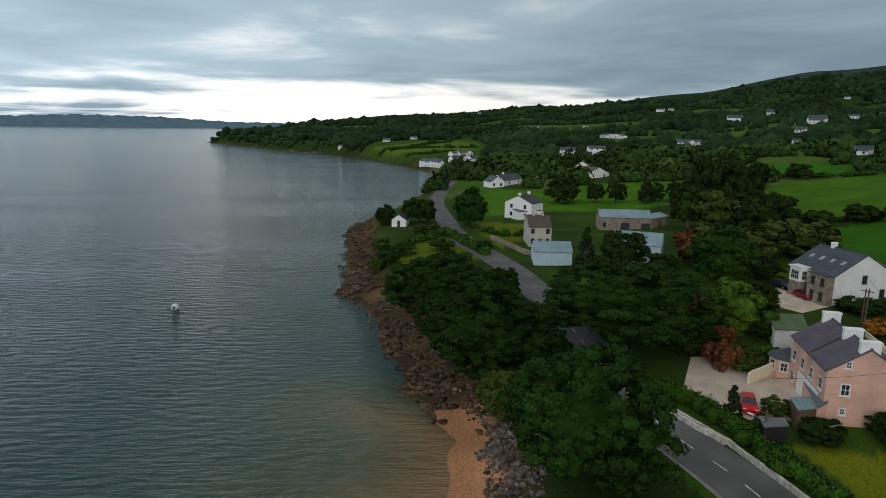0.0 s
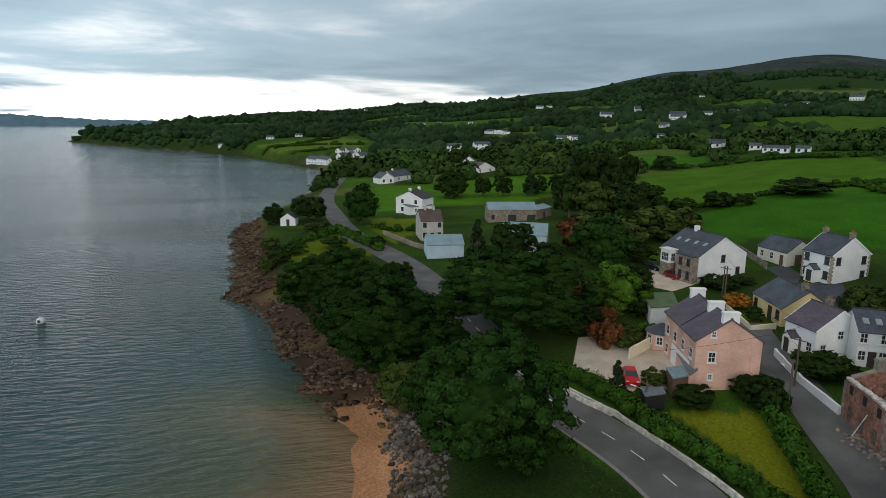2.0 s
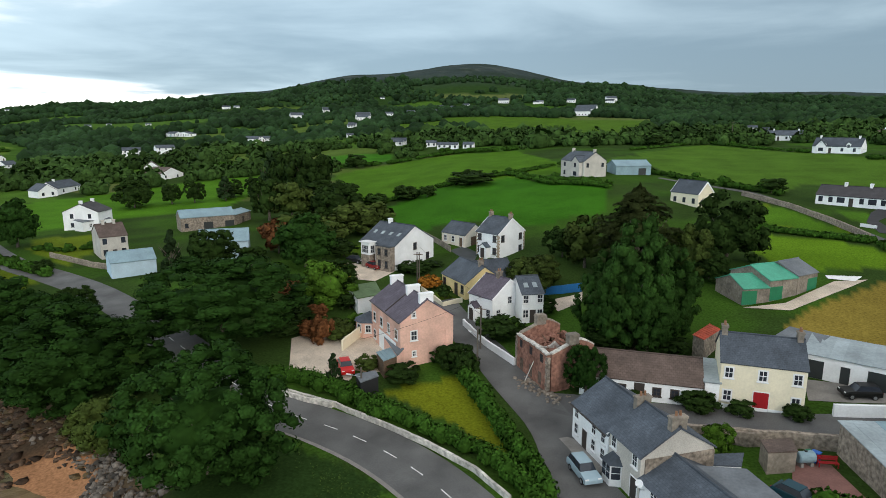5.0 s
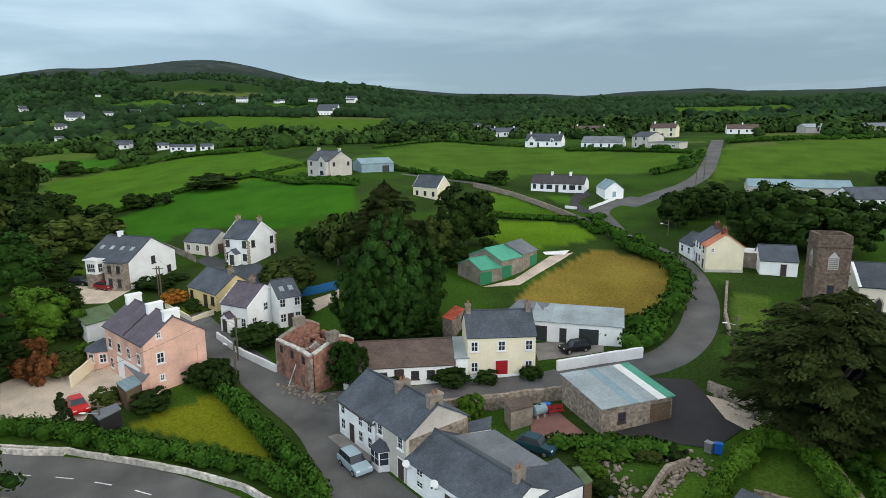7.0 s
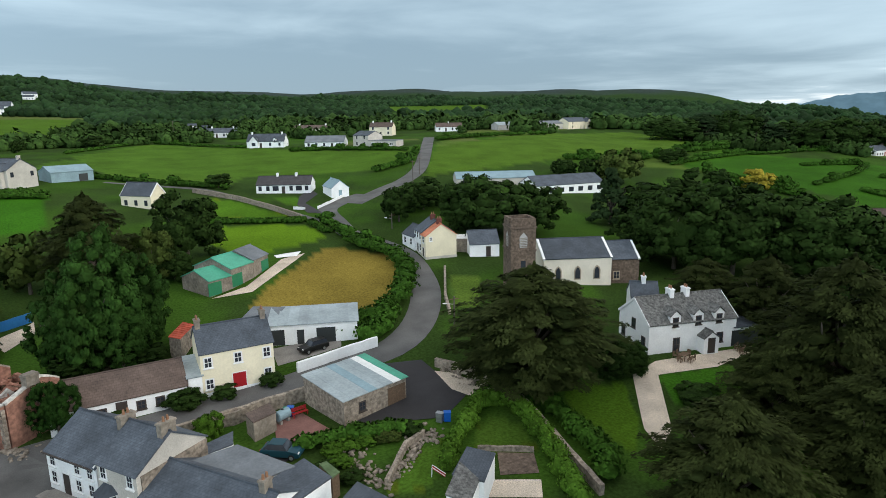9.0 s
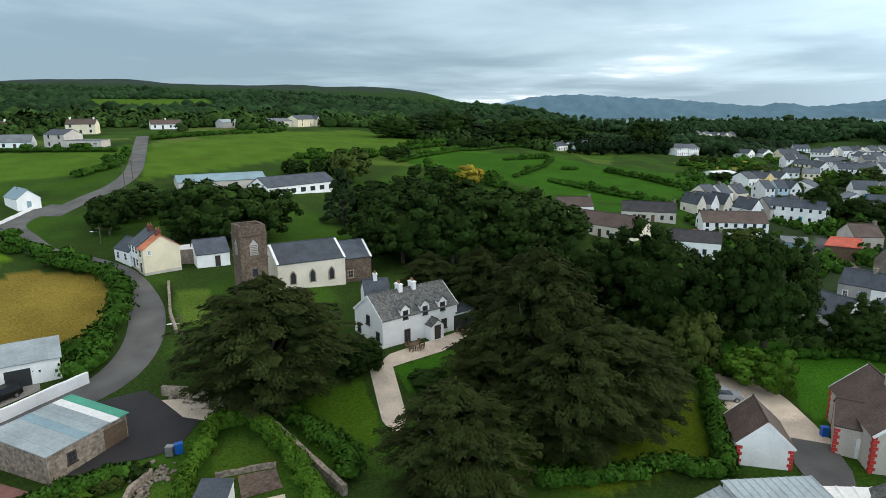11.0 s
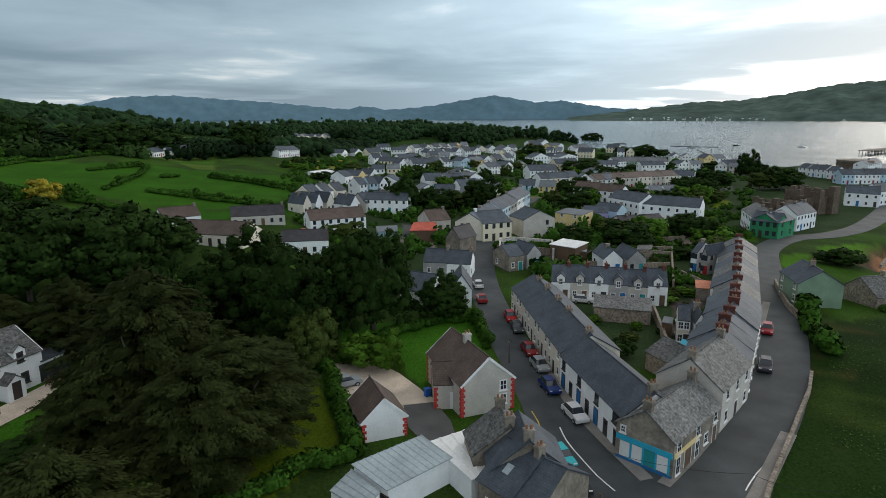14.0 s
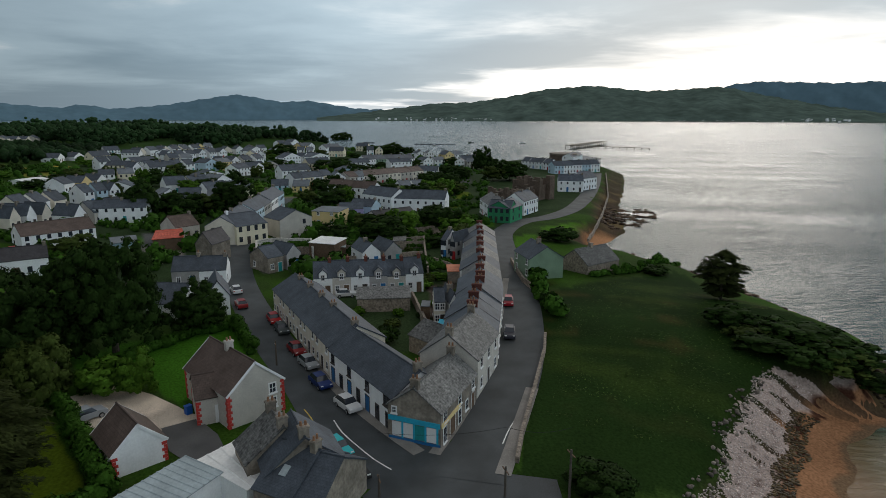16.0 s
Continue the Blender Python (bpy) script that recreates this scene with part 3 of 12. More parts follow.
field((0.1, 0.14, 0.01), (168, 0), (170, -6), (181, -7), (180, -1))
field((0.1, 0.1, 0.1), (232, 6), (235, -4), (254, -5), (250, 4))
field((0.04, 0.09, 0.02), (243, 3), (246, -8), (268, -10), (263, 2))
field((0.06, 0.15, 0.01), (396, -53), (396, -61), (442, -69), (441, -60))
field((0.16, 0.14, 0.11), (257, -14), (258, -24), (272, -26), (271, -17))
field((0.06, 0.15, 0.01), (324, 16), (327, 5), (357, 4), (352, 15))
field((0.1, 0.14, 0.01), (317, -90), (317, -103), (331, -108), (330, -96))
field((0.1, 0.1, 0.1), (352, 88), (358, 82), (377, 86), (373, 92))
field((0.04, 0.09, 0.02), (164, 30), (164, 24), (180, 26), (179, 32))
field((0.06, 0.15, 0.01), (227, 41), (228, 30), (239, 30), (238, 41))
field((0.16, 0.14, 0.11), (234, 33), (235, 27), (252, 28), (251, 35))
field((0.06, 0.15, 0.01), (200, -6), (201, -18), (220, -21), (218, -9))
field((0.1, 0.14, 0.01), (223, -74), (223, -79), (235, -84), (235, -78))
field((0.1, 0.1, 0.1), (419, -120), (420, -127), (443, -134), (441, -127))
field((0.04, 0.09, 0.02), (157, 30), (157, 25), (169, 27), (169, 31))
field((0.06, 0.15, 0.01), (686, -240), (686, -249), (719, -262), (720, -253))
field((0.06, 0.15, 0.01), (274, -55), (274, -66), (288, -70), (287, -59))
field((0.1, 0.14, 0.01), (245, -83), (245, -91), (264, -98), (264, -91))
field((0.1, 0.1, 0.1), (220, -42), (221, -52), (242, -58), (241, -48))
field((0.04, 0.09, 0.02), (170, -15), (170, -24), (185, -27), (185, -18))
field((0.06, 0.15, 0.01), (226, -15), (226, -22), (247, -24), (246, -17))
field((0.16, 0.14, 0.11), (246, -8), (248, -17), (271, -19), (269, -10))
field((0.06, 0.15, 0.01), (190, -7), (191, -15), (201, -17), (200, -8))
field((0.1, 0.14, 0.01), (197, -17), (197, -30), (206, -32), (206, -20))
field((0.1, 0.1, 0.1), (297, -104), (298, -110), (317, -118), (317, -112))
field((0.04, 0.09, 0.02), (309, -14), (310, -26), (327, -28), (327, -17))
field((0.06, 0.15, 0.01), (404, -7), (405, -19), (429, -21), (426, -10))
field((0.16, 0.14, 0.11), (162, 29), (162, 20), (172, 21), (171, 29))
field((0.06, 0.15, 0.01), (163, 28), (163, 22), (178, 24), (178, 29))
field((0.1, 0.14, 0.01), (298, -87), (298, -97), (321, -105), (321, -96))
field((0.1, 0.1, 0.1), (169, -12), (169, -19), (178, -20), (178, -14))
field((0.04, 0.09, 0.02), (207, 29), (208, 21), (227, 22), (225, 30))
field((0.06, 0.15, 0.01), (182, -64), (182, -75), (190, -80), (190, -69))
field((0.16, 0.14, 0.11), (272, 4), (276, -4), (298, -5), (295, 3))
field((0.1, 0.1, 0.1), (180, 12), (182, 1), (192, 0), (189, 10))
field((0.06, 0.15, 0.01), (174, -29), (174, -34), (190, -38), (189, -32))
field((0.16, 0.14, 0.11), (228, -28), (228, -34), (242, -37), (241, -30))
field((0.06, 0.15, 0.01), (262, -10), (264, -22), (279, -24), (278, -13))
field((0.1, 0.14, 0.01), (285, 66), (288, 60), (311, 64), (307, 70))
field((0.1, 0.1, 0.1), (258, -48), (259, -56), (276, -60), (276, -53))
field((0.04, 0.09, 0.02), (256, -25), (256, -37), (273, -40), (272, -28))
field((0.06, 0.15, 0.01), (201, 36), (202, 26), (215, 27), (214, 36))
field((0.16, 0.14, 0.11), (319, 90), (325, 85), (350, 91), (343, 96))
field((0.06, 0.15, 0.01), (373, -110), (378, -117), (398, -124), (396, -117))
field((0.1, 0.14, 0.01), (322, -29), (322, -41), (338, -44), (337, -33))
field((0.1, 0.1, 0.1), (279, 53), (279, 43), (292, 44), (291, 54))
field((0.04, 0.09, 0.02), (248, -38), (249, -48), (271, -53), (270, -43))
field((0.06, 0.15, 0.01), (161, 24), (163, 14), (179, 14), (177, 25))
field((0.16, 0.14, 0.11), (170, -45), (171, -55), (183, -60), (182, -50))
field((0.06, 0.15, 0.01), (186, -60), (186, -69), (200, -75), (199, -66))
field((0.1, 0.14, 0.01), (157, 28), (158, 21), (167, 22), (166, 28))
field((0.1, 0.1, 0.1), (172, 25), (173, 20), (188, 21), (187, 27))
field((0.04, 0.09, 0.02), (200, -22), (200, -28), (212, -31), (212, -24))
field((0.06, 0.15, 0.01), (286, -80), (286, -88), (311, -96), (310, -88))
field((0.16, 0.14, 0.11), (318, -71), (320, -81), (339, -86), (339, -77))
field((0.06, 0.15, 0.01), (369, 62), (369, 54), (393, 56), (392, 65))
field((0.1, 0.14, 0.01), (386, 41), (394, 31), (410, 31), (403, 41))
field((0.1, 0.1, 0.1), (348, 78), (352, 68), (365, 69), (362, 80))
field((0.04, 0.09, 0.02), (242, -0), (245, -9), (259, -10), (256, -2))
field((0.06, 0.15, 0.01), (216, -3), (218, -12), (236, -14), (234, -4))
field((0.16, 0.14, 0.11), (356, -46), (356, -50), (370, -53), (371, -48))
field((0.06, 0.15, 0.01), (220, -38), (221, -47), (236, -51), (235, -42))
field((0.1, 0.14, 0.01), (266, 44), (267, 34), (285, 36), (283, 45))
field((0.1, 0.1, 0.1), (161, 25), (162, 19), (171, 19), (170, 25))
field((0.04, 0.09, 0.02), (337, -34), (337, -46), (362, -50), (364, -39))
field((0.2, 0.18, 0.16), (167, 33), (166, 22), (162, 14), (154, 14), (154, 22), (158, 30))
field((0.07, 0.07, 0.06), (138, -3), (161, -3), (162, -17), (142, -16))
field((0.09, 0.07, 0.06), (120, -36), (119, -42), (93, -34), (85, -27))

field((0.020, 0.042, 0.010), (-46, 36), (-37, 32), (-30, 36), (-25, 40), (-24, 44), (-33, 46), (-44, 46))

field((0.060, 0.135, 0.010), (13.1, 178.8), (19.5, 172.4), (28.5, 151.8), (23.1, 149.1), (13.0, 157.7))
field((0.055, 0.125, 0.012), (29.8, 174.3), (37.0, 170.1), (33.8, 157.4), (30.6, 163.4))

field((0.075, 0.120, 0.012), (-44.3, 96.4), (-41.3, 98.0), (-37.3, 93.9), (-39.3, 90.6))
field((0.075, 0.130, 0.012), (-76.1, 117.2), (-80.8, 128.4), (-74.0, 125.4), (-71.1, 120.5), (-70.5, 114.3))
field((0.055, 0.105, 0.014), (29.4, 52.0), (31.5, 52.0), (32.8, 49.5), (31.7, 45.7), (27.0, 47.6), (26.8, 49.0))
field((0.060, 0.120, 0.014), (22.0, 50.1), (24.2, 49.9), (22.2, 46.0), (19.9, 44.1), (17.2, 44.5), (17.7, 46.7))

field((0.16, 0.16, 0.03), (322.6, 118.2), (376.9, 101.4), (368.2, 84.0), (322.6, 92.0))

# the country beyond the village: parcels of wood, scrub and pasture round scattered middles
_seed = np.random.default_rng(31)
_pd, _pb = np.exp(_seed.uniform(np.log(240), np.log(2700), 620)), np.radians(_seed.uniform(-90, 64, 620))
PARCEL_AT = np.stack([_pd * np.sin(_pb), _pd * np.cos(_pb)], 1)
PARCEL_KIND = np.where(_seed.random(620) < np.where(_pd < 420, 0.35, np.where(_pd < 1300, 0.55, 0.8)), 0, np.where(_seed.random(620) < 0.42, 1, 2))
PARCEL_TONE = np.array([(0.055, 0.115, 0.014), (0.075, 0.120, 0.022), (0.042, 0.098, 0.012), (0.095, 0.120, 0.034)])[_seed.integers(0, 4, 620)]

PARCEL_KIND[(PARCEL_AT[:, 0] < -520) & (PARCEL_AT[:, 1] < 480) & ~((PARCEL_AT[:, 0] > -700) & (PARCEL_AT[:, 1] > 270) & (PARCEL_AT[:, 1] < 420))] = 0   # wooded headland


def parcels(x, y, tones=False):
    """Kind of the parcel at each place (0 wood, 1 scrub, 2 pasture) and metres to its edge, or also the tone of its grass."""
    u, v = x + 9 * swell(x, y, 40, 1), y + 9 * swell(x, y, 40, 6)
    kind, edge, tone = np.zeros(len(x), int), np.zeros(len(x)), np.zeros((len(x), 3))
    for i in range(0, len(x), 20000):
        d2 = (u[i:i + 20000, None] - PARCEL_AT[:, 0]) ** 2 + (v[i:i + 20000, None] - PARCEL_AT[:, 1]) ** 2
        two = np.argpartition(d2, 1, axis=1)[:, :2]
        a, c = np.take_along_axis(d2, two, 1).T
        apart = np.linalg.norm(PARCEL_AT[two[:, 0]] - PARCEL_AT[two[:, 1]], axis=1)
        edge[i:i + 20000] = np.abs(c - a) / (2 * apart + 1e-6)
        best = np.where(a < c, two[:, 0], two[:, 1])
        kind[i:i + 20000], tone[i:i + 20000] = PARCEL_KIND[best], PARCEL_TONE[best]
    return (kind, edge, tone) if tones else (kind, edge)


rings = np.concatenate([np.linspace(0.02, 30, 13)[:-1], np.geomspace(30, 4900, 250)])
turns = np.radians(np.linspace(-180, 180, 901))
dd, bb = np.meshgrid(rings, turns, indexing="ij")
gx, gy = (dd * np.sin(bb)).ravel(), (dd * np.cos(bb)).ravel()
gz = height(gx, gy)
gap_all = coast_gap(gx, gy)
nr, na = len(rings), len(turns)
idx = np.arange(nr * na).reshape(nr, na)
quads = np.stack([idx[:-1, :-1], idx[:-1, 1:], idx[1:, 1:], idx[1:, :-1]], -1).reshape(-1, 4)[:, ::-1]
far_all = dd.ravel()
mix = lambda a, b, s: a + (np.asarray(b) - a) * s[:, None]
cover = np.tile(np.array(SCRUB), (len(gx), 1))
cover = mix(cover, GRASS, smooth(-0.2, 0.5, swell(gx, gy, 16, 2) + 0.6 * swell(gx, gy, 5, 7)) * smooth(700, 250, far_all))
cover = mix(cover, (0.022, 0.050, 0.010), smooth(300, 700, far_all) * 0.9)
p_kind, p_edge, p_tone = parcels(gx, gy, True)
cover = np.where(((p_kind == 2) & (gz < 105) & (far_all > 240) & (far_all < 2600) & (np.abs(np.degrees(bb.ravel()) + 13) < 78))[:, None], p_tone, cover)
# heath on the high ground; its bluish cast is distance haze in the colour
cover = mix(cover, HAZY_HEATH, smooth(105, 190, gz + 18 * swell(gx, gy, 120, 2)))
cover = mix(cover, (0.075, 0.085, 0.07), smooth(150, 220, gz) * smooth(0.1, 0.7, swell(gx, gy, 38, 4) + 0.5 * swell(gx, gy, 14, 1)) * 0.7)
cover = mix(cover, (0.022, 0.036, 0.022), smooth(120, 200, gz) * smooth(0.0, 0.6, swell(gx, gy, 70, 9) + 0.4 * swell(gx, gy, 20, 3)) * 0.8)
for ring, colour in FIELDS:
    cover[inside(ring, gx, gy)] = colour
bluff = np.exp(-(((gx - 74) / 30) ** 2 + ((gy + 88) / 14) ** 2))
knoll = np.exp(-(((gx - 84) / 34) ** 2 + ((gy + 62) / 28) ** 2) ** 2) * smooth(9, 13, gap_all) * (gx > 48)
cover = mix(cover, (0.038, 0.060, 0.011), knoll * 0.75 * smooth(0.1, 0.7, swell(gx, gy, 9, 4) + 0.5 * swell(gx, gy, 3, 1)))
cover = mix(cover, (0.012, 0.027, 0.006), knoll * 0.85 * smooth(-0.3, 0.7, 0.8 * swell(gx, gy, 7, 8) + 0.7 * swell(gx, gy, 2.4, 5) + 0.5 * swell(gx, gy, 1.1, 3)))
cover = mix(cover, (0.055, 0.046, 0.014), knoll * 0.55 * smooth(0.45, 0.9, swell(gx, gy, 6, 2) + 0.5 * swell(gx, gy, 1.7, 7)))
rocky = smooth(-1, 0.5, gap_all) * smooth(12 - 8.5 * bluff, 7 - 5 * bluff, gap_all) * (0.25 + 0.75 * smooth(600, 250, far_all))
sandy = smooth(-58, -50, -np.hypot(gx + 43, gy - 23) * 1.9) + smooth(-1, 0, -np.hypot((gx - 48) / 19, (gy + 60) / 22)) + smooth(-1, 0, -np.hypot((gx - 160) / 20, (gy + 106) / 12))
sandy = np.clip(sandy * 3, 0, 1)
cover = mix(cover, ROCKY, rocky)
cover = mix(cover, (0.17, 0.12, 0.05), rocky * smooth(0.1, 0.6, swell(gx, gy, 7, 4)) * (1 - sandy) * 0.6)
cover = mix(cover, SAND, sandy * smooth(6.6, 5.0, gap_all + 1.3 * swell(gx, gy, 4, 9)))
cover = mix(cover, (0.16, 0.12, 0.075), smooth(-0.1, -2, gap_all))
ground_mesh = quads_mesh("ground", np.stack([gx, gy, gz], 1), quads, M["ground"], True)
att = ground_mesh.color_attributes.new("cover", "FLOAT_COLOR", "POINT")
att.data.foreach_set("color", np.c_[cover, np.ones(len(gx))].astype(np.float32).ravel())
ground = tagged(new("ground", ground_mesh), "green coastal land rising from a rocky shore to wooded hills", "ground", kind="structure")

keep = (gz[quads] < 0.12).any(1)
sea_mesh = quads_mesh("sea", np.stack([gx, gy, 0 * gz], 1), quads[keep], M["sea"], True)
shallow = np.exp(-(np.hypot(gx + 52, gy - 18) / 33) ** 4) + np.exp(-(np.hypot(gx - 45, gy + 64) / 17) ** 4)
deep = sea_mesh.attributes.new("depth", "FLOAT", "POINT")
deep.data.foreach_set("value", np.clip(np.maximum(-gz / (3.0 + 4.0 * np.clip(shallow, 0, 1)), 0.58 * (1 - np.clip(shallow, 0, 1))) + 0.06 * swell(gx, gy, 9, 4), 0, 1).astype(np.float32))
sea = tagged(new("sea", sea_mesh), "rippled grey-green sea water, sandy in the shallows", "sea", kind="structure")

# the blue of the farthest ranges is distance haze put into their base colour
M["hill_haze_blue"] = material("far_hills_hazed", (0.115, 0.19, 0.235), 1.0, 0.02, 0.10, 0.06, 0.004, 0.0, spec=0.0)
# green slopes with haze mixed into the colour, so paler than near land
M["hill_haze_green"] = material("hazed_hills_across_water", (0.085, 0.118, 0.10), 1.0, 0.02, 0.2, 0.25, 0.006, 0.0, spec=0.0)


def far_range(name, label, mat, dist, deep_by, profile, rough=1.0):
    """A range of hills across the water; profile: bearing and height of the skyline in metres."""
    b = np.linspace(profile[0][0], profile[-1][0], 240)
    keys = np.array(profile, float)
    top = np.interp(b, keys[:, 0], keys[:, 1])
    k = np.hanning(9) / np.hanning(9).sum()
    top = np.convolve(np.pad(top, 4, mode="edge"), k, "valid")
    top = top + rough * (3.0 * np.sin(b * 4.1) + 2.0 * np.sin(b * 9.7 + 1)) * np.clip(top / 60, 0, 1)
    steps = np.linspace(0, 1, 14)
    rows = []
    for s in steps:
        d = dist + deep_by * s
        z = -3 + (top + 3) * (s ** 0.8) * (1 + 0.10 * np.sin(b * 2.3 + s * 7) * (1 - s))
        rows.append(np.stack([d * np.sin(np.radians(b)), d * np.cos(np.radians(b)), z], 1))
    n = len(b)
    v = np.concatenate(rows)
    i = np.arange(len(steps) * n).reshape(len(steps), n)
    q = np.stack([i[:-1, :-1], i[:-1, 1:], i[1:, 1:], i[1:, :-1]], -1).reshape(-1, 4)[:, ::-1]
    return tagged(new(name, quads_mesh(name, v, q, M[mat], True)), label, "hills", kind="structure")


far_range("backdrop_north", "low hills beyond the bay, tinted blue with haze", "hill_haze_blue", 4550, 250, [(-112, 20), (-100, 50), (-92, 80), (-86, 75), (-80, 45), (-74, 40), (-66, 30)])
far_range("backdrop_mountains", "mountains beyond the inlet, tinted blue with haze", "hill_haze_blue", 4600, 250, [(46, 40), (51, 95), (54.7, 107), (57.5, 160), (61.5, 172), (65, 150), (69, 130), (74, 92), (76, 75), (77.5, 105), (79.6, 71), (83.5, 100), (87, 150), (89.3, 181), (91.5, 150), (93, 126), (95.4, 139), (99.6, 80), (104, 70), (108, 40)])
far_range("backdrop_shore", "green hills across the water, paled with haze tint", "hill_haze_green", 3700, 900, [(96, 15), (101, 60), (106.7, 118), (110, 125), (113.3, 163), (116.5, 215), (120.7, 239), (125, 198), (128, 205), (131.2, 223), (134, 170), (139, 90), (143, 45), (150, 30), (160, 20)])
far_range("backdrop_shore_far", "hills behind the far shore, tinted pale with haze", "hill_haze_blue", 4700, 150, [(122, 60), (128, 150), (132, 245), (134, 262), (139.4, 241), (143.3, 250), (150, 200), (160, 120)])


# ---- kinds of things ----
def opening(parent, kind, m, w, h, frame_mat="frame", door_mat="red_paint", bars=True):
    """A window or door set on a wall; m: pose of its middle at sill level, y pointing into the wall."""
    if kind == "door":
        d = part("door", Solid().box(-w / 2, w / 2, -0.03, 0.05, 0, h), door_mat, parent, at_pose=m)
        if bars:
            part("frame", Solid().box(-w / 2 - 0.09, -w / 2, -0.05, 0.05, 0, h).box(w / 2, w / 2 + 0.09, -0.05, 0.05, 0, h).box(-w / 2 - 0.09, w / 2 + 0.09, -0.05, 0.05, h, h + 0.1), frame_mat, d)
        return d
    if kind == "garage":
        return part("garage_door", Solid().box(-w / 2, w / 2, -0.03, 0.05, 0, h), door_mat, parent, at_pose=m)
    if kind == "arch":
        def pointed(w_, h_, y0_, y1_):
            s_ = [(-w_ / 2, 0), (w_ / 2, 0), (w_ / 2, h_ * 0.66), (w_ * 0.3, h_ * 0.87), (0, h_), (-w_ * 0.3, h_ * 0.87), (-w_ / 2, h_ * 0.66)]
            k = len(s_)
            return Solid().add([(a, y0_, b_) for a, b_ in s_] + [(a, y1_, b_) for a, b_ in s_], [tuple(range(k))] + [((i + 1) % k, i, i + k, (i + 1) % k + k) for i in range(k)])
        win = part("window", pointed(w, h, -0.06, 0.05), "quoin_tan", parent, "pointed sandstone window surround", at_pose=m)
        part("pane", pointed(w - 0.4, h - 0.45, -0.075, 0.0), "glass", win, at_pose=pose(0, 0, 0.18))
        return win
    f = 0.12
    if not bars:
        return part("window", Solid().box(-w / 2, w / 2, -0.04, 0.05, 0, h), "glass", parent, at_pose=m)
    win = part("window", Solid().box(-w / 2 - 0.04, w / 2 + 0.04, -0.035, 0.05, -0.02, h + 0.04).box(-w / 2 - 0.12, w / 2 + 0.12, -0.16, 0.05, -0.12, -0.02), frame_mat, parent, at_pose=m)
    across = 2 if w > 1.3 else 1
    for i in range(across):
        a0, a1 = -w / 2 + f + (w - f) * i / across, -w / 2 + (w - f) * (i + 1) / across
        mid = (a0 + a1) / 2
        for lo, hi in ((f, h / 2 - f / 3), (h / 2 + f / 3, h - f)):
            part("pane", Solid().box(a0, mid - 0.035, -0.05, 0.0, lo, hi).box(mid + 0.035, a1, -0.05, 0.0, lo, hi), "glass", win)
    return win


def chimney(parent, x, y, z0, z1, w=0.9, d=0.55, mat="white", pots=2):
    c = part("chimney", Solid().box(-w / 2, w / 2, -d / 2, d / 2, z0, z1).box(-w / 2 - 0.07, w / 2 + 0.07, -d / 2 - 0.07, d / 2 + 0.07, z1 - 0.22, z1 - 0.05), mat, parent, at_pose=pose(x, y, 0))
    for i in range(pots):
        part("chimney_pot", Solid().tube(((i - (pots - 1) / 2) * 0.42, 0, z1 - 0.02), ((i - (pots - 1) / 2) * 0.42, 0, z1 + 0.42), 0.13, 0.10, 7), "clay", c)
    return c


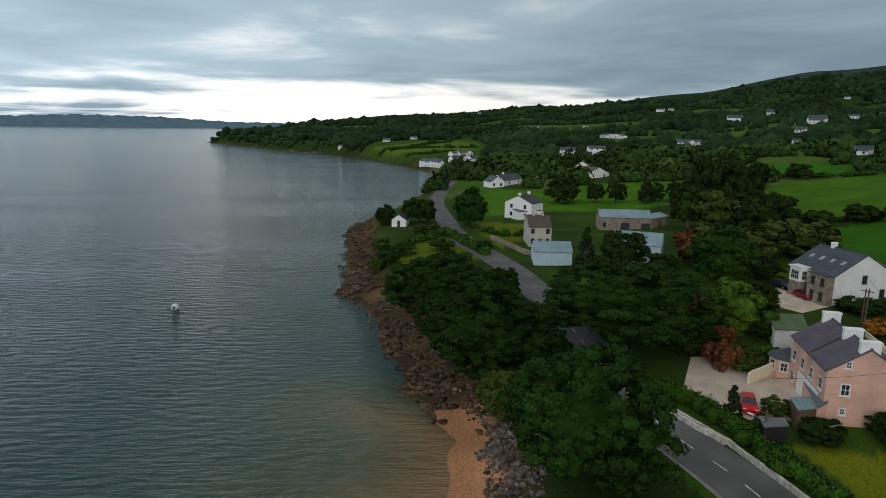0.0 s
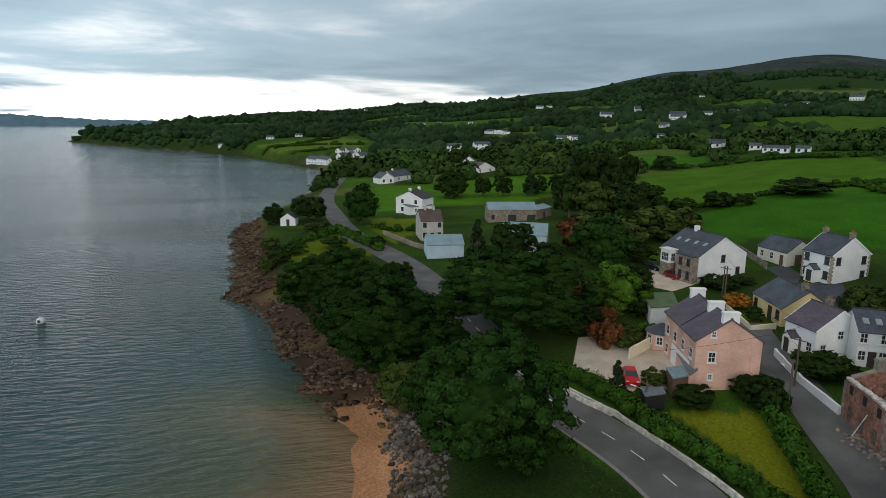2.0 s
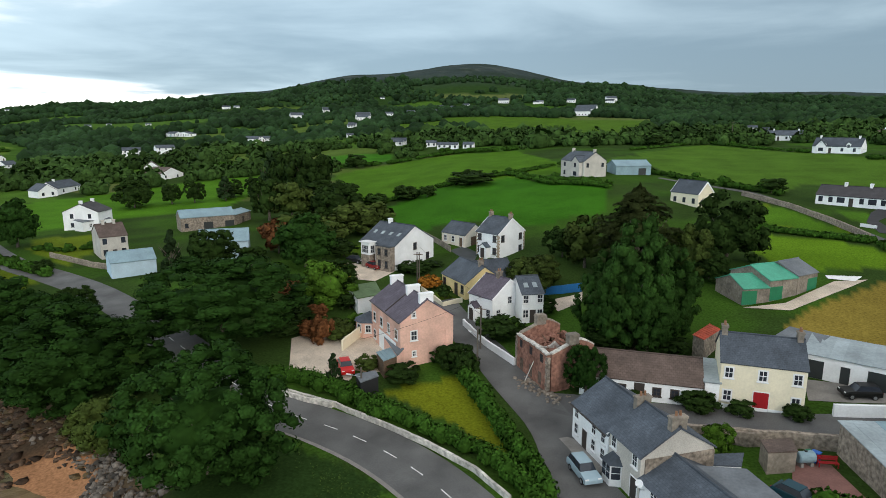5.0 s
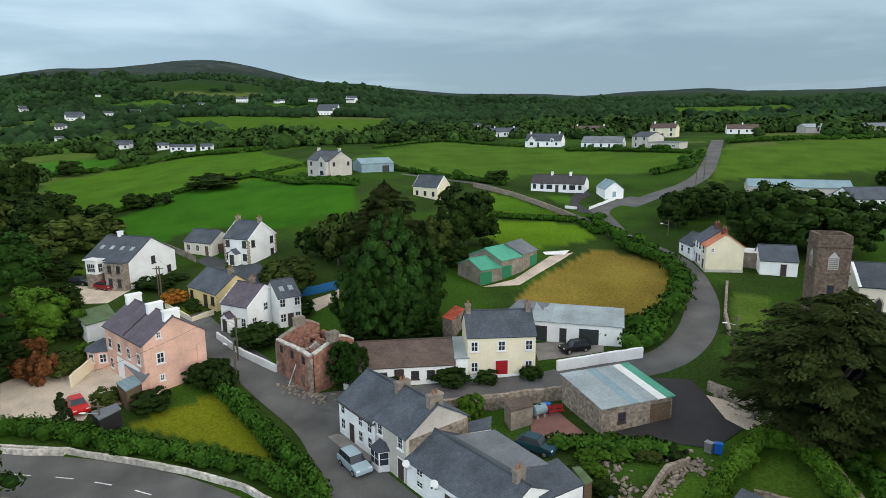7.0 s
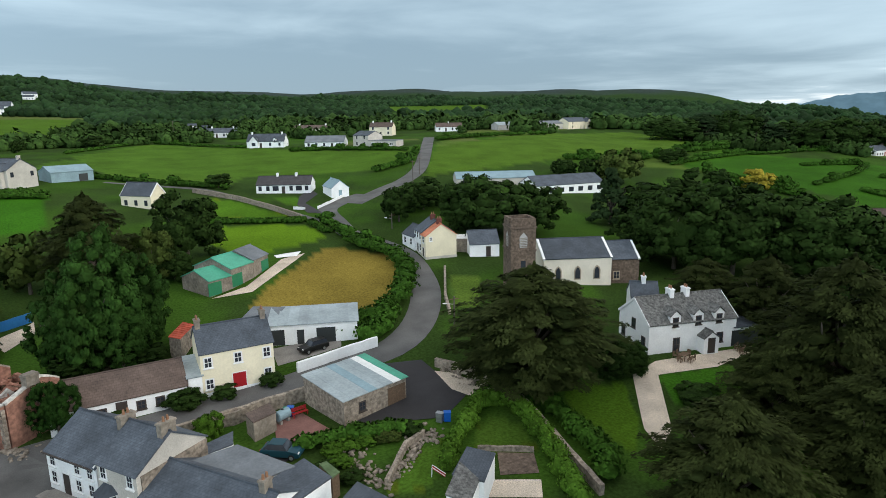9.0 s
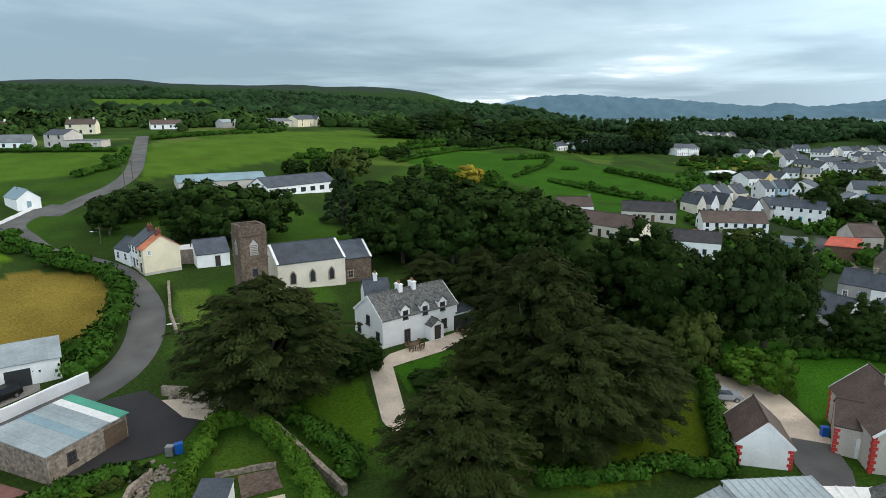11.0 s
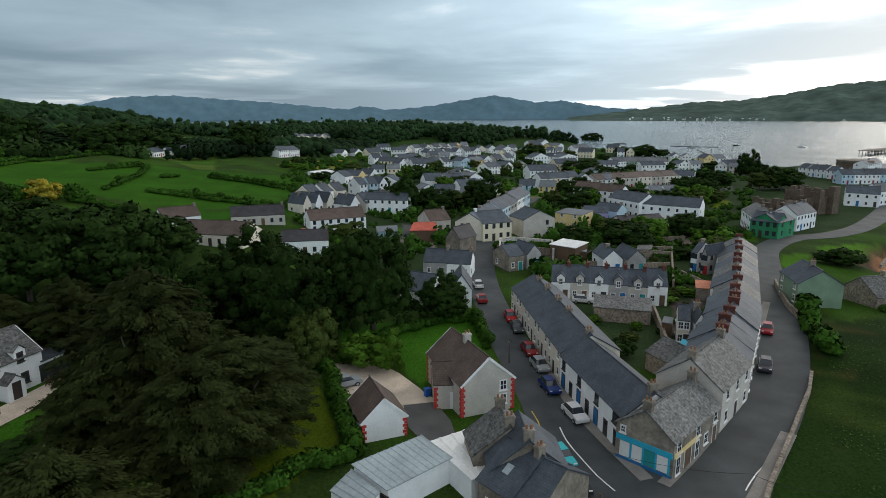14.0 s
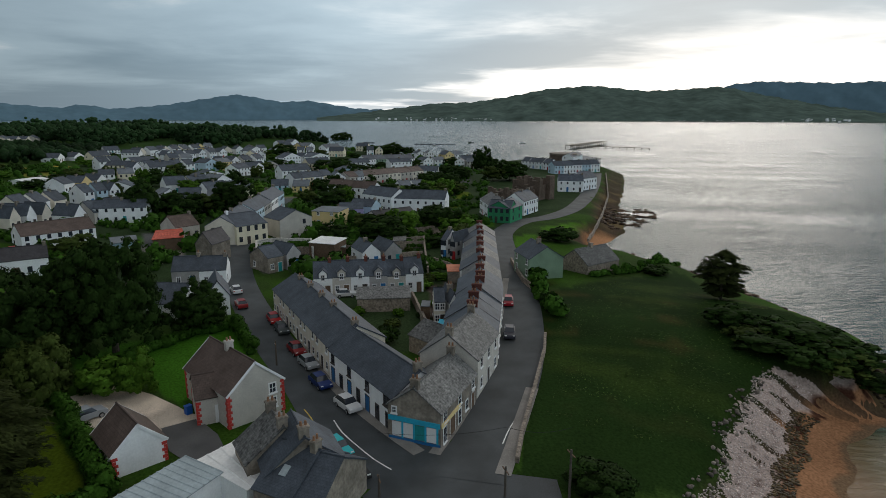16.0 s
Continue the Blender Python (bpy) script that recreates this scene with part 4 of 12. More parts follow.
def gabled(parent, x0, x1, y0, y1, base, eave, rise, axis, wall, roof, over=0.22, name="wall", ridge_mat=None, barge=None, bw=0.08):
    """Walls with two gables and a pitched roof over them."""
    w = Solid()
    if axis == "x":
        ym = (y0 + y1) / 2
        for_ends = [(x0, y0, base), (x0, y1, base), (x0, y1, eave), (x0, ym, eave + rise), (x0, y0, eave)]
        other = [(x1, y, z) for _, y, z in for_ends]
    else:
        xm = (x0 + x1) / 2
        for_ends = [(x1, y0, base), (x0, y0, base), (x0, y0, eave), (xm, y0, eave + rise), (x1, y0, eave)]
        other = [(x, y1, z) for x, _, z in for_ends]
    w.add(for_ends + other, [(0, 1, 2, 3, 4)[::-1], (5, 6, 7, 8, 9)] + [(i, (i + 1) % 5, (i + 1) % 5 + 5, i + 5) for i in range(5)])
    body = part(name, w, wall, parent)
    t = 0.14
    half = ((y1 - y0) if axis == "x" else (x1 - x0)) / 2
    drop = over * rise / half
    r = Solid()
    if axis == "x":
        a, b = x0 - over * 0.6, x1 + over * 0.6
        zt = eave + rise + t
        r.slab([(a, y0 - over, eave - drop + t), (b, y0 - over, eave - drop + t), (b, ym, zt), (a, ym, zt)], t)
        r.slab([(b, y1 + over, eave - drop + t), (a, y1 + over, eave - drop + t), (a, ym, zt), (b, ym, zt)], t)
    else:
        a, b = y0 - over * 0.6, y1 + over * 0.6
        zt = eave + rise + t
        r.slab([(x0 - over, b, eave - drop + t), (x0 - over, a, eave - drop + t), (xm, a, zt), (xm, b, zt)], t)
        r.slab([(x1 + over, a, eave - drop + t), (x1 + over, b, eave - drop + t), (xm, b, zt), (xm, a, zt)], t)
    ro = part("roof", roof_uv(r.mesh("roof", M[roof])), roof, parent)
    cap = Solid()
    if axis == "x":
        cap.tube((x0 - over * 0.6, ym, zt), (x1 + over * 0.6, ym, zt), 0.11, 0.11, 6)
    else:
        cap.tube((xm, y0 - over * 0.6, zt), (xm, y1 + over * 0.6, zt), 0.11, 0.11, 6)
    part("ridge", cap, ridge_mat or roof, ro)
    if barge:
        if axis == "x":
            for x in (x0 - over * 0.6 - 0.02, x1 + over * 0.6 - bw + 0.02):
                bs = Solid()
                for ya in (y0 - over, y1 + over):
                    bs.slab([(x, ya, eave - drop + t + 0.02), (x + bw, ya, eave - drop + t + 0.02), (x + bw, ym, zt + 0.02), (x, ym, zt + 0.02)] if ya < ym else [(x + bw, ya, eave - drop + t + 0.02), (x, ya, eave - drop + t + 0.02), (x, ym, zt + 0.02), (x + bw, ym, zt + 0.02)], 0.26)
                part("bargeboard", bs, barge, ro)
        else:
            for y in (y0 - over * 0.6 - 0.02, y1 + over * 0.6 - bw + 0.02):
                bs = Solid()
                for xa in (x0 - over, x1 + over):
                    bs.slab([(xa, y + bw, eave - drop + t + 0.02), (xa, y, eave - drop + t + 0.02), (xm, y, zt + 0.02), (xm, y + bw, zt + 0.02)] if xa < xm else [(xa, y, eave - drop + t + 0.02), (xa, y + bw, eave - drop + t + 0.02), (xm, y + bw, zt + 0.02), (xm, y, zt + 0.02)], 0.26)
                part("bargeboard", bs, barge, ro)
    return body


def openings_on(parent, side, rows, x0, x1, y0, y1, frame_mat, door_mat, win, detail, storey=2.65):
    """Rows of openings from the ground floor up, a letter each: w window, s small, d door, g garage door, - none."""
    for level, row in enumerate(rows):
        n = len(row)
        for i, c in enumerate(row):
            if c == "-":
                continue
            u = (i + 0.5) / n
            w, h, z = {"w": (win[0], win[1], 0.85), "W": (win[0] * 1.8, win[1], 0.85), "s": (0.6, 0.8, 1.3), "d": (0.95, 2.05, 0.05), "D": (1.5, 2.2, 0.05), "g": (2.6, 2.2, 0.03), "t": (win[0], 1.9, 0.15), "a": (1.25, 2.5, 1.1)}[c]
            z += level * storey
            if side == "f":
                m = pose(x0 + (x1 - x0) * u, y0, z)
            elif side == "b":
                m = pose(x1 - (x1 - x0) * u, y1, z, 0, 0, 180)
            elif side == "r":
                m = pose(x1, y0 + (y1 - y0) * u, z, 0, 0, 90)
            else:
                m = pose(x0, y1 - (y1 - y0) * u, z, 0, 0, -90)
            kind = {"d": "door", "D": "door", "g": "garage", "a": "arch"}.get(c, "window")
            opening(parent, kind, m, w, h, frame_mat, door_mat, detail)


def house(x, y, turn, length, deep, eave, rise, label, wall="white", roof="slate", axis="x", f=(), r=(), l=(), b=(), chim=(), chim_mat="white", chim_pots=2,
          chim_w=0.9, chim_up=1.0, frames="frame", doors="dark_frame", win=(0.95, 1.35), dormers=0, skylights=0, porch=None, wing=None, quoins=None, barge=None, hip=0.0,
          name="house", category="house", group="", detail=True, plinth=None, z=None, over=0.22, dormer_mat=None, shop=None, dormer_at=(), barge_w=0.08):
    """A house whose front, length wide, has its middle at (x, y); turn: degrees of the front's line. Openings by sides: front, right, left, back."""
    c, s = math.cos(radians(turn)), math.sin(radians(turn))
    if z is None:
        z = min(at(x + c * u * length / 2 - s * v * deep, y + s * u * length / 2 + c * v * deep) for u in (-1, 1) for v in (0, 1)) * 0.5 + at(x, y) * 0.5
    detail = detail and math.hypot(x, y) < 140
    h = thing(name, pose(x, y, z, 0, 0, turn), label, category, group)
    x0, x1 = -length / 2, length / 2
    gabled(h, x0, x1, 0, deep, -1.6, eave, rise, axis, wall, roof, over, barge=barge, bw=barge_w)
    for side, rows in (("f", f), ("r", r), ("l", l), ("b", b)):
        tall = win[1] if len(rows) < 2 else min(win[1], (eave - 1.3) / 2.1)
        openings_on(h, side, rows, x0, x1, 0, deep, frames, doors, (win[0], tall), detail, min(2.65, eave - 0.95 - tall) if len(rows) == 2 else 2.65)
    top = eave + rise
    for p in chim:
        cx, cy = (x0 + length * p, deep / 2) if axis == "x" else (0, deep * p)
        cx, cy = (min(max(cx, x0 + 0.4), x1 - 0.4), cy) if axis == "x" else (cx, min(max(cy, 0.4), deep - 0.4))
        k = chimney(h, cx, cy, top - 1.0, top + chim_up, chim_w, 0.6, chim_mat, chim_pots if detail else 0)
        if axis == "x":
            k.matrix_basis = pose(cx, cy, 0, 0, 0, 90)
    for u_ in dormer_at or [(i + 0.5) / dormers for i in range(dormers)]:
        dx = x0 + length * u_
        dm = part("dormer", Solid().add([(dx - 0.75, -0.02, eave - 0.9), (dx + 0.75, -0.02, eave - 0.9), (dx + 0.75, -0.02, eave + 0.95), (dx, -0.02, eave + 1.65), (dx - 0.75, -0.02, eave + 0.95),
                                         (dx - 0.75, 2.2, eave - 0.9), (dx + 0.75, 2.2, eave - 0.9), (dx + 0.75, 2.2, eave + 0.95), (dx, 2.2, eave + 1.65), (dx - 0.75, 2.2, eave + 0.95)],
                                        [(0, 1, 2, 3, 4), (0, 5, 6, 1), (1, 6, 7, 2), (0, 4, 9, 5)]), dormer_mat or wall, h)
        part("dormer_roof", roof_uv(Solid().slab([(dx - 0.9, -0.2, eave + 0.93), (dx, -0.2, eave + 1.77), (dx, 2.6, eave + 1.77), (dx - 0.9, 2.6, eave + 0.93)][::-1], 0.1)
             .slab([(dx + 0.9, -0.2, eave + 0.93), (dx, -0.2, eave + 1.77), (dx, 2.6, eave + 1.77), (dx + 0.9, 2.6, eave + 0.93)], 0.1).mesh("dormer_roof", M[roof])), roof, dm)
        opening(dm, "pane_only", pose(dx, -0.02, eave - 0.45), 0.8, 1.2, frames, bars=detail)
    slope = math.degrees(math.atan2(rise, deep / 2 if axis == "x" else length / 2))
    for i in range(skylights):
        if axis == "x":
            px_, py_, pz_ = x0 + length * (i + 0.7) / (skylights + 0.4), deep * 0.22, eave + rise * 0.44 + 0.15
            part("skylight", Solid().box(-0.35, 0.35, -0.5, 0.5, 0, 0.07), "tin_light", h, at_pose=pose(px_, py_, pz_, slope, 0, 0))
        else:
            px_, py_, pz_ = x0 + length * 0.24, deep * (i + 0.7) / (skylights + 0.4), eave + rise * 0.48 + 0.15
            part("skylight", Solid().box(-0.5, 0.5, -0.35, 0.35, 0, 0.07), "tin_light", h, at_pose=pose(px_, py_, pz_, 0, -slope, 0))
    if porch:
        u, w, d, e = porch
        cx = x0 + length * u
        gabled(h, cx - w / 2, cx + w / 2, -d, 0.0, -1.0, e, w * 0.38, "y", wall, roof, 0.15, name="porch")
        opening(h, "door", pose(cx, -d, 0.05), 0.9, 2.0, frames, doors)
    if wing:
        u, w, d, e, ri = wing
        cx = x0 + length * u
        gabled(h, cx - w / 2, cx + w / 2, -d, deep / 2, -1.6, e, ri, "y", wall, roof, over, name="wing", barge=barge)
        openings_on(h, "f", ("W", "w") if e > 4 else ("W",), cx - w / 2, cx + w / 2, -d, 0, frames, doors, win, detail)
    if quoins:
        q = 0
        for qx, qy, sx_, sy_ in ((x0, 0, 1, 1), (x1, 0, -1, 1), (x1, deep, -1, -1), (x0, deep, 1, -1)):
            zq = 0.0
            while zq < eave - 0.35:
                a = 0.5 if q % 2 else 0.32
                bq = 0.82 - a
                s_ = Solid().box(min(qx - 0.03 * sx_, qx + a * sx_), max(qx - 0.03 * sx_, qx + a * sx_), min(qy - 0.03 * sy_, qy + bq * sy_), max(qy - 0.03 * sy_, qy + bq * sy_), zq, zq + 0.33)
                part("quoin", s_, quoins, h)
                zq += 0.36
                q += 1
    if shop:
        part("shop_fascia", Solid().box(x0 - 0.1, x0, 0.1, deep - 0.1, 2.2, 2.75), shop[0], h)
        part("shop_base", Solid().box(x0 - 0.08, x0, 0.1, deep - 0.1, 0, 0.35), "blue_paint", h)
        for i in range(4):
            ya = 0.4 + (deep - 0.8) * i / 4
            part("shop_window", Solid().box(x0 - 0.06, x0, ya + 0.12, ya + (deep - 0.8) / 4 - 0.12, 0.45, 2.1), "frame" if i != 1 else "teal_paint", h)
            part("shop_pilaster", Solid().box(x0 - 0.09, x0, ya - 0.1, ya + 0.1, 0.35, 2.2), shop[0], h)
        part("street_fascia", Solid().box(x0 + 0.1, x0 + length * 0.5, -0.1, 0, 2.2, 2.7), shop[1], h)
    if plinth:
        part("plinth", Solid().box(x0 - 0.04, x1 + 0.04, -0.04, deep + 0.04, -1.2, 0.45), plinth, h)
    return h


def lean_to(x, y, turn, length, deep, front, back, label, wall="white", roof="tin_light", f=(), r=(), l=(), name="shed", category="shed", frames="frame", doors="dark_frame", sheets=0, z=None, sheet_mats=(), group="", win=(0.9, 1.1), over=0.2):
    """A building with a roof of one slope, front and back eaves at those heights."""
    if z is None:
        z = at(x, y)
    h = thing(name, pose(x, y, z, 0, 0, turn), label, category, group)
    x0, x1 = -length / 2, length / 2
    ends = [(x0, 0, -1.5), (x0, deep, -1.5), (x0, deep, back), (x0, 0, front)]
    part("wall", Solid().add(ends + [(x1, b_, c_) for _, b_, c_ in ends], [(3, 2, 1, 0), (4, 5, 6, 7), (0, 1, 5, 4), (1, 2, 6, 5), (2, 3, 7, 6), (3, 0, 4, 7)]), wall, h)
    k = (back - front) / deep
    rise = lambda v: front + k * v + 0.14
    if sheets:
        for i in range(sheets):
            a, c_ = x0 - over + (length + 2 * over) * i / sheets, x0 - over + (length + 2 * over) * (i + 1) / sheets
            lift = 0.02 * (i % 2)
            mat = sheet_mats[i % len(sheet_mats)] if sheet_mats else roof
            part("roof_sheet", Solid().slab([(a, -over, rise(-over) + lift), (c_ + 0.04, -over, rise(-over) + lift), (c_ + 0.04, deep + over, rise(deep + over) + lift), (a, deep + over, rise(deep + over) + lift)], 0.09), mat, h)
    else:
        part("roof", roof_uv(Solid().slab([(x0 - over, -over, rise(-over)), (x1 + over, -over, rise(-over)), (x1 + over, deep + over, rise(deep + over)), (x0 - over, deep + over, rise(deep + over))], 0.13).mesh("roof", M[roof])), roof, h)
    for side, rows in (("f", f), ("r", r), ("l", l)):
        openings_on(h, side, rows, x0, x1, 0, deep, frames, doors, win, True)
    return h


# ---- foliage ----
def icosphere():
    bm = bmesh.new()
    bmesh.ops.create_icosphere(bm, subdivisions=1, radius=1)
    v = np.array([p.co[:] for p in bm.verts])
    f = np.array([[p.index for p in t.verts] for t in bm.faces])
    bm.free()
    return v, f


ICO_V, ICO_F = icosphere()
RNG = np.random.default_rng(5)


def blobs(centres, radii, rough=0.25, squash=1.0):
    """Triangles of many uneven round clumps."""
    n, k = len(centres), len(ICO_V)
    jit = 1 + rough * RNG.uniform(-1, 1, (n, k, 1))
    ang = RNG.uniform(0, 6.28, n)
    c, s = np.cos(ang)[:, None], np.sin(ang)[:, None]
    v = np.stack([ICO_V[:, 0] * c - ICO_V[:, 1] * s, ICO_V[:, 0] * s + ICO_V[:, 1] * c, np.broadcast_to(ICO_V[:, 2], (n, k)) * squash], -1)
    v = np.asarray(centres)[:, None] + v * jit * np.asarray(radii).reshape(n, 1, 1)
    f = (np.arange(n)[:, None, None] * k + ICO_F).reshape(-1, 3)
    return v.reshape(-1, 3), f


def sprays(places, normals, size, tilt=0.55, long=1.5, lie=None):
    """Leaf sprays lying on a crown's surface, tilted at random; lie: the way they point. Returns vertices, quads and the normals of the clump they belong to."""
    n = len(places)
    size = np.broadcast_to(size, n)
    face = normals + RNG.normal(0, tilt, (n, 3))
    face /= np.linalg.norm(face, axis=1, keepdims=True) + 1e-9
    way = (RNG.normal(0, 1, (n, 3)) if lie is None else lie + RNG.normal(0, 0.35, (n, 3)))
    way = way - face * (way * face).sum(1, keepdims=True)
    way /= np.linalg.norm(way, axis=1, keepdims=True) + 1e-9
    side = np.cross(face, way)
    ln, w = (size * long * RNG.uniform(0.7, 1.3, n) * 0.5)[:, None], (size * RNG.uniform(0.7, 1.3, n) * 0.5)[:, None]
    bend = face * ln * 0.25
    v = np.stack([places - way * ln - bend, places + side * w, places + way * ln - bend, places - side * w], 1).reshape(-1, 3)
    flip = (face * normals).sum(1) < 0
    q = np.arange(n * 4).reshape(-1, 4)[:, ::-1].copy()
    q[flip] = q[flip][:, ::-1]
    soft = normals + face * np.where(flip, -1, 1)[:, None] * 0.35
    soft /= np.linalg.norm(soft, axis=1, keepdims=True) + 1e-9
    return v, q, np.repeat(soft, 4, 0)


def leafy_mesh(name, mat, core_v, core_f, core_n, leaf_v, leaf_q, leaf_n):
    """One mesh of dark inner clumps (triangles) and leaf sprays (quads) that take the shading of their clump."""
    me = bpy.data.meshes.new(name)
    v = np.concatenate([core_v, leaf_v])
    tri_loops, quad_loops = core_f.ravel(), (leaf_q + len(core_v)).ravel()
    me.vertices.add(len(v))
    me.vertices.foreach_set("co", v.astype(np.float32).ravel())
    me.loops.add(len(tri_loops) + len(quad_loops))
    me.loops.foreach_set("vertex_index", np.concatenate([tri_loops, quad_loops]).astype(np.int32))
    me.polygons.add(len(core_f) + len(leaf_q))
    starts = np.concatenate([np.arange(len(core_f)) * 3, len(tri_loops) + np.arange(len(leaf_q)) * 4]).astype(np.int32)
    me.polygons.foreach_set("loop_start", starts)
    me.polygons.foreach_set("loop_total", np.concatenate([np.full(len(core_f), 3), np.full(len(leaf_q), 4)]).astype(np.int32))
    me.polygons.foreach_set("use_smooth", np.ones(len(starts), bool))
    me.materials.append(M[mat])
    me.update(calc_edges=True)
    me.normals_split_custom_set_from_vertices(np.concatenate([core_n, leaf_n]).astype(np.float32).tolist())
    return me


def ball_normals(v, centres):
    """Outward normals of clumps made by blobs()."""
    d = v.reshape(len(centres), -1, 3) - np.asarray(centres)[:, None]
    return (d / (np.linalg.norm(d, axis=2, keepdims=True) + 1e-9)).reshape(-1, 3)


def crown_mesh(name, mat, lobes, lobe_r, per_lobe, leaf, shape, seed, squash=0.8, conic=False, long=1.5):
    """A crown 10 m wide and high, of lobes on an uneven hull; scaled by its tree."""
    global RNG
    RNG = np.random.default_rng(seed)
    u = RNG.normal(0, 1, (lobes, 3))
    u /= np.linalg.norm(u, axis=1, keepdims=True)
    if conic:
        hgt = RNG.uniform(0, 1, lobes) ** 1.25
        rad = (1 - hgt) ** 0.75 * RNG.uniform(0.45, 1.0, lobes)
        ang = RNG.uniform(0, 6.28, lobes)
        c = np.stack([rad * np.cos(ang) * 4.6, rad * np.sin(ang) * 4.6, hgt * 9.4 + 0.3], 1)
        out = np.stack([np.cos(ang), np.sin(ang), 0.35 + 0 * ang], 1)
    else:
        hull = 1 + 0.15 * np.sin(u[:, 0] * 4 + seed) + 0.12 * np.sin(u[:, 1] * 5 + 2 * seed) + RNG.uniform(-0.16, 0.08, lobes)
        u[:, 2] = np.where(u[:, 2] < -0.72, -0.4, u[:, 2])
        c = u * np.array(shape) * hull[:, None] * (5.3 - lobe_r * 0.8)
        c[:, 2] = c[:, 2] * 1.12 + 4.3
        out = u
    r = lobe_r * RNG.uniform(0.6, 1.35, lobes)
    cc, rr = c, r * 0.72
    if not conic:
        v = RNG.normal(0, 1, (26, 3))
        v /= np.linalg.norm(v, axis=1, keepdims=True)
        cc, rr = np.concatenate([c, v * 1.6 + (0, 0, 4.1)]), np.concatenate([rr, np.full(26, 1.8)])
    cv, cf = blobs(cc, rr, 0.2, squash)
    p = RNG.normal(0, 1, (lobes, per_lobe, 3)) + out[:, None] * 0.55 + np.array([0, 0, 0.35])
    p /= np.linalg.norm(p, axis=2, keepdims=True)
    places = (c[:, None] + p * r[:, None, None] * np.array([1, 1, squash]) * RNG.uniform(0.8, 1.08, (lobes, per_lobe, 1))).reshape(-1, 3)
    nrm = p + 0.35 * out[:, None]
    nrm = (nrm / np.linalg.norm(nrm, axis=2, keepdims=True)).reshape(-1, 3)
    lv, lq, ln = sprays(places, nrm, leaf, 0.4, long)
    return leafy_mesh(name, mat, cv, cf, ball_normals(cv, cc), lv, lq, ln)


def cypress_mesh(name, mat, seed, boughs=270, per=150, leaf=0.115):
    """Flat, layered boughs that reach outwards and droop a little at the tips; 10 m wide and high."""
    global RNG
    RNG = np.random.default_rng(seed)
    hgt = RNG.uniform(0.0, 1, boughs) ** 1.1
    ang = RNG.uniform(0, 6.28, boughs)
    hull = np.sin(np.clip(hgt * 0.86 + 0.16, 0, 1) * math.pi) ** 0.7
    reach = 4.9 * hull * RNG.uniform(0.62, 1.1, boughs)
    z0 = hgt * 8.7 - 0.1
    t = RNG.uniform(0.3, 1, (boughs, per)) ** 0.6
    wide = RNG.normal(0, 1, (boughs, per)) * 0.6 * (1.25 - t)
    rr = t * reach[:, None]
    a = ang[:, None] + wide / np.maximum(rr, 0.8)
    z = z0[:, None] + t * 1.2 - 0.95 * t ** 3 - 0.22 * np.abs(wide) + RNG.normal(0, 0.07, (boughs, per))
    places = np.stack([rr * np.cos(a), rr * np.sin(a), z], -1).reshape(-1, 3)
    outw = np.stack([np.cos(a), np.sin(a), 0 * a], -1).reshape(-1, 3)
    nrm = outw * (0.45 * t.reshape(-1, 1)) + np.array([0, 0, 1.0])
    nrm /= np.linalg.norm(nrm, axis=1, keepdims=True)
    lv, lq, ln = sprays(places, nrm, leaf, 0.3, 2.6, outw - np.array([0, 0, 0.2]))
    cc = np.stack([0.5 * reach * np.cos(ang), 0.5 * reach * np.sin(ang), z0 - 0.1], 1)
    cv, cf = blobs(cc, 0.85 * np.clip(reach / 4, 0.25, 1), 0.25, 0.4)
    return leafy_mesh(name, mat, cv, cf, ball_normals(cv, cc), lv, lq, ln)


def trunk_mesh(name, limbs=6, seed=1):
    """A tapered trunk with limbs, 10 m high with its crown."""
    rng = random.Random(seed)
    s = Solid()
    s.tube((0, 0, -0.6), (0.1, 0.05, 2.6), 0.42, 0.30, 9)
    s.tube((0.1, 0.05, 2.5), (0, 0.1, 5.6), 0.30, 0.15, 8)
    for i in range(limbs):
        a = 6.28 * i / limbs + rng.uniform(-0.3, 0.3)
        z = rng.uniform(1.9, 3.6)
        e = Vector((math.cos(a) * 2.4, math.sin(a) * 2.4, z + 2.4))
        s.tube((0.05, 0.05, z), e, 0.17, 0.09, 6)
        s.tube(e, e + Vector((math.cos(a + 0.4), math.sin(a + 0.4), 1.1)), 0.09, 0.04, 5)
    return s.mesh(name, M["bark"])


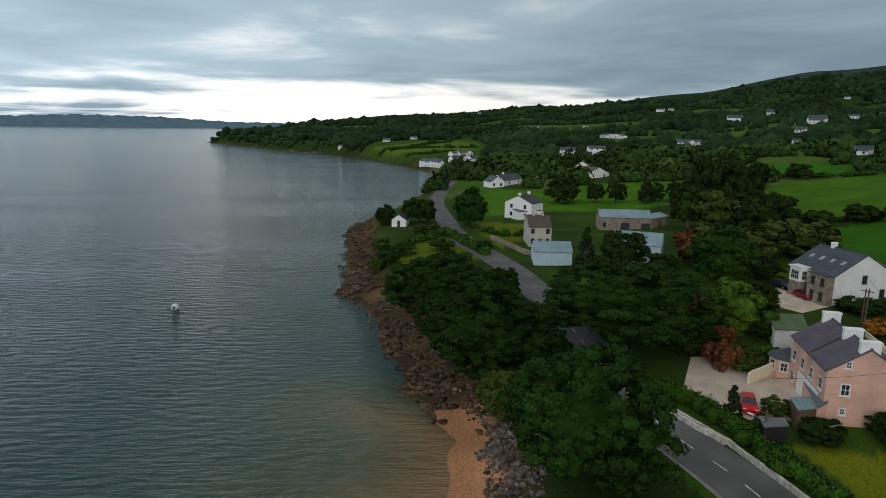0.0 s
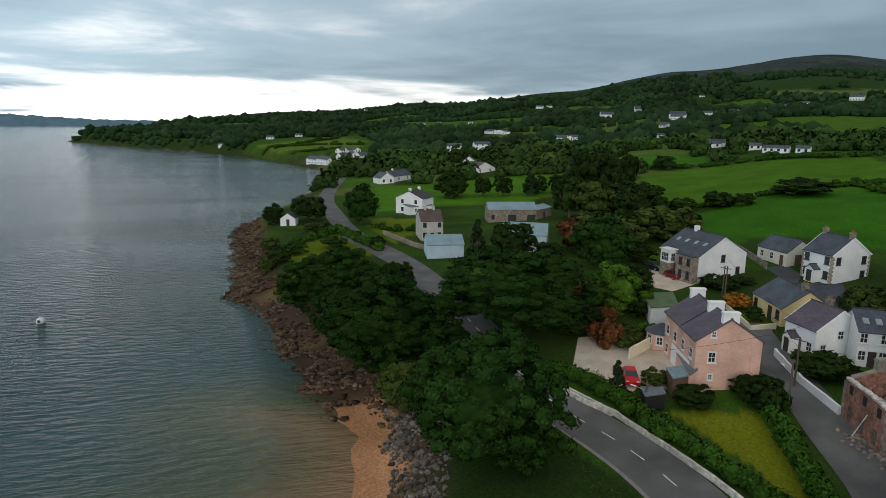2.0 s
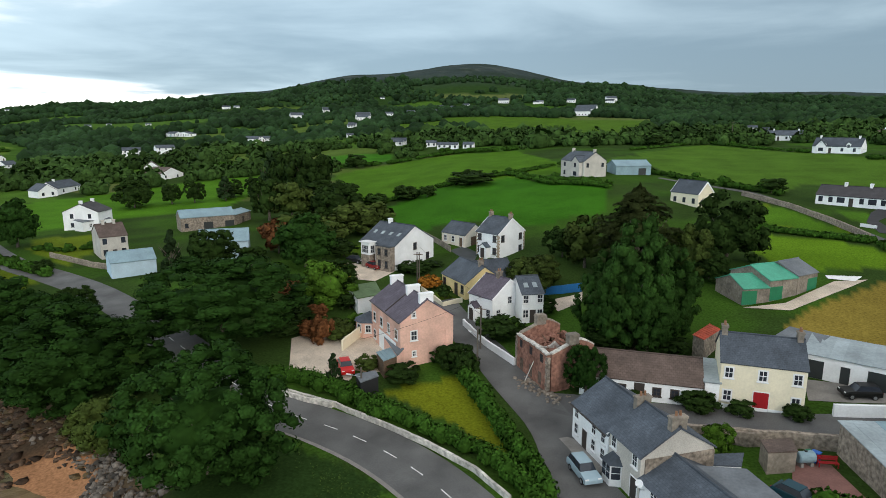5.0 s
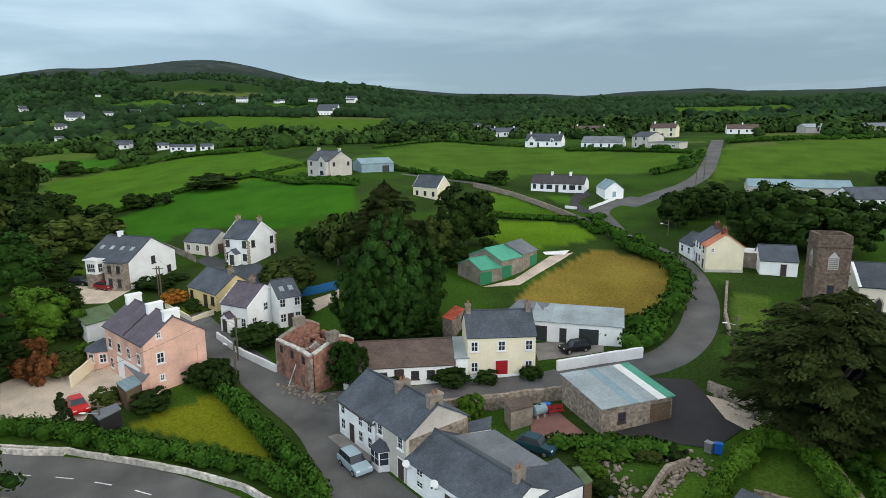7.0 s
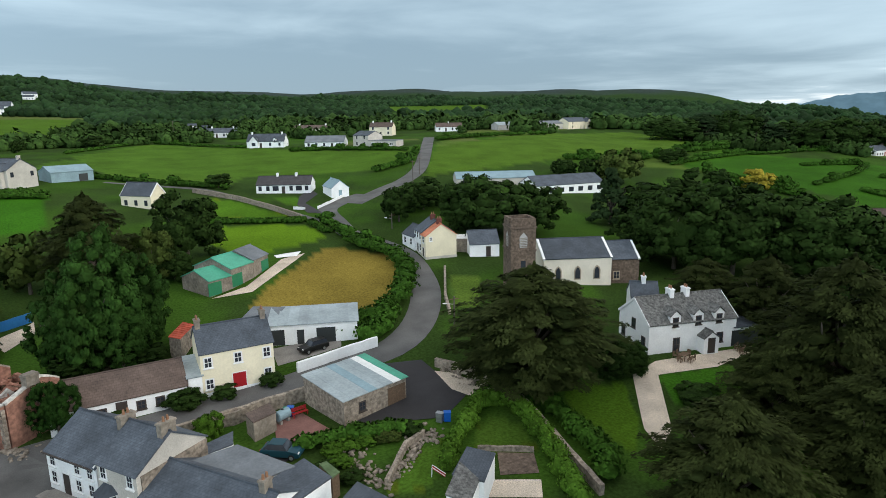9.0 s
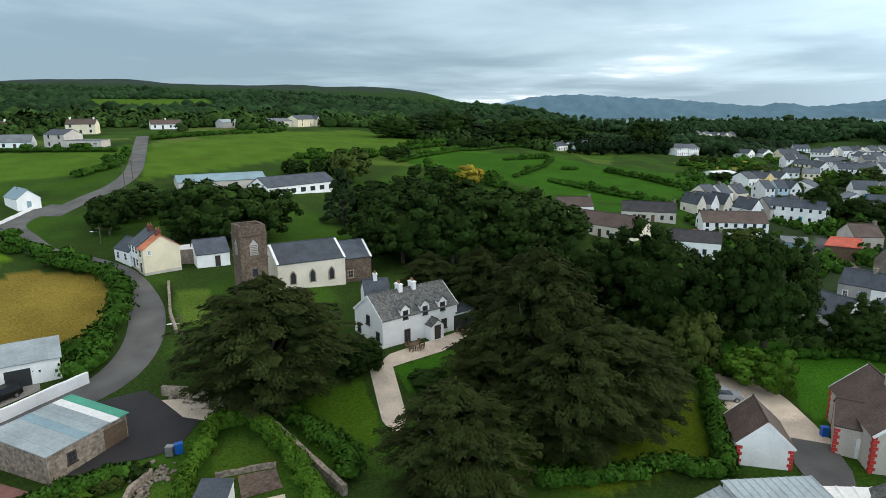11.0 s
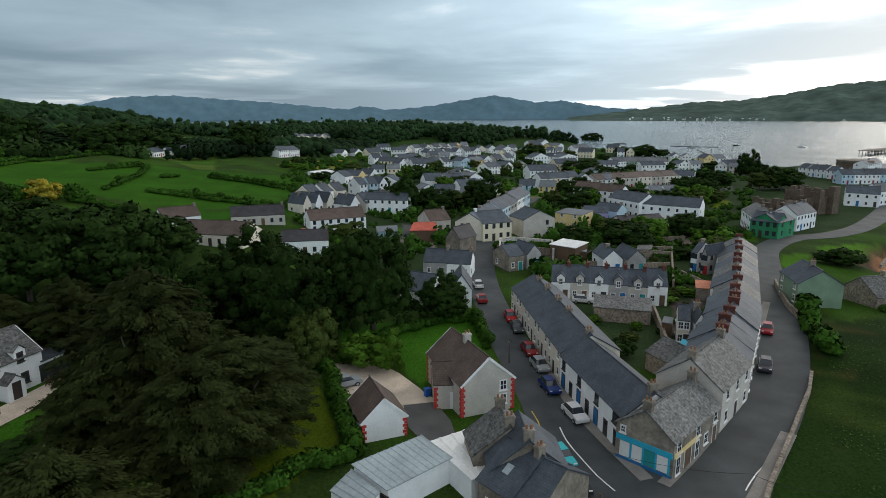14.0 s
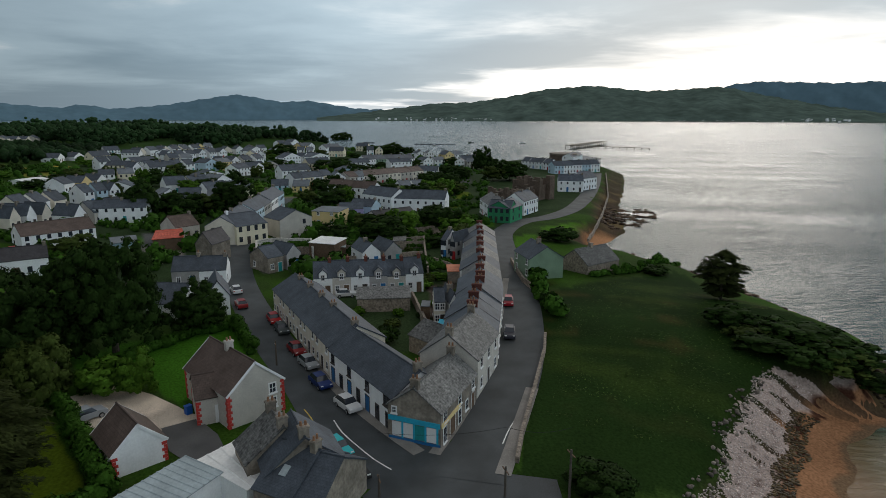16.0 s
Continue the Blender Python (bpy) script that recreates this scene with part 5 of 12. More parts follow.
CROWNS = {
    "sycamore": [crown_mesh("crown", "leaf", 330, 0.68, 62, 0.19, (1.0, 1.0, 0.92), s) for s in (11, 12, 13)],
    "dark": [crown_mesh("crown", "leaf_dark", 250, 0.78, 60, 0.22, (1.0, 1.0, 0.95), s) for s in (21, 22)],
    "ash": [crown_mesh("crown", "leaf_mid", 260, 0.74, 62, 0.21, (1.0, 1.0, 0.95), s) for s in (26, 27)],
    "fresh": [crown_mesh("crown", "leaf_fresh", 60, 1.2, 80, 0.42, (1.0, 1.0, 0.9), s) for s in (31, 32)],
    "olive": [crown_mesh("crown", "leaf_olive", 80, 1.15, 80, 0.38, (1.0, 1.0, 0.9), s) for s in (41, 42)],
    "red": [crown_mesh("crown", "leaf_red", 60, 1.2, 70, 0.42, (1.0, 1.0, 0.9), s) for s in (51,)],
    "yellow": [crown_mesh("crown", "yellow_leaf", 50, 1.3, 60, 0.45, (1.0, 1.0, 0.9), s) for s in (55,)],
    "flower": [crown_mesh("crown", "flower", 50, 1.3, 60, 0.45, (1.0, 1.0, 0.9), s) for s in (56,)],
    "bush": [crown_mesh("crown", "leaf_dark", 60, 1.25, 75, 0.45, (1.0, 1.0, 0.95), s) for s in (61, 62)],
    "cypress": [cypress_mesh("crown", "cypress", s) for s in (71, 72, 73)],
    "pine": [crown_mesh("crown", "spruce", 110, 0.8, 60, 0.3, (1, 1, 1), s, 0.5, True, 2.4) for s in (81, 82)],
    "small": [crown_mesh("crown", "leaf_dark", 45, 1.5, 40, 0.65, (1.0, 1.0, 0.95), s) for s in (91, 92)],
}
# the same crowns with fewer, larger sprays for trees far off
CROWNS_FAR = {
    "sycamore": [crown_mesh("crown", "leaf", 110, 1.05, 42, 0.42, (1.0, 1.0, 0.92), 14)],
    "dark": [crown_mesh("crown", "leaf_dark", 100, 1.05, 42, 0.42, (1.0, 1.0, 0.95), s) for s in (23, 24)],
    "cypress": [cypress_mesh("crown", "cypress", 74, 180, 60, 0.24)],
    "pine": [crown_mesh("crown", "spruce", 70, 0.95, 26, 0.5, (1, 1, 1), 83, 0.5, True, 2.2)],
}
for kind_, mat_ in (("ash", "leaf_mid"), ("fresh", "leaf_fresh"), ("olive", "leaf_olive"), ("red", "leaf_red"), ("yellow", "yellow_leaf"), ("flower", "flower"), ("bush", "leaf_dark"), ("small", "leaf_dark")):
    CROWNS_FAR[kind_] = [crown_mesh("crown", mat_, 40, 1.45, 24, 0.75, (1.0, 1.0, 0.95), s) for s in (93, 94)]
TRUNK = trunk_mesh("trunk")
TREE_WORDS = {
    "sycamore": ("broad round sycamore in full green leaf", "tree"), "dark": ("dense dark green broadleaf tree", "tree"), "ash": ("spreading mid-green ash tree in full leaf", "tree"), "fresh": ("light green leafy garden shrub", "shrub"),
    "olive": ("olive green leafy tree", "tree"), "red": ("reddish brown leafy garden shrub", "shrub"), "yellow": ("bright yellow-leaved garden shrub", "shrub"), "flower": ("orange flowering garden shrub in bloom", "shrub"),
    "bush": ("dark green rounded garden bush", "bush"), "cypress": ("large dark cypress with layered boughs", "tree"), "pine": ("tall dark pointed conifer", "tree"), "small": ("dark green tree among the fields", "tree")}
TREES = 0


def tree(x, y, kind, high, wide, z=None, stem=0.22, group=""):
    """stem: share of the height under the crown."""
    global TREES
    TREES += 1
    label, cat = TREE_WORDS[kind]
    if z is None:
        z = at(x, y)
    t = thing("tree" if cat == "tree" else cat, pose(x, y, z, 0, 0, (TREES * 67) % 360), label, cat, group)
    if stem > 0.0:
        part("trunk", TRUNK, "bark", t).scale = (high / 13, high / 13, high / 10)
    shapes = (CROWNS if math.hypot(x, y) < (115 if high > 5 else 80) else CROWNS_FAR)[kind]
    c = part("crown", shapes[TREES % len(shapes)], "leaf", t)
    c.location = (0, 0, high * stem)
    c.scale = (wide / 10, wide / 10, high * (1 - stem) / 10)
    return t


def along(points, step):
    """Places every step metres along a line, with the way it runs."""
    out = []
    for (ax, ay), (bx, by) in zip(points[:-1], points[1:]):
        d = math.hypot(bx - ax, by - ay)
        n = max(1, round(d / step))
        out += [(ax + (bx - ax) * i / n, ay + (by - ay) * i / n, (bx - ax) / d, (by - ay) / d) for i in range(n)]
    d = math.hypot(points[-1][0] - points[-2][0], points[-1][1] - points[-2][1])
    out.append((*points[-1], (points[-1][0] - points[-2][0]) / d, (points[-1][1] - points[-2][1]) / d))
    return out


def hedge(points, wide, high, mat="hedge", label="dense green clipped hedge", leaf=0.3, name="hedge"):
    """A leafy hedge along a line; field hedges are uneven, with gaps and taller bushes."""
    global RNG
    RNG = np.random.default_rng(int(abs(points[0][0] * 10)) + 7)
    wild = name == "hedgerow"
    c, r = [], []
    tall, gap = 1.0, 0
    for px_, py_, ux, uy in along(points, wide * (0.4 if wild else 0.5)):
        if wild:
            tall = 0.75 * tall + 0.25 * RNG.choice((0.45, 0.6, 0.9, 1.3, 2.6))
            gap = gap - 1 if gap > 0 else (3 if RNG.random() < 0.05 else 0)
            if gap:
                continue
        z = at(px_, py_)
        for layer in range(max(1, round(high * tall / (wide * 0.7)))):
            o = RNG.uniform(-0.2, 0.2) * wide * (1.6 if wild else 1)
            c.append((px_ - uy * o, py_ + ux * o, z + wide * 0.3 + layer * wide * 0.55))
            r.append(wide * RNG.uniform(0.42, 0.62) * (min(tall, 1.2) if wild else 1))
    c, r = np.array(c), np.array(r)
    sq = min(1.0, high / wide)
    cv, cf = blobs(c, r * 0.8, 0.15, sq)
    leaf = leaf * 0.85
    per = int(max(16, min(90, 14 * (wide / max(leaf, 0.2)) ** 1.5)))
    p = RNG.normal(0, 1, (len(c), per, 3))
    p[:, :, 2] = np.abs(p[:, :, 2])
    p /= np.linalg.norm(p, axis=2, keepdims=True)
    places = (c[:, None] + p * r[:, None, None] * np.array([1, 1, sq]) * RNG.uniform(0.85, 1.12, (len(c), per, 1))).reshape(-1, 3)
    lv, lq, ln = sprays(places, p.reshape(-1, 3), leaf, 0.5, 1.4)
    return tagged(new(name, leafy_mesh(name, mat, cv, cf, ball_normals(cv, c), lv, lq, ln)), label, name)


def band(points, half_left, half_right, lift, step=2.0, z_of=at):
    """A strip laid on the ground along a line: vertices and faces."""
    v = []
    k = 3
    for px_, py_, ux, uy in smooth_line(points, step):
        for i in range(k + 1):
            o = half_left + (half_right - half_left) * i / k
            qx, qy = px_ + uy * o, py_ - ux * o
            v.append((qx, qy, z_of(qx, qy) + lift))
    n = len(v) // (k + 1)
    f = [((i + 1) * (k + 1) + j, i * (k + 1) + j, i * (k + 1) + j + 1, (i + 1) * (k + 1) + j + 1)[::-1] for i in range(n - 1) for j in range(k)]
    return v, [t[::-1] for t in f]


def smooth_line(points, step):
    """A curve through the points (Catmull-Rom), with its direction."""
    p = [Vector((*q, 0)) for q in points]
    p = [p[0] * 2 - p[1]] + p + [p[-1] * 2 - p[-2]]
    out = []
    for i in range(1, len(p) - 2):
        n = max(2, int((p[i + 1] - p[i]).length / step))
        for j in range(n):
            t = j / n
            q = 0.5 * ((2 * p[i]) + (p[i + 1] - p[i - 1]) * t + (2 * p[i - 1] - 5 * p[i] + 4 * p[i + 1] - p[i + 2]) * t * t + (3 * p[i] - p[i - 1] - 3 * p[i + 1] + p[i + 2]) * t ** 3)
            out.append((q.x, q.y))
    out.append((p[-2].x, p[-2].y))
    res = []
    for i, (a, b_) in enumerate(out):
        c_, d_ = out[max(i - 1, 0)], out[min(i + 1, len(out) - 1)]
        dx_, dy_ = d_[0] - c_[0], d_[1] - c_[1]
        ln = math.hypot(dx_, dy_) or 1
        res.append((a, b_, dx_ / ln, dy_ / ln))
    return res


def road(name, points, wide, mat="asphalt", label="worn grey asphalt road", lift=0.06, step=2.0, left=None, right=None):
    v, f = band(points, -(left if left is not None else wide / 2), right if right is not None else wide / 2, lift, step)
    return tagged(new(name, mesh_of(name, v, f, M[mat], True)), label, "road", kind="structure")


def dashes(points, first, every, long, wide, mat, parent, offset=0.0, lift=0.075, last=1e9):
    """Painted marks on a road, each one a piece."""
    line = smooth_line(points, 0.5)
    run, nxt, prev = 0.0, first, line[0]
    for p in line[1:]:
        run += math.hypot(p[0] - prev[0], p[1] - prev[1])
        prev = p
        if run >= nxt and run < last:
            nxt += every
            x_, y_, ux, uy = p
            x_, y_ = x_ + uy * offset, y_ - ux * offset
            c = [(x_ + ux * a * long / 2 - uy * b_ * wide / 2, y_ + uy * a * long / 2 + ux * b_ * wide / 2) for a, b_ in ((-1, -1), (1, -1), (1, 1), (-1, 1))]
            part("road_mark", Solid().slab([(q[0], q[1], at(*q) + lift + 0.012) for q in c], 0.012), mat, parent)


def patch(name, ring, mat, label, lift=0.05, category="ground", kind="structure", cell=1.5):
    """A yard, lawn or drive laid on the ground inside a ring of points."""
    r = np.array(ring)
    bm = bmesh.new()
    vs = [bm.verts.new((a, b_, 0)) for a, b_ in ring]
    bm.faces.new(vs)
    for axis in (0, 1):
        lo, hi = r[:, axis].min(), r[:, axis].max()
        for k in np.arange(lo + cell, hi, cell):
            co, no = ((k, 0, 0), (1, 0, 0)) if axis == 0 else ((0, k, 0), (0, 1, 0))
            bmesh.ops.bisect_plane(bm, geom=bm.verts[:] + bm.edges[:] + bm.faces[:], plane_co=co, plane_no=no)
    xy = np.array([v.co[:2] for v in bm.verts])
    for v, z_ in zip(bm.verts, height(xy[:, 0], xy[:, 1])):
        v.co.z = z_ + lift
    bmesh.ops.recalc_face_normals(bm, faces=bm.faces[:])
    if sum(f_.normal.z for f_ in bm.faces) < 0:
        bmesh.ops.reverse_faces(bm, faces=bm.faces[:])
    me = bpy.data.meshes.new(name)
    bm.to_mesh(me)
    bm.free()
    me.materials.append(M[mat])
    return tagged(new(name, me), label, category, kind=kind)


def wall_line(points, high, thick, mat, label, name="boundary_wall", rough=0.06, step=1.2):
    """A free-standing wall along a line, with an uneven top."""
    rng = random.Random(len(points) * 31 + int(high * 10))
    line = along(points, step)
    v, f = [], []
    for px_, py_, ux, uy in line:
        z, t = at(px_, py_), high + rng.uniform(-rough, rough)
        for o, h_ in ((-1, -0.6), (-1, t), (1, t), (1, -0.6)):
            w = thick / 2 + rng.uniform(-rough, rough) * 0.3
            v.append((px_ - uy * o * w, py_ + ux * o * w, z + h_))
    n = len(line)
    for i in range(n - 1):
        for j in range(3):
            f.append((i * 4 + j, i * 4 + j + 1, i * 4 + j + 5, i * 4 + j + 4))
    f += [(3, 2, 1, 0), (n * 4 - 4, n * 4 - 3, n * 4 - 2, n * 4 - 1)]
    return tagged(new(name, mesh_of(name, v, f, M[mat])), label, "wall", kind="structure")


PAINTS = {}


def car(x, y, turn, colour, label, long=3.95, wide=1.72, high=1.46, group="parked cars", estate=False):
    """A parked car; turn: the way its nose points, in degrees from +x."""
    if colour not in PAINTS:
        PAINTS[colour] = "car_paint_%d" % len(PAINTS)
        M[PAINTS[colour]] = material("car_paint", colour, 0.4, 3, 0.03, 0.03, 0.5, 0.0, spec=0.3)
    p = PAINTS[colour]
    c = thing("car", pose(x, y, at(x, y) + 0.07, 0, 0, turn), label, "car", group)
    L_, W_ = long / 2, wide / 2
    side = [(-L_, 0.35), (-L_, 0.80), (-L_ + 0.12, 0.98), (L_ - 1.25, 0.93), (L_ - 0.15, 0.78), (L_, 0.62), (L_, 0.32), (L_ - 0.3, 0.24), (-L_ + 0.3, 0.24)]
    n = len(side)
    v = [(a, -W_ * (0.94 if b_ > 0.9 or b_ < 0.3 else 1), b_) for a, b_ in side] + [(a, W_ * (0.94 if b_ > 0.9 or b_ < 0.3 else 1), b_) for a, b_ in side]
    part("body", Solid().add(v, [tuple(range(n))[::-1], tuple(range(n, 2 * n))] + [(i, (i + 1) % n, (i + 1) % n + n, i + n) for i in range(n)]), p, c)
    back = -L_ + (0.14 if estate else 0.25)
    r0 = -L_ + (0.35 if estate else 0.75)
    cab = [(back, 0.94), (r0, high - 0.05), (r0 + 0.5, high), (0.35, high - 0.02), (L_ - 1.15, 0.90)]
    k = len(cab)
    v = [(a, -W_ * (0.92 if b_ < 1 else 0.74), b_) for a, b_ in cab] + [(a, W_ * (0.92 if b_ < 1 else 0.74), b_) for a, b_ in cab]
    part("cabin_glass", Solid().add(v, [tuple(range(k))[::-1], tuple(range(k, 2 * k))] + [(i, (i + 1) % k, (i + 1) % k + k, i + k) for i in range(k)]), "glass", c)
    part("roof", Solid().box(r0 + 0.05, 0.32, -W_ * 0.72, W_ * 0.72, high - 0.03, high + 0.025), p, c)
    for a in (-1, 1):
        part("headlight", Solid().box(L_ - 0.22, L_ - 0.04, a * W_ * 0.72 - 0.17, a * W_ * 0.72 + 0.17, 0.64, 0.76), "frame", c)
        part("tail_light", Solid().box(-L_ - 0.02, -L_ + 0.1, a * W_ * 0.8 - 0.13, a * W_ * 0.8 + 0.13, 0.68, 0.86), "red_paint", c)
        for b_ in (-1, 1):
            w = part("wheel", Solid().tube((b_ * (L_ - 0.78), a * (W_ - 0.2), 0.25), (b_ * (L_ - 0.78), a * (W_ + 0.02), 0.25), 0.32, 0.32, 12), "rubber", c)
            part("rim", Solid().tube((b_ * (L_ - 0.78), a * (W_ + 0.01), 0.25), (b_ * (L_ - 0.78), a * (W_ + 0.035), 0.25), 0.2, 0.2, 8), "steel", w)
    return c


def pole(x, y, high=8.0, lamp=None, label="tall wooden utility pole with crossarm", cross=True):
    """A utility pole, with an arm and a lamp if one is asked for (degrees of the arm)."""
    t = thing("utility_pole" if lamp is None else "street_lamp", pose(x, y, at(x, y)), label, "pole")
    part("post", Solid().tube((0, 0, -0.5), (0, 0, high), 0.14, 0.10, 8), "pole", t)
    if cross:
        part("crossarm", Solid().box(-0.7, 0.7, -0.05, 0.05, high - 0.45, high - 0.35), "wood", t)
    if lamp is not None:
        a = radians(lamp)
        part("arm", Solid().tube((0, 0, high - 1.2), (1.3 * math.cos(a), 1.3 * math.sin(a), high - 0.9), 0.04, 0.03, 6), "steel", t)
        part("lamp_head", Solid().tube((1.2 * math.cos(a), 1.2 * math.sin(a), high - 0.92), (1.8 * math.cos(a), 1.8 * math.sin(a), high - 0.85), 0.11, 0.08, 8), "plastic_white", t)
    return t



def church_tower(x, y, turn, length, deep, high, _, label):
    t = thing("church_tower", pose(x, y, at(x, y), 0, 0, turn), label, "church tower")
    part("wall", Solid().box(-length / 2, length / 2, 0, deep, -2, high).box(-length / 2 - 0.12, length / 2 + 0.12, -0.12, deep + 0.12, high - 4.6, high - 4.35).box(-length / 2 - 0.15, length / 2 + 0.15, -0.15, deep + 0.15, high - 0.9, high - 0.65), "brown_stone", t)
    for i in range(5):
        u = -length / 2 + 0.45 + (length - 0.9) * i / 4
        part("merlon", Solid().box(u - 0.4, u + 0.4, 0, 0.45, high, high + 0.75), "brown_stone", t)
        part("merlon", Solid().box(u - 0.4, u + 0.4, deep - 0.45, deep, high, high + 0.75), "brown_stone", t)
        v = 0.45 + (deep - 0.9) * i / 4
        if 0 < i < 4:
            part("merlon", Solid().box(-length / 2, -length / 2 + 0.45, v - 0.4, v + 0.4, high, high + 0.75), "brown_stone", t)
            part("merlon", Solid().box(length / 2 - 0.45, length / 2, v - 0.4, v + 0.4, high, high + 0.75), "brown_stone", t)
    for m in (pose(0, -0.02, high - 4.0), pose(length / 2 + 0.02, deep / 2, high - 4.0, 0, 0, 90), pose(-length / 2 - 0.02, deep / 2, high - 4.0, 0, 0, -90)):
        w = part("belfry_opening", Solid().add([(-0.65, 0, 0), (0.65, 0, 0), (0.65, 0, 1.7), (0, 0, 2.5), (-0.65, 0, 1.7), (-0.65, 0.1, 0), (0.65, 0.1, 0), (0.65, 0.1, 1.7), (0, 0.1, 2.5), (-0.65, 0.1, 1.7)], [(0, 1, 2, 3, 4), (1, 0, 5, 6), (2, 1, 6, 7), (3, 2, 7, 8), (4, 3, 8, 9), (0, 4, 9, 5)]), "grey", t, at_pose=m)
        for i in range(6):
            part("louvre", Solid().box(-0.55, 0.55, -0.07, 0.05, 0.15 + i * 0.27, 0.27 + i * 0.27), "old_render", w)
    part("window", Solid().box(-0.4, 0.4, -0.04, 0.1, 4.5, 5.7), "glass", t)
    return t


def house_row(ax, ay, bx, by, n, seed, deep, eave, rise, gap, walls, roofs, label, levels, chim_mat="old_render", chim_up=0.8, dormers=0, chim_w=0.9):
    """Houses side by side, their fronts on the line from a to b."""
    rng = random.Random(seed)
    turn = math.degrees(math.atan2(by - ay, bx - ax))
    step = math.hypot(bx - ax, by - ay) / n
    near = math.hypot((ax + bx) / 2, (ay + by) / 2) < 190
    for i in range(n):
        u = (i + 0.5) / n
        wall, roof = walls[(i + seed) % len(walls)], roofs[i % len(roofs)]
        width = step * (1 - gap)
        cols = max(2, min(7, round(width / 2.4)))
        row0 = "".join("d" if c == cols // 2 else "w" for c in range(cols))
        row1 = "w" * cols
        lift = rng.uniform(-0.15, 0.15)
        d = deep * rng.uniform(0.94, 1.06)
        axis = "y" if gap > 0.15 and rng.random() < 0.45 else "x"
        words = {"white": "white", "magnolia": "cream", "grey": "grey", "dash": "pebble-dashed", "cream": "cream", "yellow": "yellow", "sky_blue": "pale blue", "sage": "pale green", "pink": "pink", "old_render": "grey rendered", "tin_white": "white", "lilac": "lilac"}[wall]
        house(ax + (bx - ax) * u, ay + (by - ay) * u, turn + (rng.uniform(-8, 8) if gap > 0.15 else 0), width, d, eave + lift, rise, words + " " + label, wall=wall, roof=roof, axis=axis,
              f=(row0, row1)[:levels], r=("w-", "w-")[:levels] if i == n - 1 or gap else (), l=("w-", "w-")[:levels] if i == 0 or gap else (), chim=(0.97,) if not gap else ((0.5,) if rng.random() < 0.6 else ()), chim_mat=chim_mat,
              chim_up=chim_up, detail=near, win=(0.85, 1.2) if near else (0.72, 1.0), dormers=dormers, chim_w=chim_w, dormer_mat=wall, group="town houses", doors=rng.choice(("dark_frame", "wood", "blue_paint", "red_paint", "teal_paint")), over=0.12)


def far_house(x, y, turn, length, eave):
    """A white house far off among the woods."""
    h = thing("house", pose(x, y, at(x, y), 0, 0, turn), "white house among trees on the hillside", "house", "houses on the hill")
    gabled(h, -length / 2, length / 2, 0, length * 0.55, -2.5, eave, length * 0.2, "x", "white", "slate", 0.3)
    n = max(2, round(length / 4))
    for i in range(n):
        part("window", Solid().box(-0.6, 0.6, -0.03, 0.1, 0, 1.3), "glass", h, at_pose=pose(-length / 2 + length * (i + 0.5) / n, 0, 0.9))
    return h


def canopy(name, label, x, y, z, r, d, fine, mat="wood_far"):
    """Many small trees in one mesh: round crowns, with leaf sprays on those nearer than fine metres."""
    near = d < fine
    c = np.stack([x, y, z + r * 0.55], 1)
    cv, cf = blobs(c, r * np.where(near, 0.82, 1.0), 0.16, 0.95)
    per = 26
    p = RNG.normal(0, 1, (int(near.sum()), per, 3))
    p[:, :, 2] = np.abs(p[:, :, 2]) * 1.2 - 0.25
    p /= np.linalg.norm(p, axis=2, keepdims=True)
    places = (c[near][:, None] + p * r[near][:, None, None] * RNG.uniform(0.75, 1.15, (len(p), per, 1))).reshape(-1, 3)
    lv, lq, ln = sprays(places, p.reshape(-1, 3), np.repeat(r[near] * 0.5, per), 0.5, 1.3)
    return tagged(new(name, leafy_mesh(name, mat, cv, cf, ball_normals(cv, c), lv, lq, ln)), label, "woodland", kind="stuff")


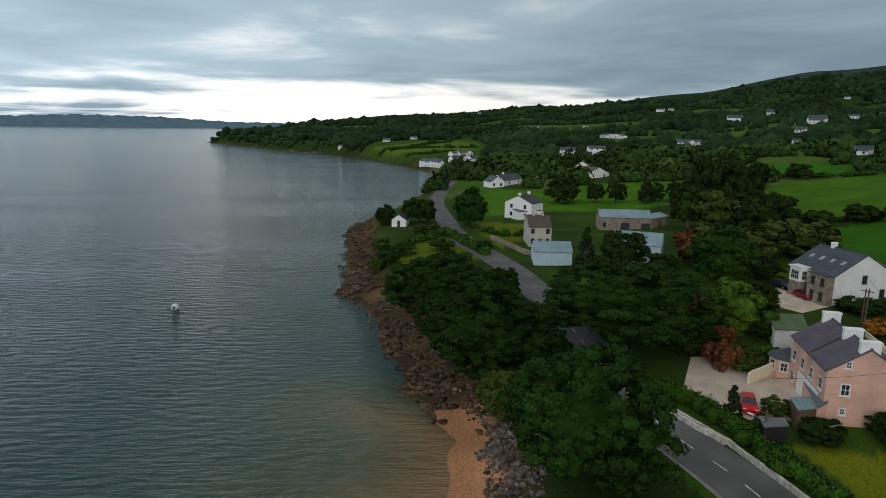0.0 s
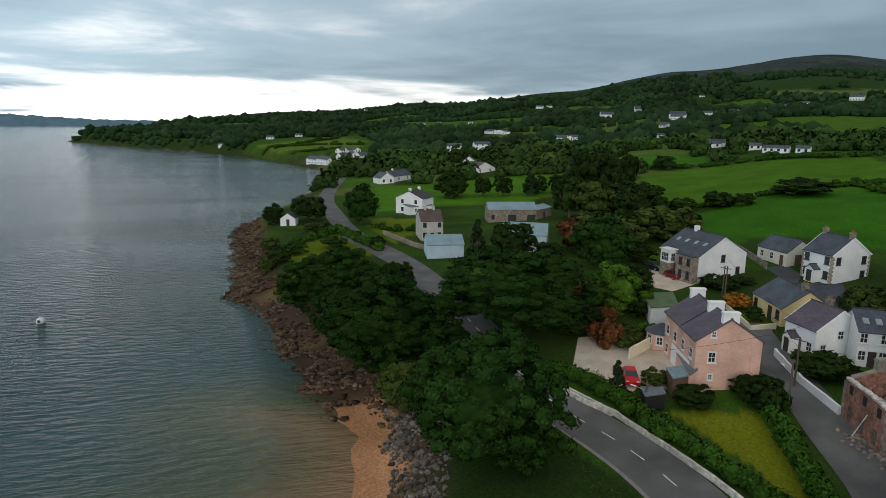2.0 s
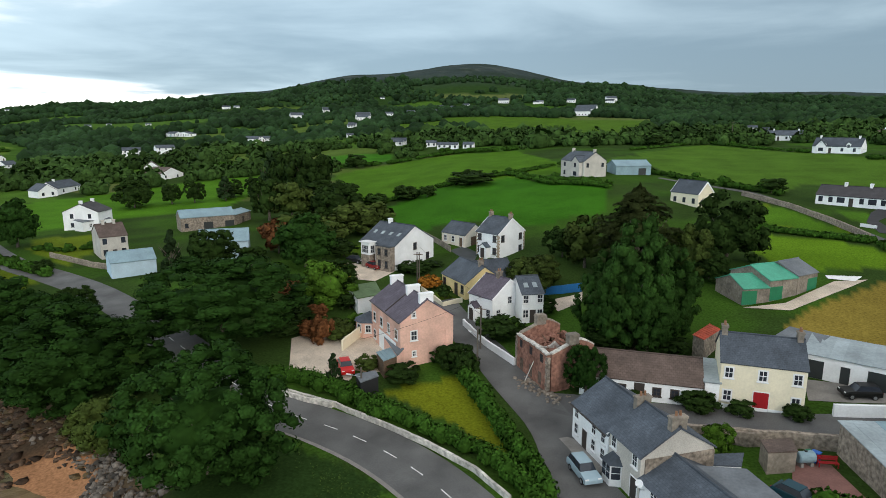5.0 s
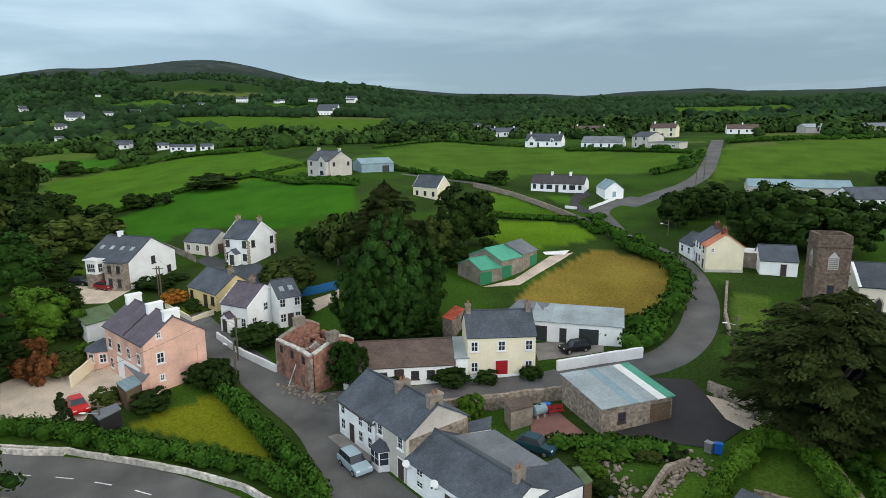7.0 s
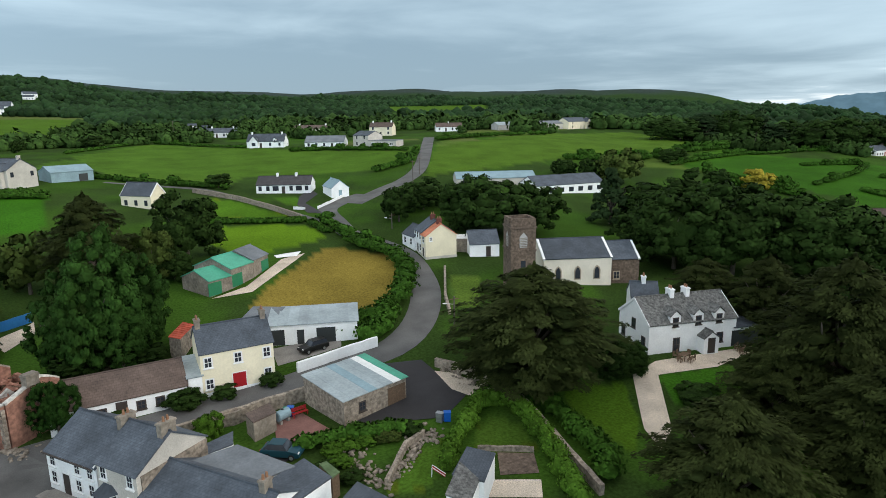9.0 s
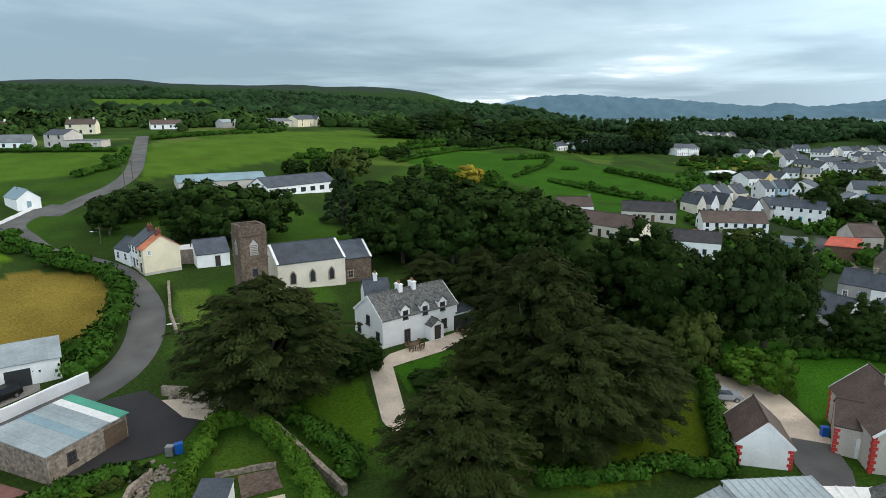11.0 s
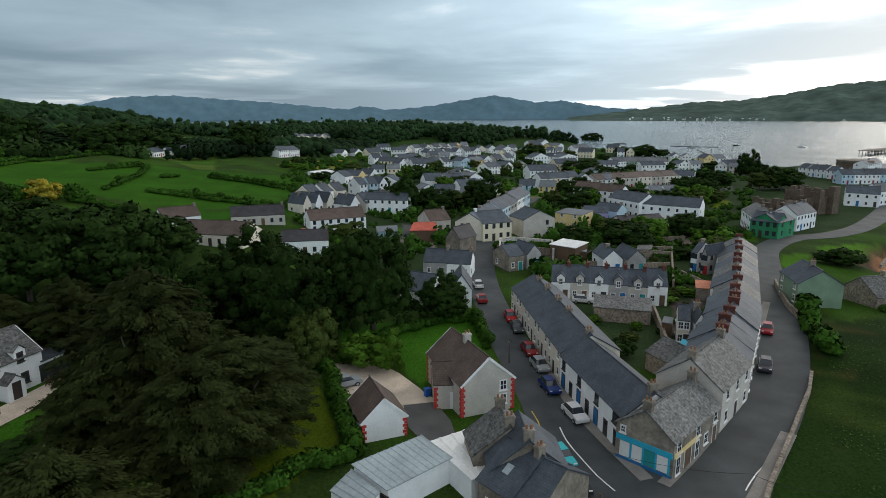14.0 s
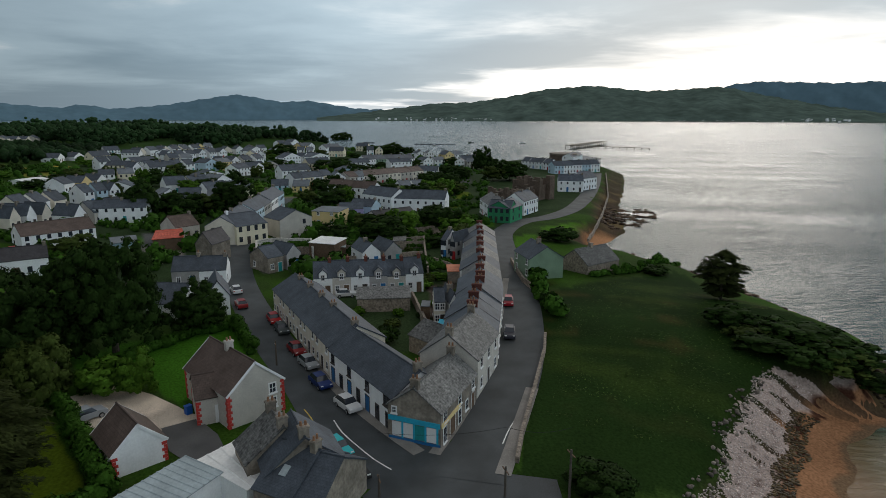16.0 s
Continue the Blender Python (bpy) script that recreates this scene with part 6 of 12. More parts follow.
def wood_clumps():
    """Woods, hedgerows and scrub over the hills."""
    global RNG
    RNG = np.random.default_rng(77)
    n = 80000
    b = np.radians(RNG.uniform(-84, 60, n))
    d = np.exp(RNG.uniform(np.log(230), np.log(2400), n))
    x, y = d * np.sin(b), d * np.cos(b)
    kind, edge = parcels(x, y)
    border = edge < 2.5 + 0.004 * d
    lone = swell(x, y, 22, 8) + 0.7 * swell(x, y, 9, 3)
    keep = np.where(kind == 0, (lone > -0.75) | border, np.where(kind == 1, (lone > 0.42) | border, border & (lone > -0.5)))
    keep &= ~((d < 420) & (kind != 0) & (lone < 0.1))
    keep &= coast_gap(x, y) > 8
    z = height(x, y)
    keep &= z + 15 * swell(x, y, 90, 2) < 165
    for ring, _c in FIELDS:
        keep &= ~inside(ring, x, y)
    bearing = np.degrees(b)
    keep &= ~((bearing < -30) & (d < 300))
    keep &= ~((bearing > -30) & (d < 330))
    for o in scene.objects:
        if o.name.startswith("house") and o.parent is None and math.hypot(o.location.x, o.location.y) > 220:
            u = math.hypot(o.location.x, o.location.y)
            cut = ((x - o.location.x) ** 2 + (y - o.location.y) ** 2 < (0.008 * u + 8) ** 2)
            along_view = (x * o.location.x + y * o.location.y) / u
            off = np.abs(x * o.location.y - y * o.location.x) / u
            keep &= ~(cut | ((off < 0.007 * u + 3) & (along_view > u - 0.07 * u - 25) & (along_view < u)))
    x, y, z, d = x[keep], y[keep], z[keep], d[keep]
    r = (2.0 + 0.0019 * d) * RNG.uniform(0.5, 1.5, len(x)) * np.where(RNG.random(len(x)) < 0.1, 1.5, 1.0)
    near = d < 520
    thin = near & (RNG.random(len(x)) < 0.25)
    canopy("scrub", "mixed green scrub, bushes and hedgerows between the near fields", *(a[near & ~thin] for a in (x, y, z, r, d)), 480, "scrub")
    return canopy("woodland", "woods, hedgerows and scrub in mixed greens over the hills", *(a[~near] for a in (x, y, z, r, d)), 480)


def ridge_wood():
    """Tall wood on the low ridge behind the town."""
    global RNG
    RNG = np.random.default_rng(78)
    n = 12000
    b = RNG.uniform(52, 103, n)
    d = RNG.uniform(600, 1250, n)
    keep = d > 640 + 60 * np.sin(b * 0.7) + 110 * smooth(88, 99, b) + 160 * smooth(66, 58, b)
    keep &= d < 1200 - 250 * smooth(92, 103, b)
    keep &= ~((b > 60) & (b < 70) & (d > 900) & (np.sin(b * 9) > -0.2))
    b, d = b[keep], d[keep]
    x, y = d * np.sin(np.radians(b)), d * np.cos(np.radians(b))
    ok = coast_gap(x, y) > 6
    x, y, d = x[ok], y[ok], d[ok]
    r = RNG.uniform(1.4, 4.2, len(x))
    tall = 9 + 5.5 * swell(x, y, 30, 1)
    z = height(x, y) + tall * RNG.uniform(0.25, 1.0, len(x)) - r * 0.5
    return canopy("ridge_wood", "tall dark green wood on the ridge behind the town", x, y, z, r, d, 700)


def town_wood():
    """Garden trees and copses at the inland edge of the town."""
    global RNG
    RNG = np.random.default_rng(85)
    n = 5200
    d, b = RNG.uniform(330, 640, n), RNG.uniform(57, 80, n)
    x, y = d * np.sin(np.radians(b)), d * np.cos(np.radians(b))
    keep = inside([(407.2, 225.1), (480.5, 189.0), (586.2, 118.4), (448.4, 90.3), (403.6, 115.4), (368.0, 140.1), (336.9, 154.2), (294.2, 162.6)], x, y) & (swell(x, y, 16, 3) + 0.5 * swell(x, y, 6, 5) > -0.45)
    for ring, _c in FIELDS:
        keep &= ~inside(ring, x, y)
    for o in scene.objects:
        if o.parent is None and o.name.startswith("house") and o.location.x > 250:
            keep &= (x - o.location.x) ** 2 + (y - o.location.y) ** 2 > 100
    x, y, d = x[keep], y[keep], d[keep]
    r = RNG.uniform(1.2, 3.4, len(x))
    return canopy("town_wood", "dark green garden trees and copses beside the town", x, y, height(x, y) + RNG.uniform(0, 4, len(x)), r, d, 420)


def town_shrubs():
    """Garden shrubs and hedges between the houses of the town, too many to count."""
    global RNG
    RNG = np.random.default_rng(84)
    n = 9000
    d, b = np.exp(RNG.uniform(np.log(125), np.log(620), n)), np.radians(RNG.uniform(66, 112, n))
    x, y = d * np.sin(b), d * np.cos(b)
    town = [(177, 58), (258, 95), (507, 120), (605, -17), (560, -150), (399, -225), (219, -125), (170, -67), (120, -52), (112, -14), (142, -9), (150, 8), (138, 25)]
    keep = inside(town, x, y) & (coast_gap(x, y) > 14) & (swell(x, y, 9, 4) + 0.6 * swell(x, y, 3, 2) > -0.05)
    for line_, half in ((MAIN_STREET, 6), (SHORE_ROAD, 8), ([(186.8, -0.2), (226.8, -8.1), (259.1, -16.0)], 5)):
        keep &= away(np.array(line_, float), x, y) > half
    for o in scene.objects:
        if o.parent is None and o.name.startswith(("house", "terrace", "outbuilding")) and o.location.x > 100:
            q = o.matrix_basis.inverted()
            u, v = q[0][0] * x + q[0][1] * y + q[0][3], q[1][0] * x + q[1][1] * y + q[1][3]
            keep &= ~((np.abs(u) < 8) & (v > -2.5) & (v < 10.5))
    x, y, d = x[keep], y[keep], d[keep]
    r = RNG.uniform(0.5, 1.5, len(x)) * np.where(RNG.random(len(x)) < 0.12, 1.9, 1.0)
    return canopy("town_shrubs", "green shrubs and hedges in the gardens of the town", x, y, height(x, y), r, d, 330, "hedge")


def shore_rocks():
    """Boulders and weed-covered ledges along the tide line, too many to count."""
    global RNG
    RNG = np.random.default_rng(79)
    for name, mat, label, n, lo, hi, r0, r1, sq, zone in (
            ("shore_boulders", "pale_rock", "grey boulders banked at the top of the beach", 4200, 4.2, 10.0, 0.12, 0.40, 0.8, "sand"),
            ("shore_ledges", "rock", "dark weed-covered rock ledges along the tide line", 9000, -1.0, 9.0, 0.12, 0.62, 0.42, "rock"),
            ("seaweed", "weed", "brown seaweed strewn over rock and sand", 6000, -3.0, 7.5, 0.15, 0.7, 0.2, "all")):
        line = COAST[17:25] if zone == "sand" else COAST[8:38]
        k = RNG.integers(0, len(line) - 1, n * 10)
        s = RNG.uniform(0, 1, n * 10)
        a, c = line[k], line[k + 1]
        p = a + (c - a) * s[:, None]
        near = np.hypot(p[:, 0], p[:, 1])
        pick = RNG.uniform(0, 1, n * 10) < np.clip(90 / near, 0.1, 1) * np.clip(np.linalg.norm(c - a, axis=1) / 30, 0, 1)
        p = p[pick]
        p = p + RNG.uniform(-14, 14, p.shape)
        g = coast_gap(p[:, 0], p[:, 1])
        p, g = p[(g > lo) & (g < hi)], g[(g > lo) & (g < hi)]
        top = 9.5 * np.exp(-(((p[:, 0] - 74) / 30) ** 2 + ((p[:, 1] + 88) / 14) ** 2))
        p, g = p[g < 12 - top], g[g < 12 - top]
        beach = (np.hypot(p[:, 0] + 43, p[:, 1] - 24) < 24.5) | (np.hypot((p[:, 0] - 49) / 20, (p[:, 1] + 61) / 22) < 1)
        clump = swell(p[:, 0], p[:, 1], 3.2, 6) + 0.5 * swell(p[:, 0], p[:, 1], 1.1, 2)
        if zone == "sand":
            ok = (beach & (p[:, 1] > 0)) | (RNG.uniform(0, 1, len(p)) < np.where(beach, 0.0, 0.10))
        elif zone == "rock":
            ok = ~beach & (clump > -0.25)
        else:
            ok = np.where(beach, (clump > 0.62) & (p[:, 0] < 0), clump > 0.1)
        p = p[ok][:n]
        r = RNG.uniform(r0, r1, len(p)) * RNG.uniform(0.6, 1.3, len(p))
        z = height(p[:, 0], p[:, 1])
        v, f = blobs(np.stack([p[:, 0], p[:, 1], z + r * 0.1], 1), r, 0.55, sq)
        tagged(new(name, quads_mesh(name, v, f, M[mat])), label, "rocks" if mat != "weed" else "seaweed", kind="stuff")


def skerry():
    """Low weed-dark rocks off the harbour bend, bare at low water."""
    global RNG
    RNG = np.random.default_rng(86)
    p = np.stack([RNG.uniform(180, 226, 2600), RNG.uniform(-164, -110, 2600)], 1)
    ok = inside([(224, -140), (219, -160), (208, -156), (196, -146), (176, -119), (182, -112), (200, -128)], p[:, 0], p[:, 1])
    ok &= swell(p[:, 0], p[:, 1], 6, 6) + 0.5 * swell(p[:, 0], p[:, 1], 2.2, 2) > -0.05
    p = p[ok]
    r = RNG.uniform(0.4, 1.5, len(p))
    z = np.maximum(height(p[:, 0], p[:, 1]), -0.25)
    v, f = blobs(np.c_[p, z], r, 0.55, 0.45)
    return tagged(new("skerry_rocks", quads_mesh("skerry_rocks", v, f, M["rock"])), "low brown weed-covered rocks in the shallows", "rocks", kind="stuff")


def annex(corners, label, wall="white", roof="felt", name="outbuilding", front=""):
    """A low building under a plain sloping roof; corners: x, y and height of the roof over the ground."""
    cx, cy = sum(c[0] for c in corners) / 4, sum(c[1] for c in corners) / 4
    z = at(cx, cy)
    t = thing(name, pose(cx, cy, z), label, "building")
    pts = [(a - cx, b_ - cy, u) for a, b_, u in corners]
    inset = [(a * 0.97, b_ * 0.97, u) for a, b_, u in pts]
    part("wall", Solid().add([(a, b_, -1.5) for a, b_, u in inset] + [(a, b_, u - 0.02) for a, b_, u in inset], [(3, 2, 1, 0), (4, 5, 6, 7)] + [(i, (i + 1) % 4, (i + 1) % 4 + 4, i + 4) for i in range(4)]), wall, t)
    top = Solid().slab([(a * 1.02, b_ * 1.02, u + 0.12) for a, b_, u in pts], 0.14)
    if roof.startswith("tin"):
        p0, p1, p2, p3 = (Vector((a * 1.02, b_ * 1.02, u + 0.1)) for a, b_, u in pts)
        n = max(3, round((p1 - p0).length / 0.7))
        steps = [(i + k) / n for i in range(n) for k in (0, 0.78, 0.86, 0.94)] + [1.0]
        ups = [0, 0, 0.07, 0.07] * n + [0]
        k = len(steps)
        v = [p0.lerp(p1, q) + Vector((0, 0, h_)) for q, h_ in zip(steps, ups)] + [p3.lerp(p2, q) + Vector((0, 0, h_)) for q, h_ in zip(steps, ups)]
        v += [p - Vector((0, 0, 0.1)) for p in (p0, p1, p2, p3)]
        top = Solid().add(v, [(i, i + 1, k + i + 1, k + i) for i in range(k - 1)] + [tuple(reversed(range(k))) + (2 * k, 2 * k + 1), tuple(range(k, 2 * k)) + (2 * k + 2, 2 * k + 3), (0, k, 2 * k + 3, 2 * k), (2 * k - 1, k - 1, 2 * k + 1, 2 * k + 2), (2 * k, 2 * k + 3, 2 * k + 2, 2 * k + 1)])
    part("roof", roof_uv(top.mesh("roof", M[roof])), roof, t)
    near = sorted(range(4), key=lambda i: math.hypot((corners[i][0] + corners[(i + 1) % 4][0]) / 2, (corners[i][1] + corners[(i + 1) % 4][1]) / 2))[0]
    a, b_ = Vector(inset[near]), Vector(inset[(near + 1) % 4])
    turn = math.degrees(math.atan2(b_.y - a.y, b_.x - a.x))
    for i, c in enumerate(front):
        p = a.lerp(b_, (i + 0.5) / len(front))
        opening(t, "door" if c == "D" else "window", pose(p.x, p.y, 0.05 if c == "D" else 0.8, 0, 0, turn), 0.95, 2.0 if c == "D" else 1.1, "dark_frame", "dark_frame")
    return t


def ruin(ax, ay, bx, by, deep, high, label):
    """A roofless house: broken walls with pale copings, leaning timbers and the fallen roof inside; its front runs from a to b."""
    rng = random.Random(4)
    turn = math.degrees(math.atan2(by - ay, bx - ax))
    ln = math.hypot(bx - ax, by - ay)
    t = thing("ruined_house", pose((ax + bx) / 2, (ay + by) / 2, at((ax + bx) / 2, (ay + by) / 2), 0, 0, turn), label, "ruin")

    def broken(x0, y0, x1, y1, tops, th=0.5, foot=None):
        n = len(tops) - 1
        d = Vector((x1 - x0, y1 - y0, 0)).normalized()
        nrm = Vector((-d.y, d.x, 0)) * th / 2
        v = []
        for i, tp in enumerate(tops):
            p = Vector((x0, y0, 0)).lerp(Vector((x1, y1, 0)), i / n)
            low = -1.2 if foot is None else tp - foot
            for q, z_ in ((p - nrm, low), (p - nrm, tp), (p + nrm, tp), (p + nrm, low)):
                v.append((q.x, q.y, z_))
        f = [(i * 4 + j, (i + 1) * 4 + j, (i + 1) * 4 + j + 1, i * 4 + j + 1) for i in range(n) for j in range(3)] + [(i * 4 + 3, (i + 1) * 4 + 3, (i + 1) * 4, i * 4) for i in range(n)] + [(0, 1, 2, 3), (n * 4 + 3, n * 4 + 2, n * 4 + 1, n * 4)]
        return Solid().add(v, f)

    jag = lambda lo, hi, n: [rng.uniform(lo, hi) for _ in range(n)]
    h, e = high, ln / 2
    slope = [h, h + 0.35, h + 0.75, h + 1.15, h + 1.5, h + 1.15, h + 0.6]
    walls = (((-e, 0, e, 0), jag(h - 0.12, h + 0.05, 14)), ((-e, deep, e, deep), jag(h - 1.0, h - 0.1, 14)),
             ((e, 0.25, e, deep - 0.25), slope), ((-e, 0.25, -e, deep - 0.25), slope))
    for (x0, y0, x1, y1), tops in walls:
        part("wall", broken(x0, y0, x1, y1, tops), "red_rubble", t)
    for k in (0, 2, 3):
        (x0, y0, x1, y1), tops = walls[k]
        part("coping", broken(x0, y0, x1, y1, [v + rng.uniform(0.06, 0.16) for v in (tops if k == 0 else tops[:5])] if k == 0 else [v + 0.12 for v in tops], 0.56, 0.2), "lime_wall" if k != 3 else "old_render", t)
    for x_ in (-e, e):
        part("chimney", Solid().box(x_ - 0.45, x_ + 0.45, deep / 2 - 0.65, deep / 2 + 0.65, h + 0.9, h + 2.2).box(x_ - 0.52, x_ + 0.52, deep / 2 - 0.72, deep / 2 + 0.72, h + 1.9, h + 2.05), "old_render", t)
    part("cross_wall", broken(-0.2, 0.3, 0.5, deep - 0.4, jag(h - 0.9, h + 0.1, 9), 0.4), "lime_wall", t)
    for i in range(22):
        a = (rng.uniform(-e + 0.5, e - 0.5), rng.uniform(0.6, deep - 0.6), rng.uniform(h - 1.0, h + 0.1))
        q = (a[0] + rng.uniform(-1.7, 1.7), a[1] + rng.uniform(-1.6, 1.6), a[2] + rng.uniform(-0.6, 0.6))
        part("fallen_rafter", Solid().tube(a, q, 0.08, 0.06, 5), "wood" if i % 4 else "red_rubble", t)
    centres = np.array([(rng.uniform(-e + 0.5, e - 0.5), rng.uniform(0.5, deep - 0.5), 0) for _ in range(170)])
    centres[:, 2] = h - 1.3 + 0.7 * np.abs(centres[:, 0]) / e + RNG.uniform(-0.35, 0.25, len(centres))
    part("rubble", mesh_of("rubble", *blobs(centres, np.array([rng.uniform(0.22, 0.6) for _ in range(170)]), 0.5, 0.7), M["red_rubble"]), "red_rubble", t)
    # solid black boxes on the wall stand for the shade inside empty windows
    for i in range(3):
        part("window_hole", Solid().box(-0.36, 0.36, -0.29, 0.0, 0, 1.0), "black_tin_and_shade", t, at_pose=pose(-e + ln * (i + 0.5) / 3, 0.02, h - 1.45))
    for i in (0.2, 0.5, 0.8):
        part("doorway", Solid().box(-0.42, 0.42, -0.28, 0.0, 0, 1.5), "brown_stone", t, at_pose=pose(-e + ln * i, 0.02, 0.3))
    part("prop", Solid().tube((0.6, -1.3, 0), (0.9, -0.3, 2.6), 0.07, 0.06, 5), "lime_wall", t)
    for qx in (-e, e):
        for k in range(9):
            w = 0.34 if k % 2 else 0.24
            part("quoin", Solid().box(qx - w if qx > 0 else qx - 0.27, qx + 0.27 if qx > 0 else qx + w, -0.28, 0.1, 0.1 + k * 0.46, 0.5 + k * 0.46), "stone", t)
    return t


def satellite_dish(on, u):
    """A dish on a bracket at the eaves of a house front."""
    m = on.matrix_basis @ pose(u, 0, 2.1)
    t = thing("satellite_dish", m, "pale grey satellite dish on a bracket at the eaves", "satellite dish", "satellite dishes")
    part("bracket", Solid().tube((0, 0.05, 0), (0, -0.45, 0.1), 0.03, 0.03, 6).tube((0, -0.45, 0.05), (0, -0.45, 0.75), 0.03, 0.03, 6), "steel", t)
    part("dish", Solid().tube((0, -0.50, 0.7), (0.10, -0.62, 0.76), 0.08, 0.34, 14), "plastic_white", t)
    part("feed_arm", Solid().tube((0, -0.50, 0.42), (0.25, -1.0, 0.6), 0.02, 0.02, 5).box(0.19, 0.31, -1.08, -0.96, 0.56, 0.68), "plastic_dark", t)
    return t


def sunroom(x, y, radius, high, label):
    """An eight-sided glazed garden room with a conical slate roof."""
    t = thing("sunroom", pose(x, y, at(x, y)), label, "garden room")
    part("wall", Solid().tube((0, 0, -1), (0, 0, high), radius, radius, 8), "pink", t)
    part("roof", roof_uv(Solid().tube((0, 0, high), (0, 0, high + 1.2), radius + 0.3, 0.05, 8).mesh("roof", M["slate"])), "slate", t)
    for i in range(8):
        a = radians(22.5 + 45 * i)
        opening(t, "window", pose(math.cos(a) * radius * 0.93, math.sin(a) * radius * 0.93, 0.8, 0, 0, math.degrees(a) + 90), 0.9, 1.2, "frame")
    return t


def buoy(x, y):
    t = thing("buoy", pose(x, y, 0), "white mooring buoy floating on the sea", "buoy")
    bm = bmesh.new()
    bmesh.ops.create_uvsphere(bm, u_segments=20, v_segments=12, radius=0.75)
    me = bpy.data.meshes.new("float")
    bm.to_mesh(me)
    bm.free()
    me.materials.append(M["plastic_white"])
    part("float", me, "plastic_white", t, at_pose=pose(0, 0, 0.3))
    part("top_ring", Solid().tube((0, 0, 0.95), (0, 0, 1.25), 0.12, 0.1, 8), "steel", t)
    part("panel", Solid().box(-0.22, 0.22, -0.82, -0.6, 0.2, 0.7), "plastic_dark", t, at_pose=pose(0, 0, 0, 0, 0, 60))


def bin_box(x, y, mat, label):
    t = thing("bin", pose(x, y, at(x, y) + 0.08, 0, 0, (x * 37) % 90), label, "bin")
    part("body", Solid().box(-0.28, 0.28, -0.35, 0.35, 0, 1.0), mat, t)
    part("lid", Solid().box(-0.31, 0.31, -0.4, 0.38, 1.0, 1.07), mat, t)


def picnic_set(x, y, turn):
    t = thing("garden_table", pose(x, y, at(x, y) + 0.05, 0, 0, turn), "brown wooden garden table with chairs round it", "table")
    part("tabletop", Solid().box(-0.8, 0.8, -0.5, 0.5, 0.7, 0.75), "wood", t)
    for a, b_ in ((-0.7, -0.4), (0.7, -0.4), (0.7, 0.4), (-0.7, 0.4)):
        part("leg", Solid().box(a - 0.05, a + 0.05, b_ - 0.05, b_ + 0.05, 0, 0.7), "wood", t)
    for a, b_, r_ in ((-0.5, -0.95, 0), (0.5, -0.95, 0), (-0.5, 0.95, 180), (0.5, 0.95, 180), (-1.25, 0, -90), (1.25, 0, 90)):
        c_ = thing("garden_chair", pose(x, y, at(x, y) + 0.05, 0, 0, turn) @ pose(a, b_, 0, 0, 0, r_), "brown wooden garden chair at a table", "chair", "garden chairs")
        part("seat", Solid().box(-0.25, 0.25, -0.25, 0.25, 0.42, 0.46), "wood", c_)
        part("backrest", Solid().box(-0.25, 0.25, -0.27, -0.22, 0.46, 0.95), "wood", c_)
        for u, w_ in ((-0.22, -0.22), (0.22, -0.22), (0.22, 0.22), (-0.22, 0.22)):
            part("leg", Solid().box(u - 0.03, u + 0.03, w_ - 0.03, w_ + 0.03, 0, 0.42), "wood", c_)


def fort(x, y, wide, high):
    t = thing("fort", pose(x, y, at(x, y)), "low grey stone harbour fort", "fort")
    part("wall", Solid().tube((0, 0, -2), (0, 0, high), wide / 2 * 1.05, wide / 2, 16), "brown_stone", t)
    part("parapet", Solid().tube((0, 0, high), (0, 0, high + 1.0), wide / 2 + 0.3, wide / 2 + 0.3, 16), "stone", t)


def pier(ax, ay, bx, by, wide, high, label):
    ln = math.hypot(bx - ax, by - ay)
    t = thing("pier", pose(ax, ay, 0, 0, 0, math.degrees(math.atan2(by - ay, bx - ax))), label, "pier")
    part("deck", Solid().box(0, ln, -wide / 2, wide / 2, high - 0.6, high), "old_render", t)
    n = int(ln / 8)
    for i in range(n + 1):
        for s_ in (-1, 1):
            part("pile", Solid().tube((ln * i / n, s_ * wide * 0.42, -4), (ln * i / n, s_ * wide * 0.42, high - 0.5), 0.35, 0.35, 6), "pole", t)
    return t


def boat(x, y, turn, long):
    t = thing("boat", pose(x, y, 0, 0, 0, turn), "small white sailing boat at its mooring", "boat", "moored boats")
    L_ = long / 2
    part("hull", Solid().add([(-L_, -0.8, 0.9), (L_ * 0.4, -1.1, 0.9), (L_, 0, 1.1), (L_ * 0.4, 1.1, 0.9), (-L_, 0.8, 0.9), (-L_, -0.4, -0.3), (L_ * 0.4, -0.5, -0.3), (L_ * 0.8, 0, -0.3), (L_ * 0.4, 0.5, -0.3), (-L_, 0.4, -0.3)], [(0, 1, 2, 3, 4), (9, 8, 7, 6, 5)] + [(i, i + 5, (i + 1) % 5 + 5, (i + 1) % 5) for i in range(5)]), "plastic_white", t)
    part("cabin", Solid().box(-L_ * 0.3, L_ * 0.3, -0.6, 0.6, 0.9, 1.5), "plastic_white", t)
    part("mast", Solid().tube((0.2, 0, 0.9), (0.2, 0, long * 1.1), 0.09, 0.06, 6), "steel", t)


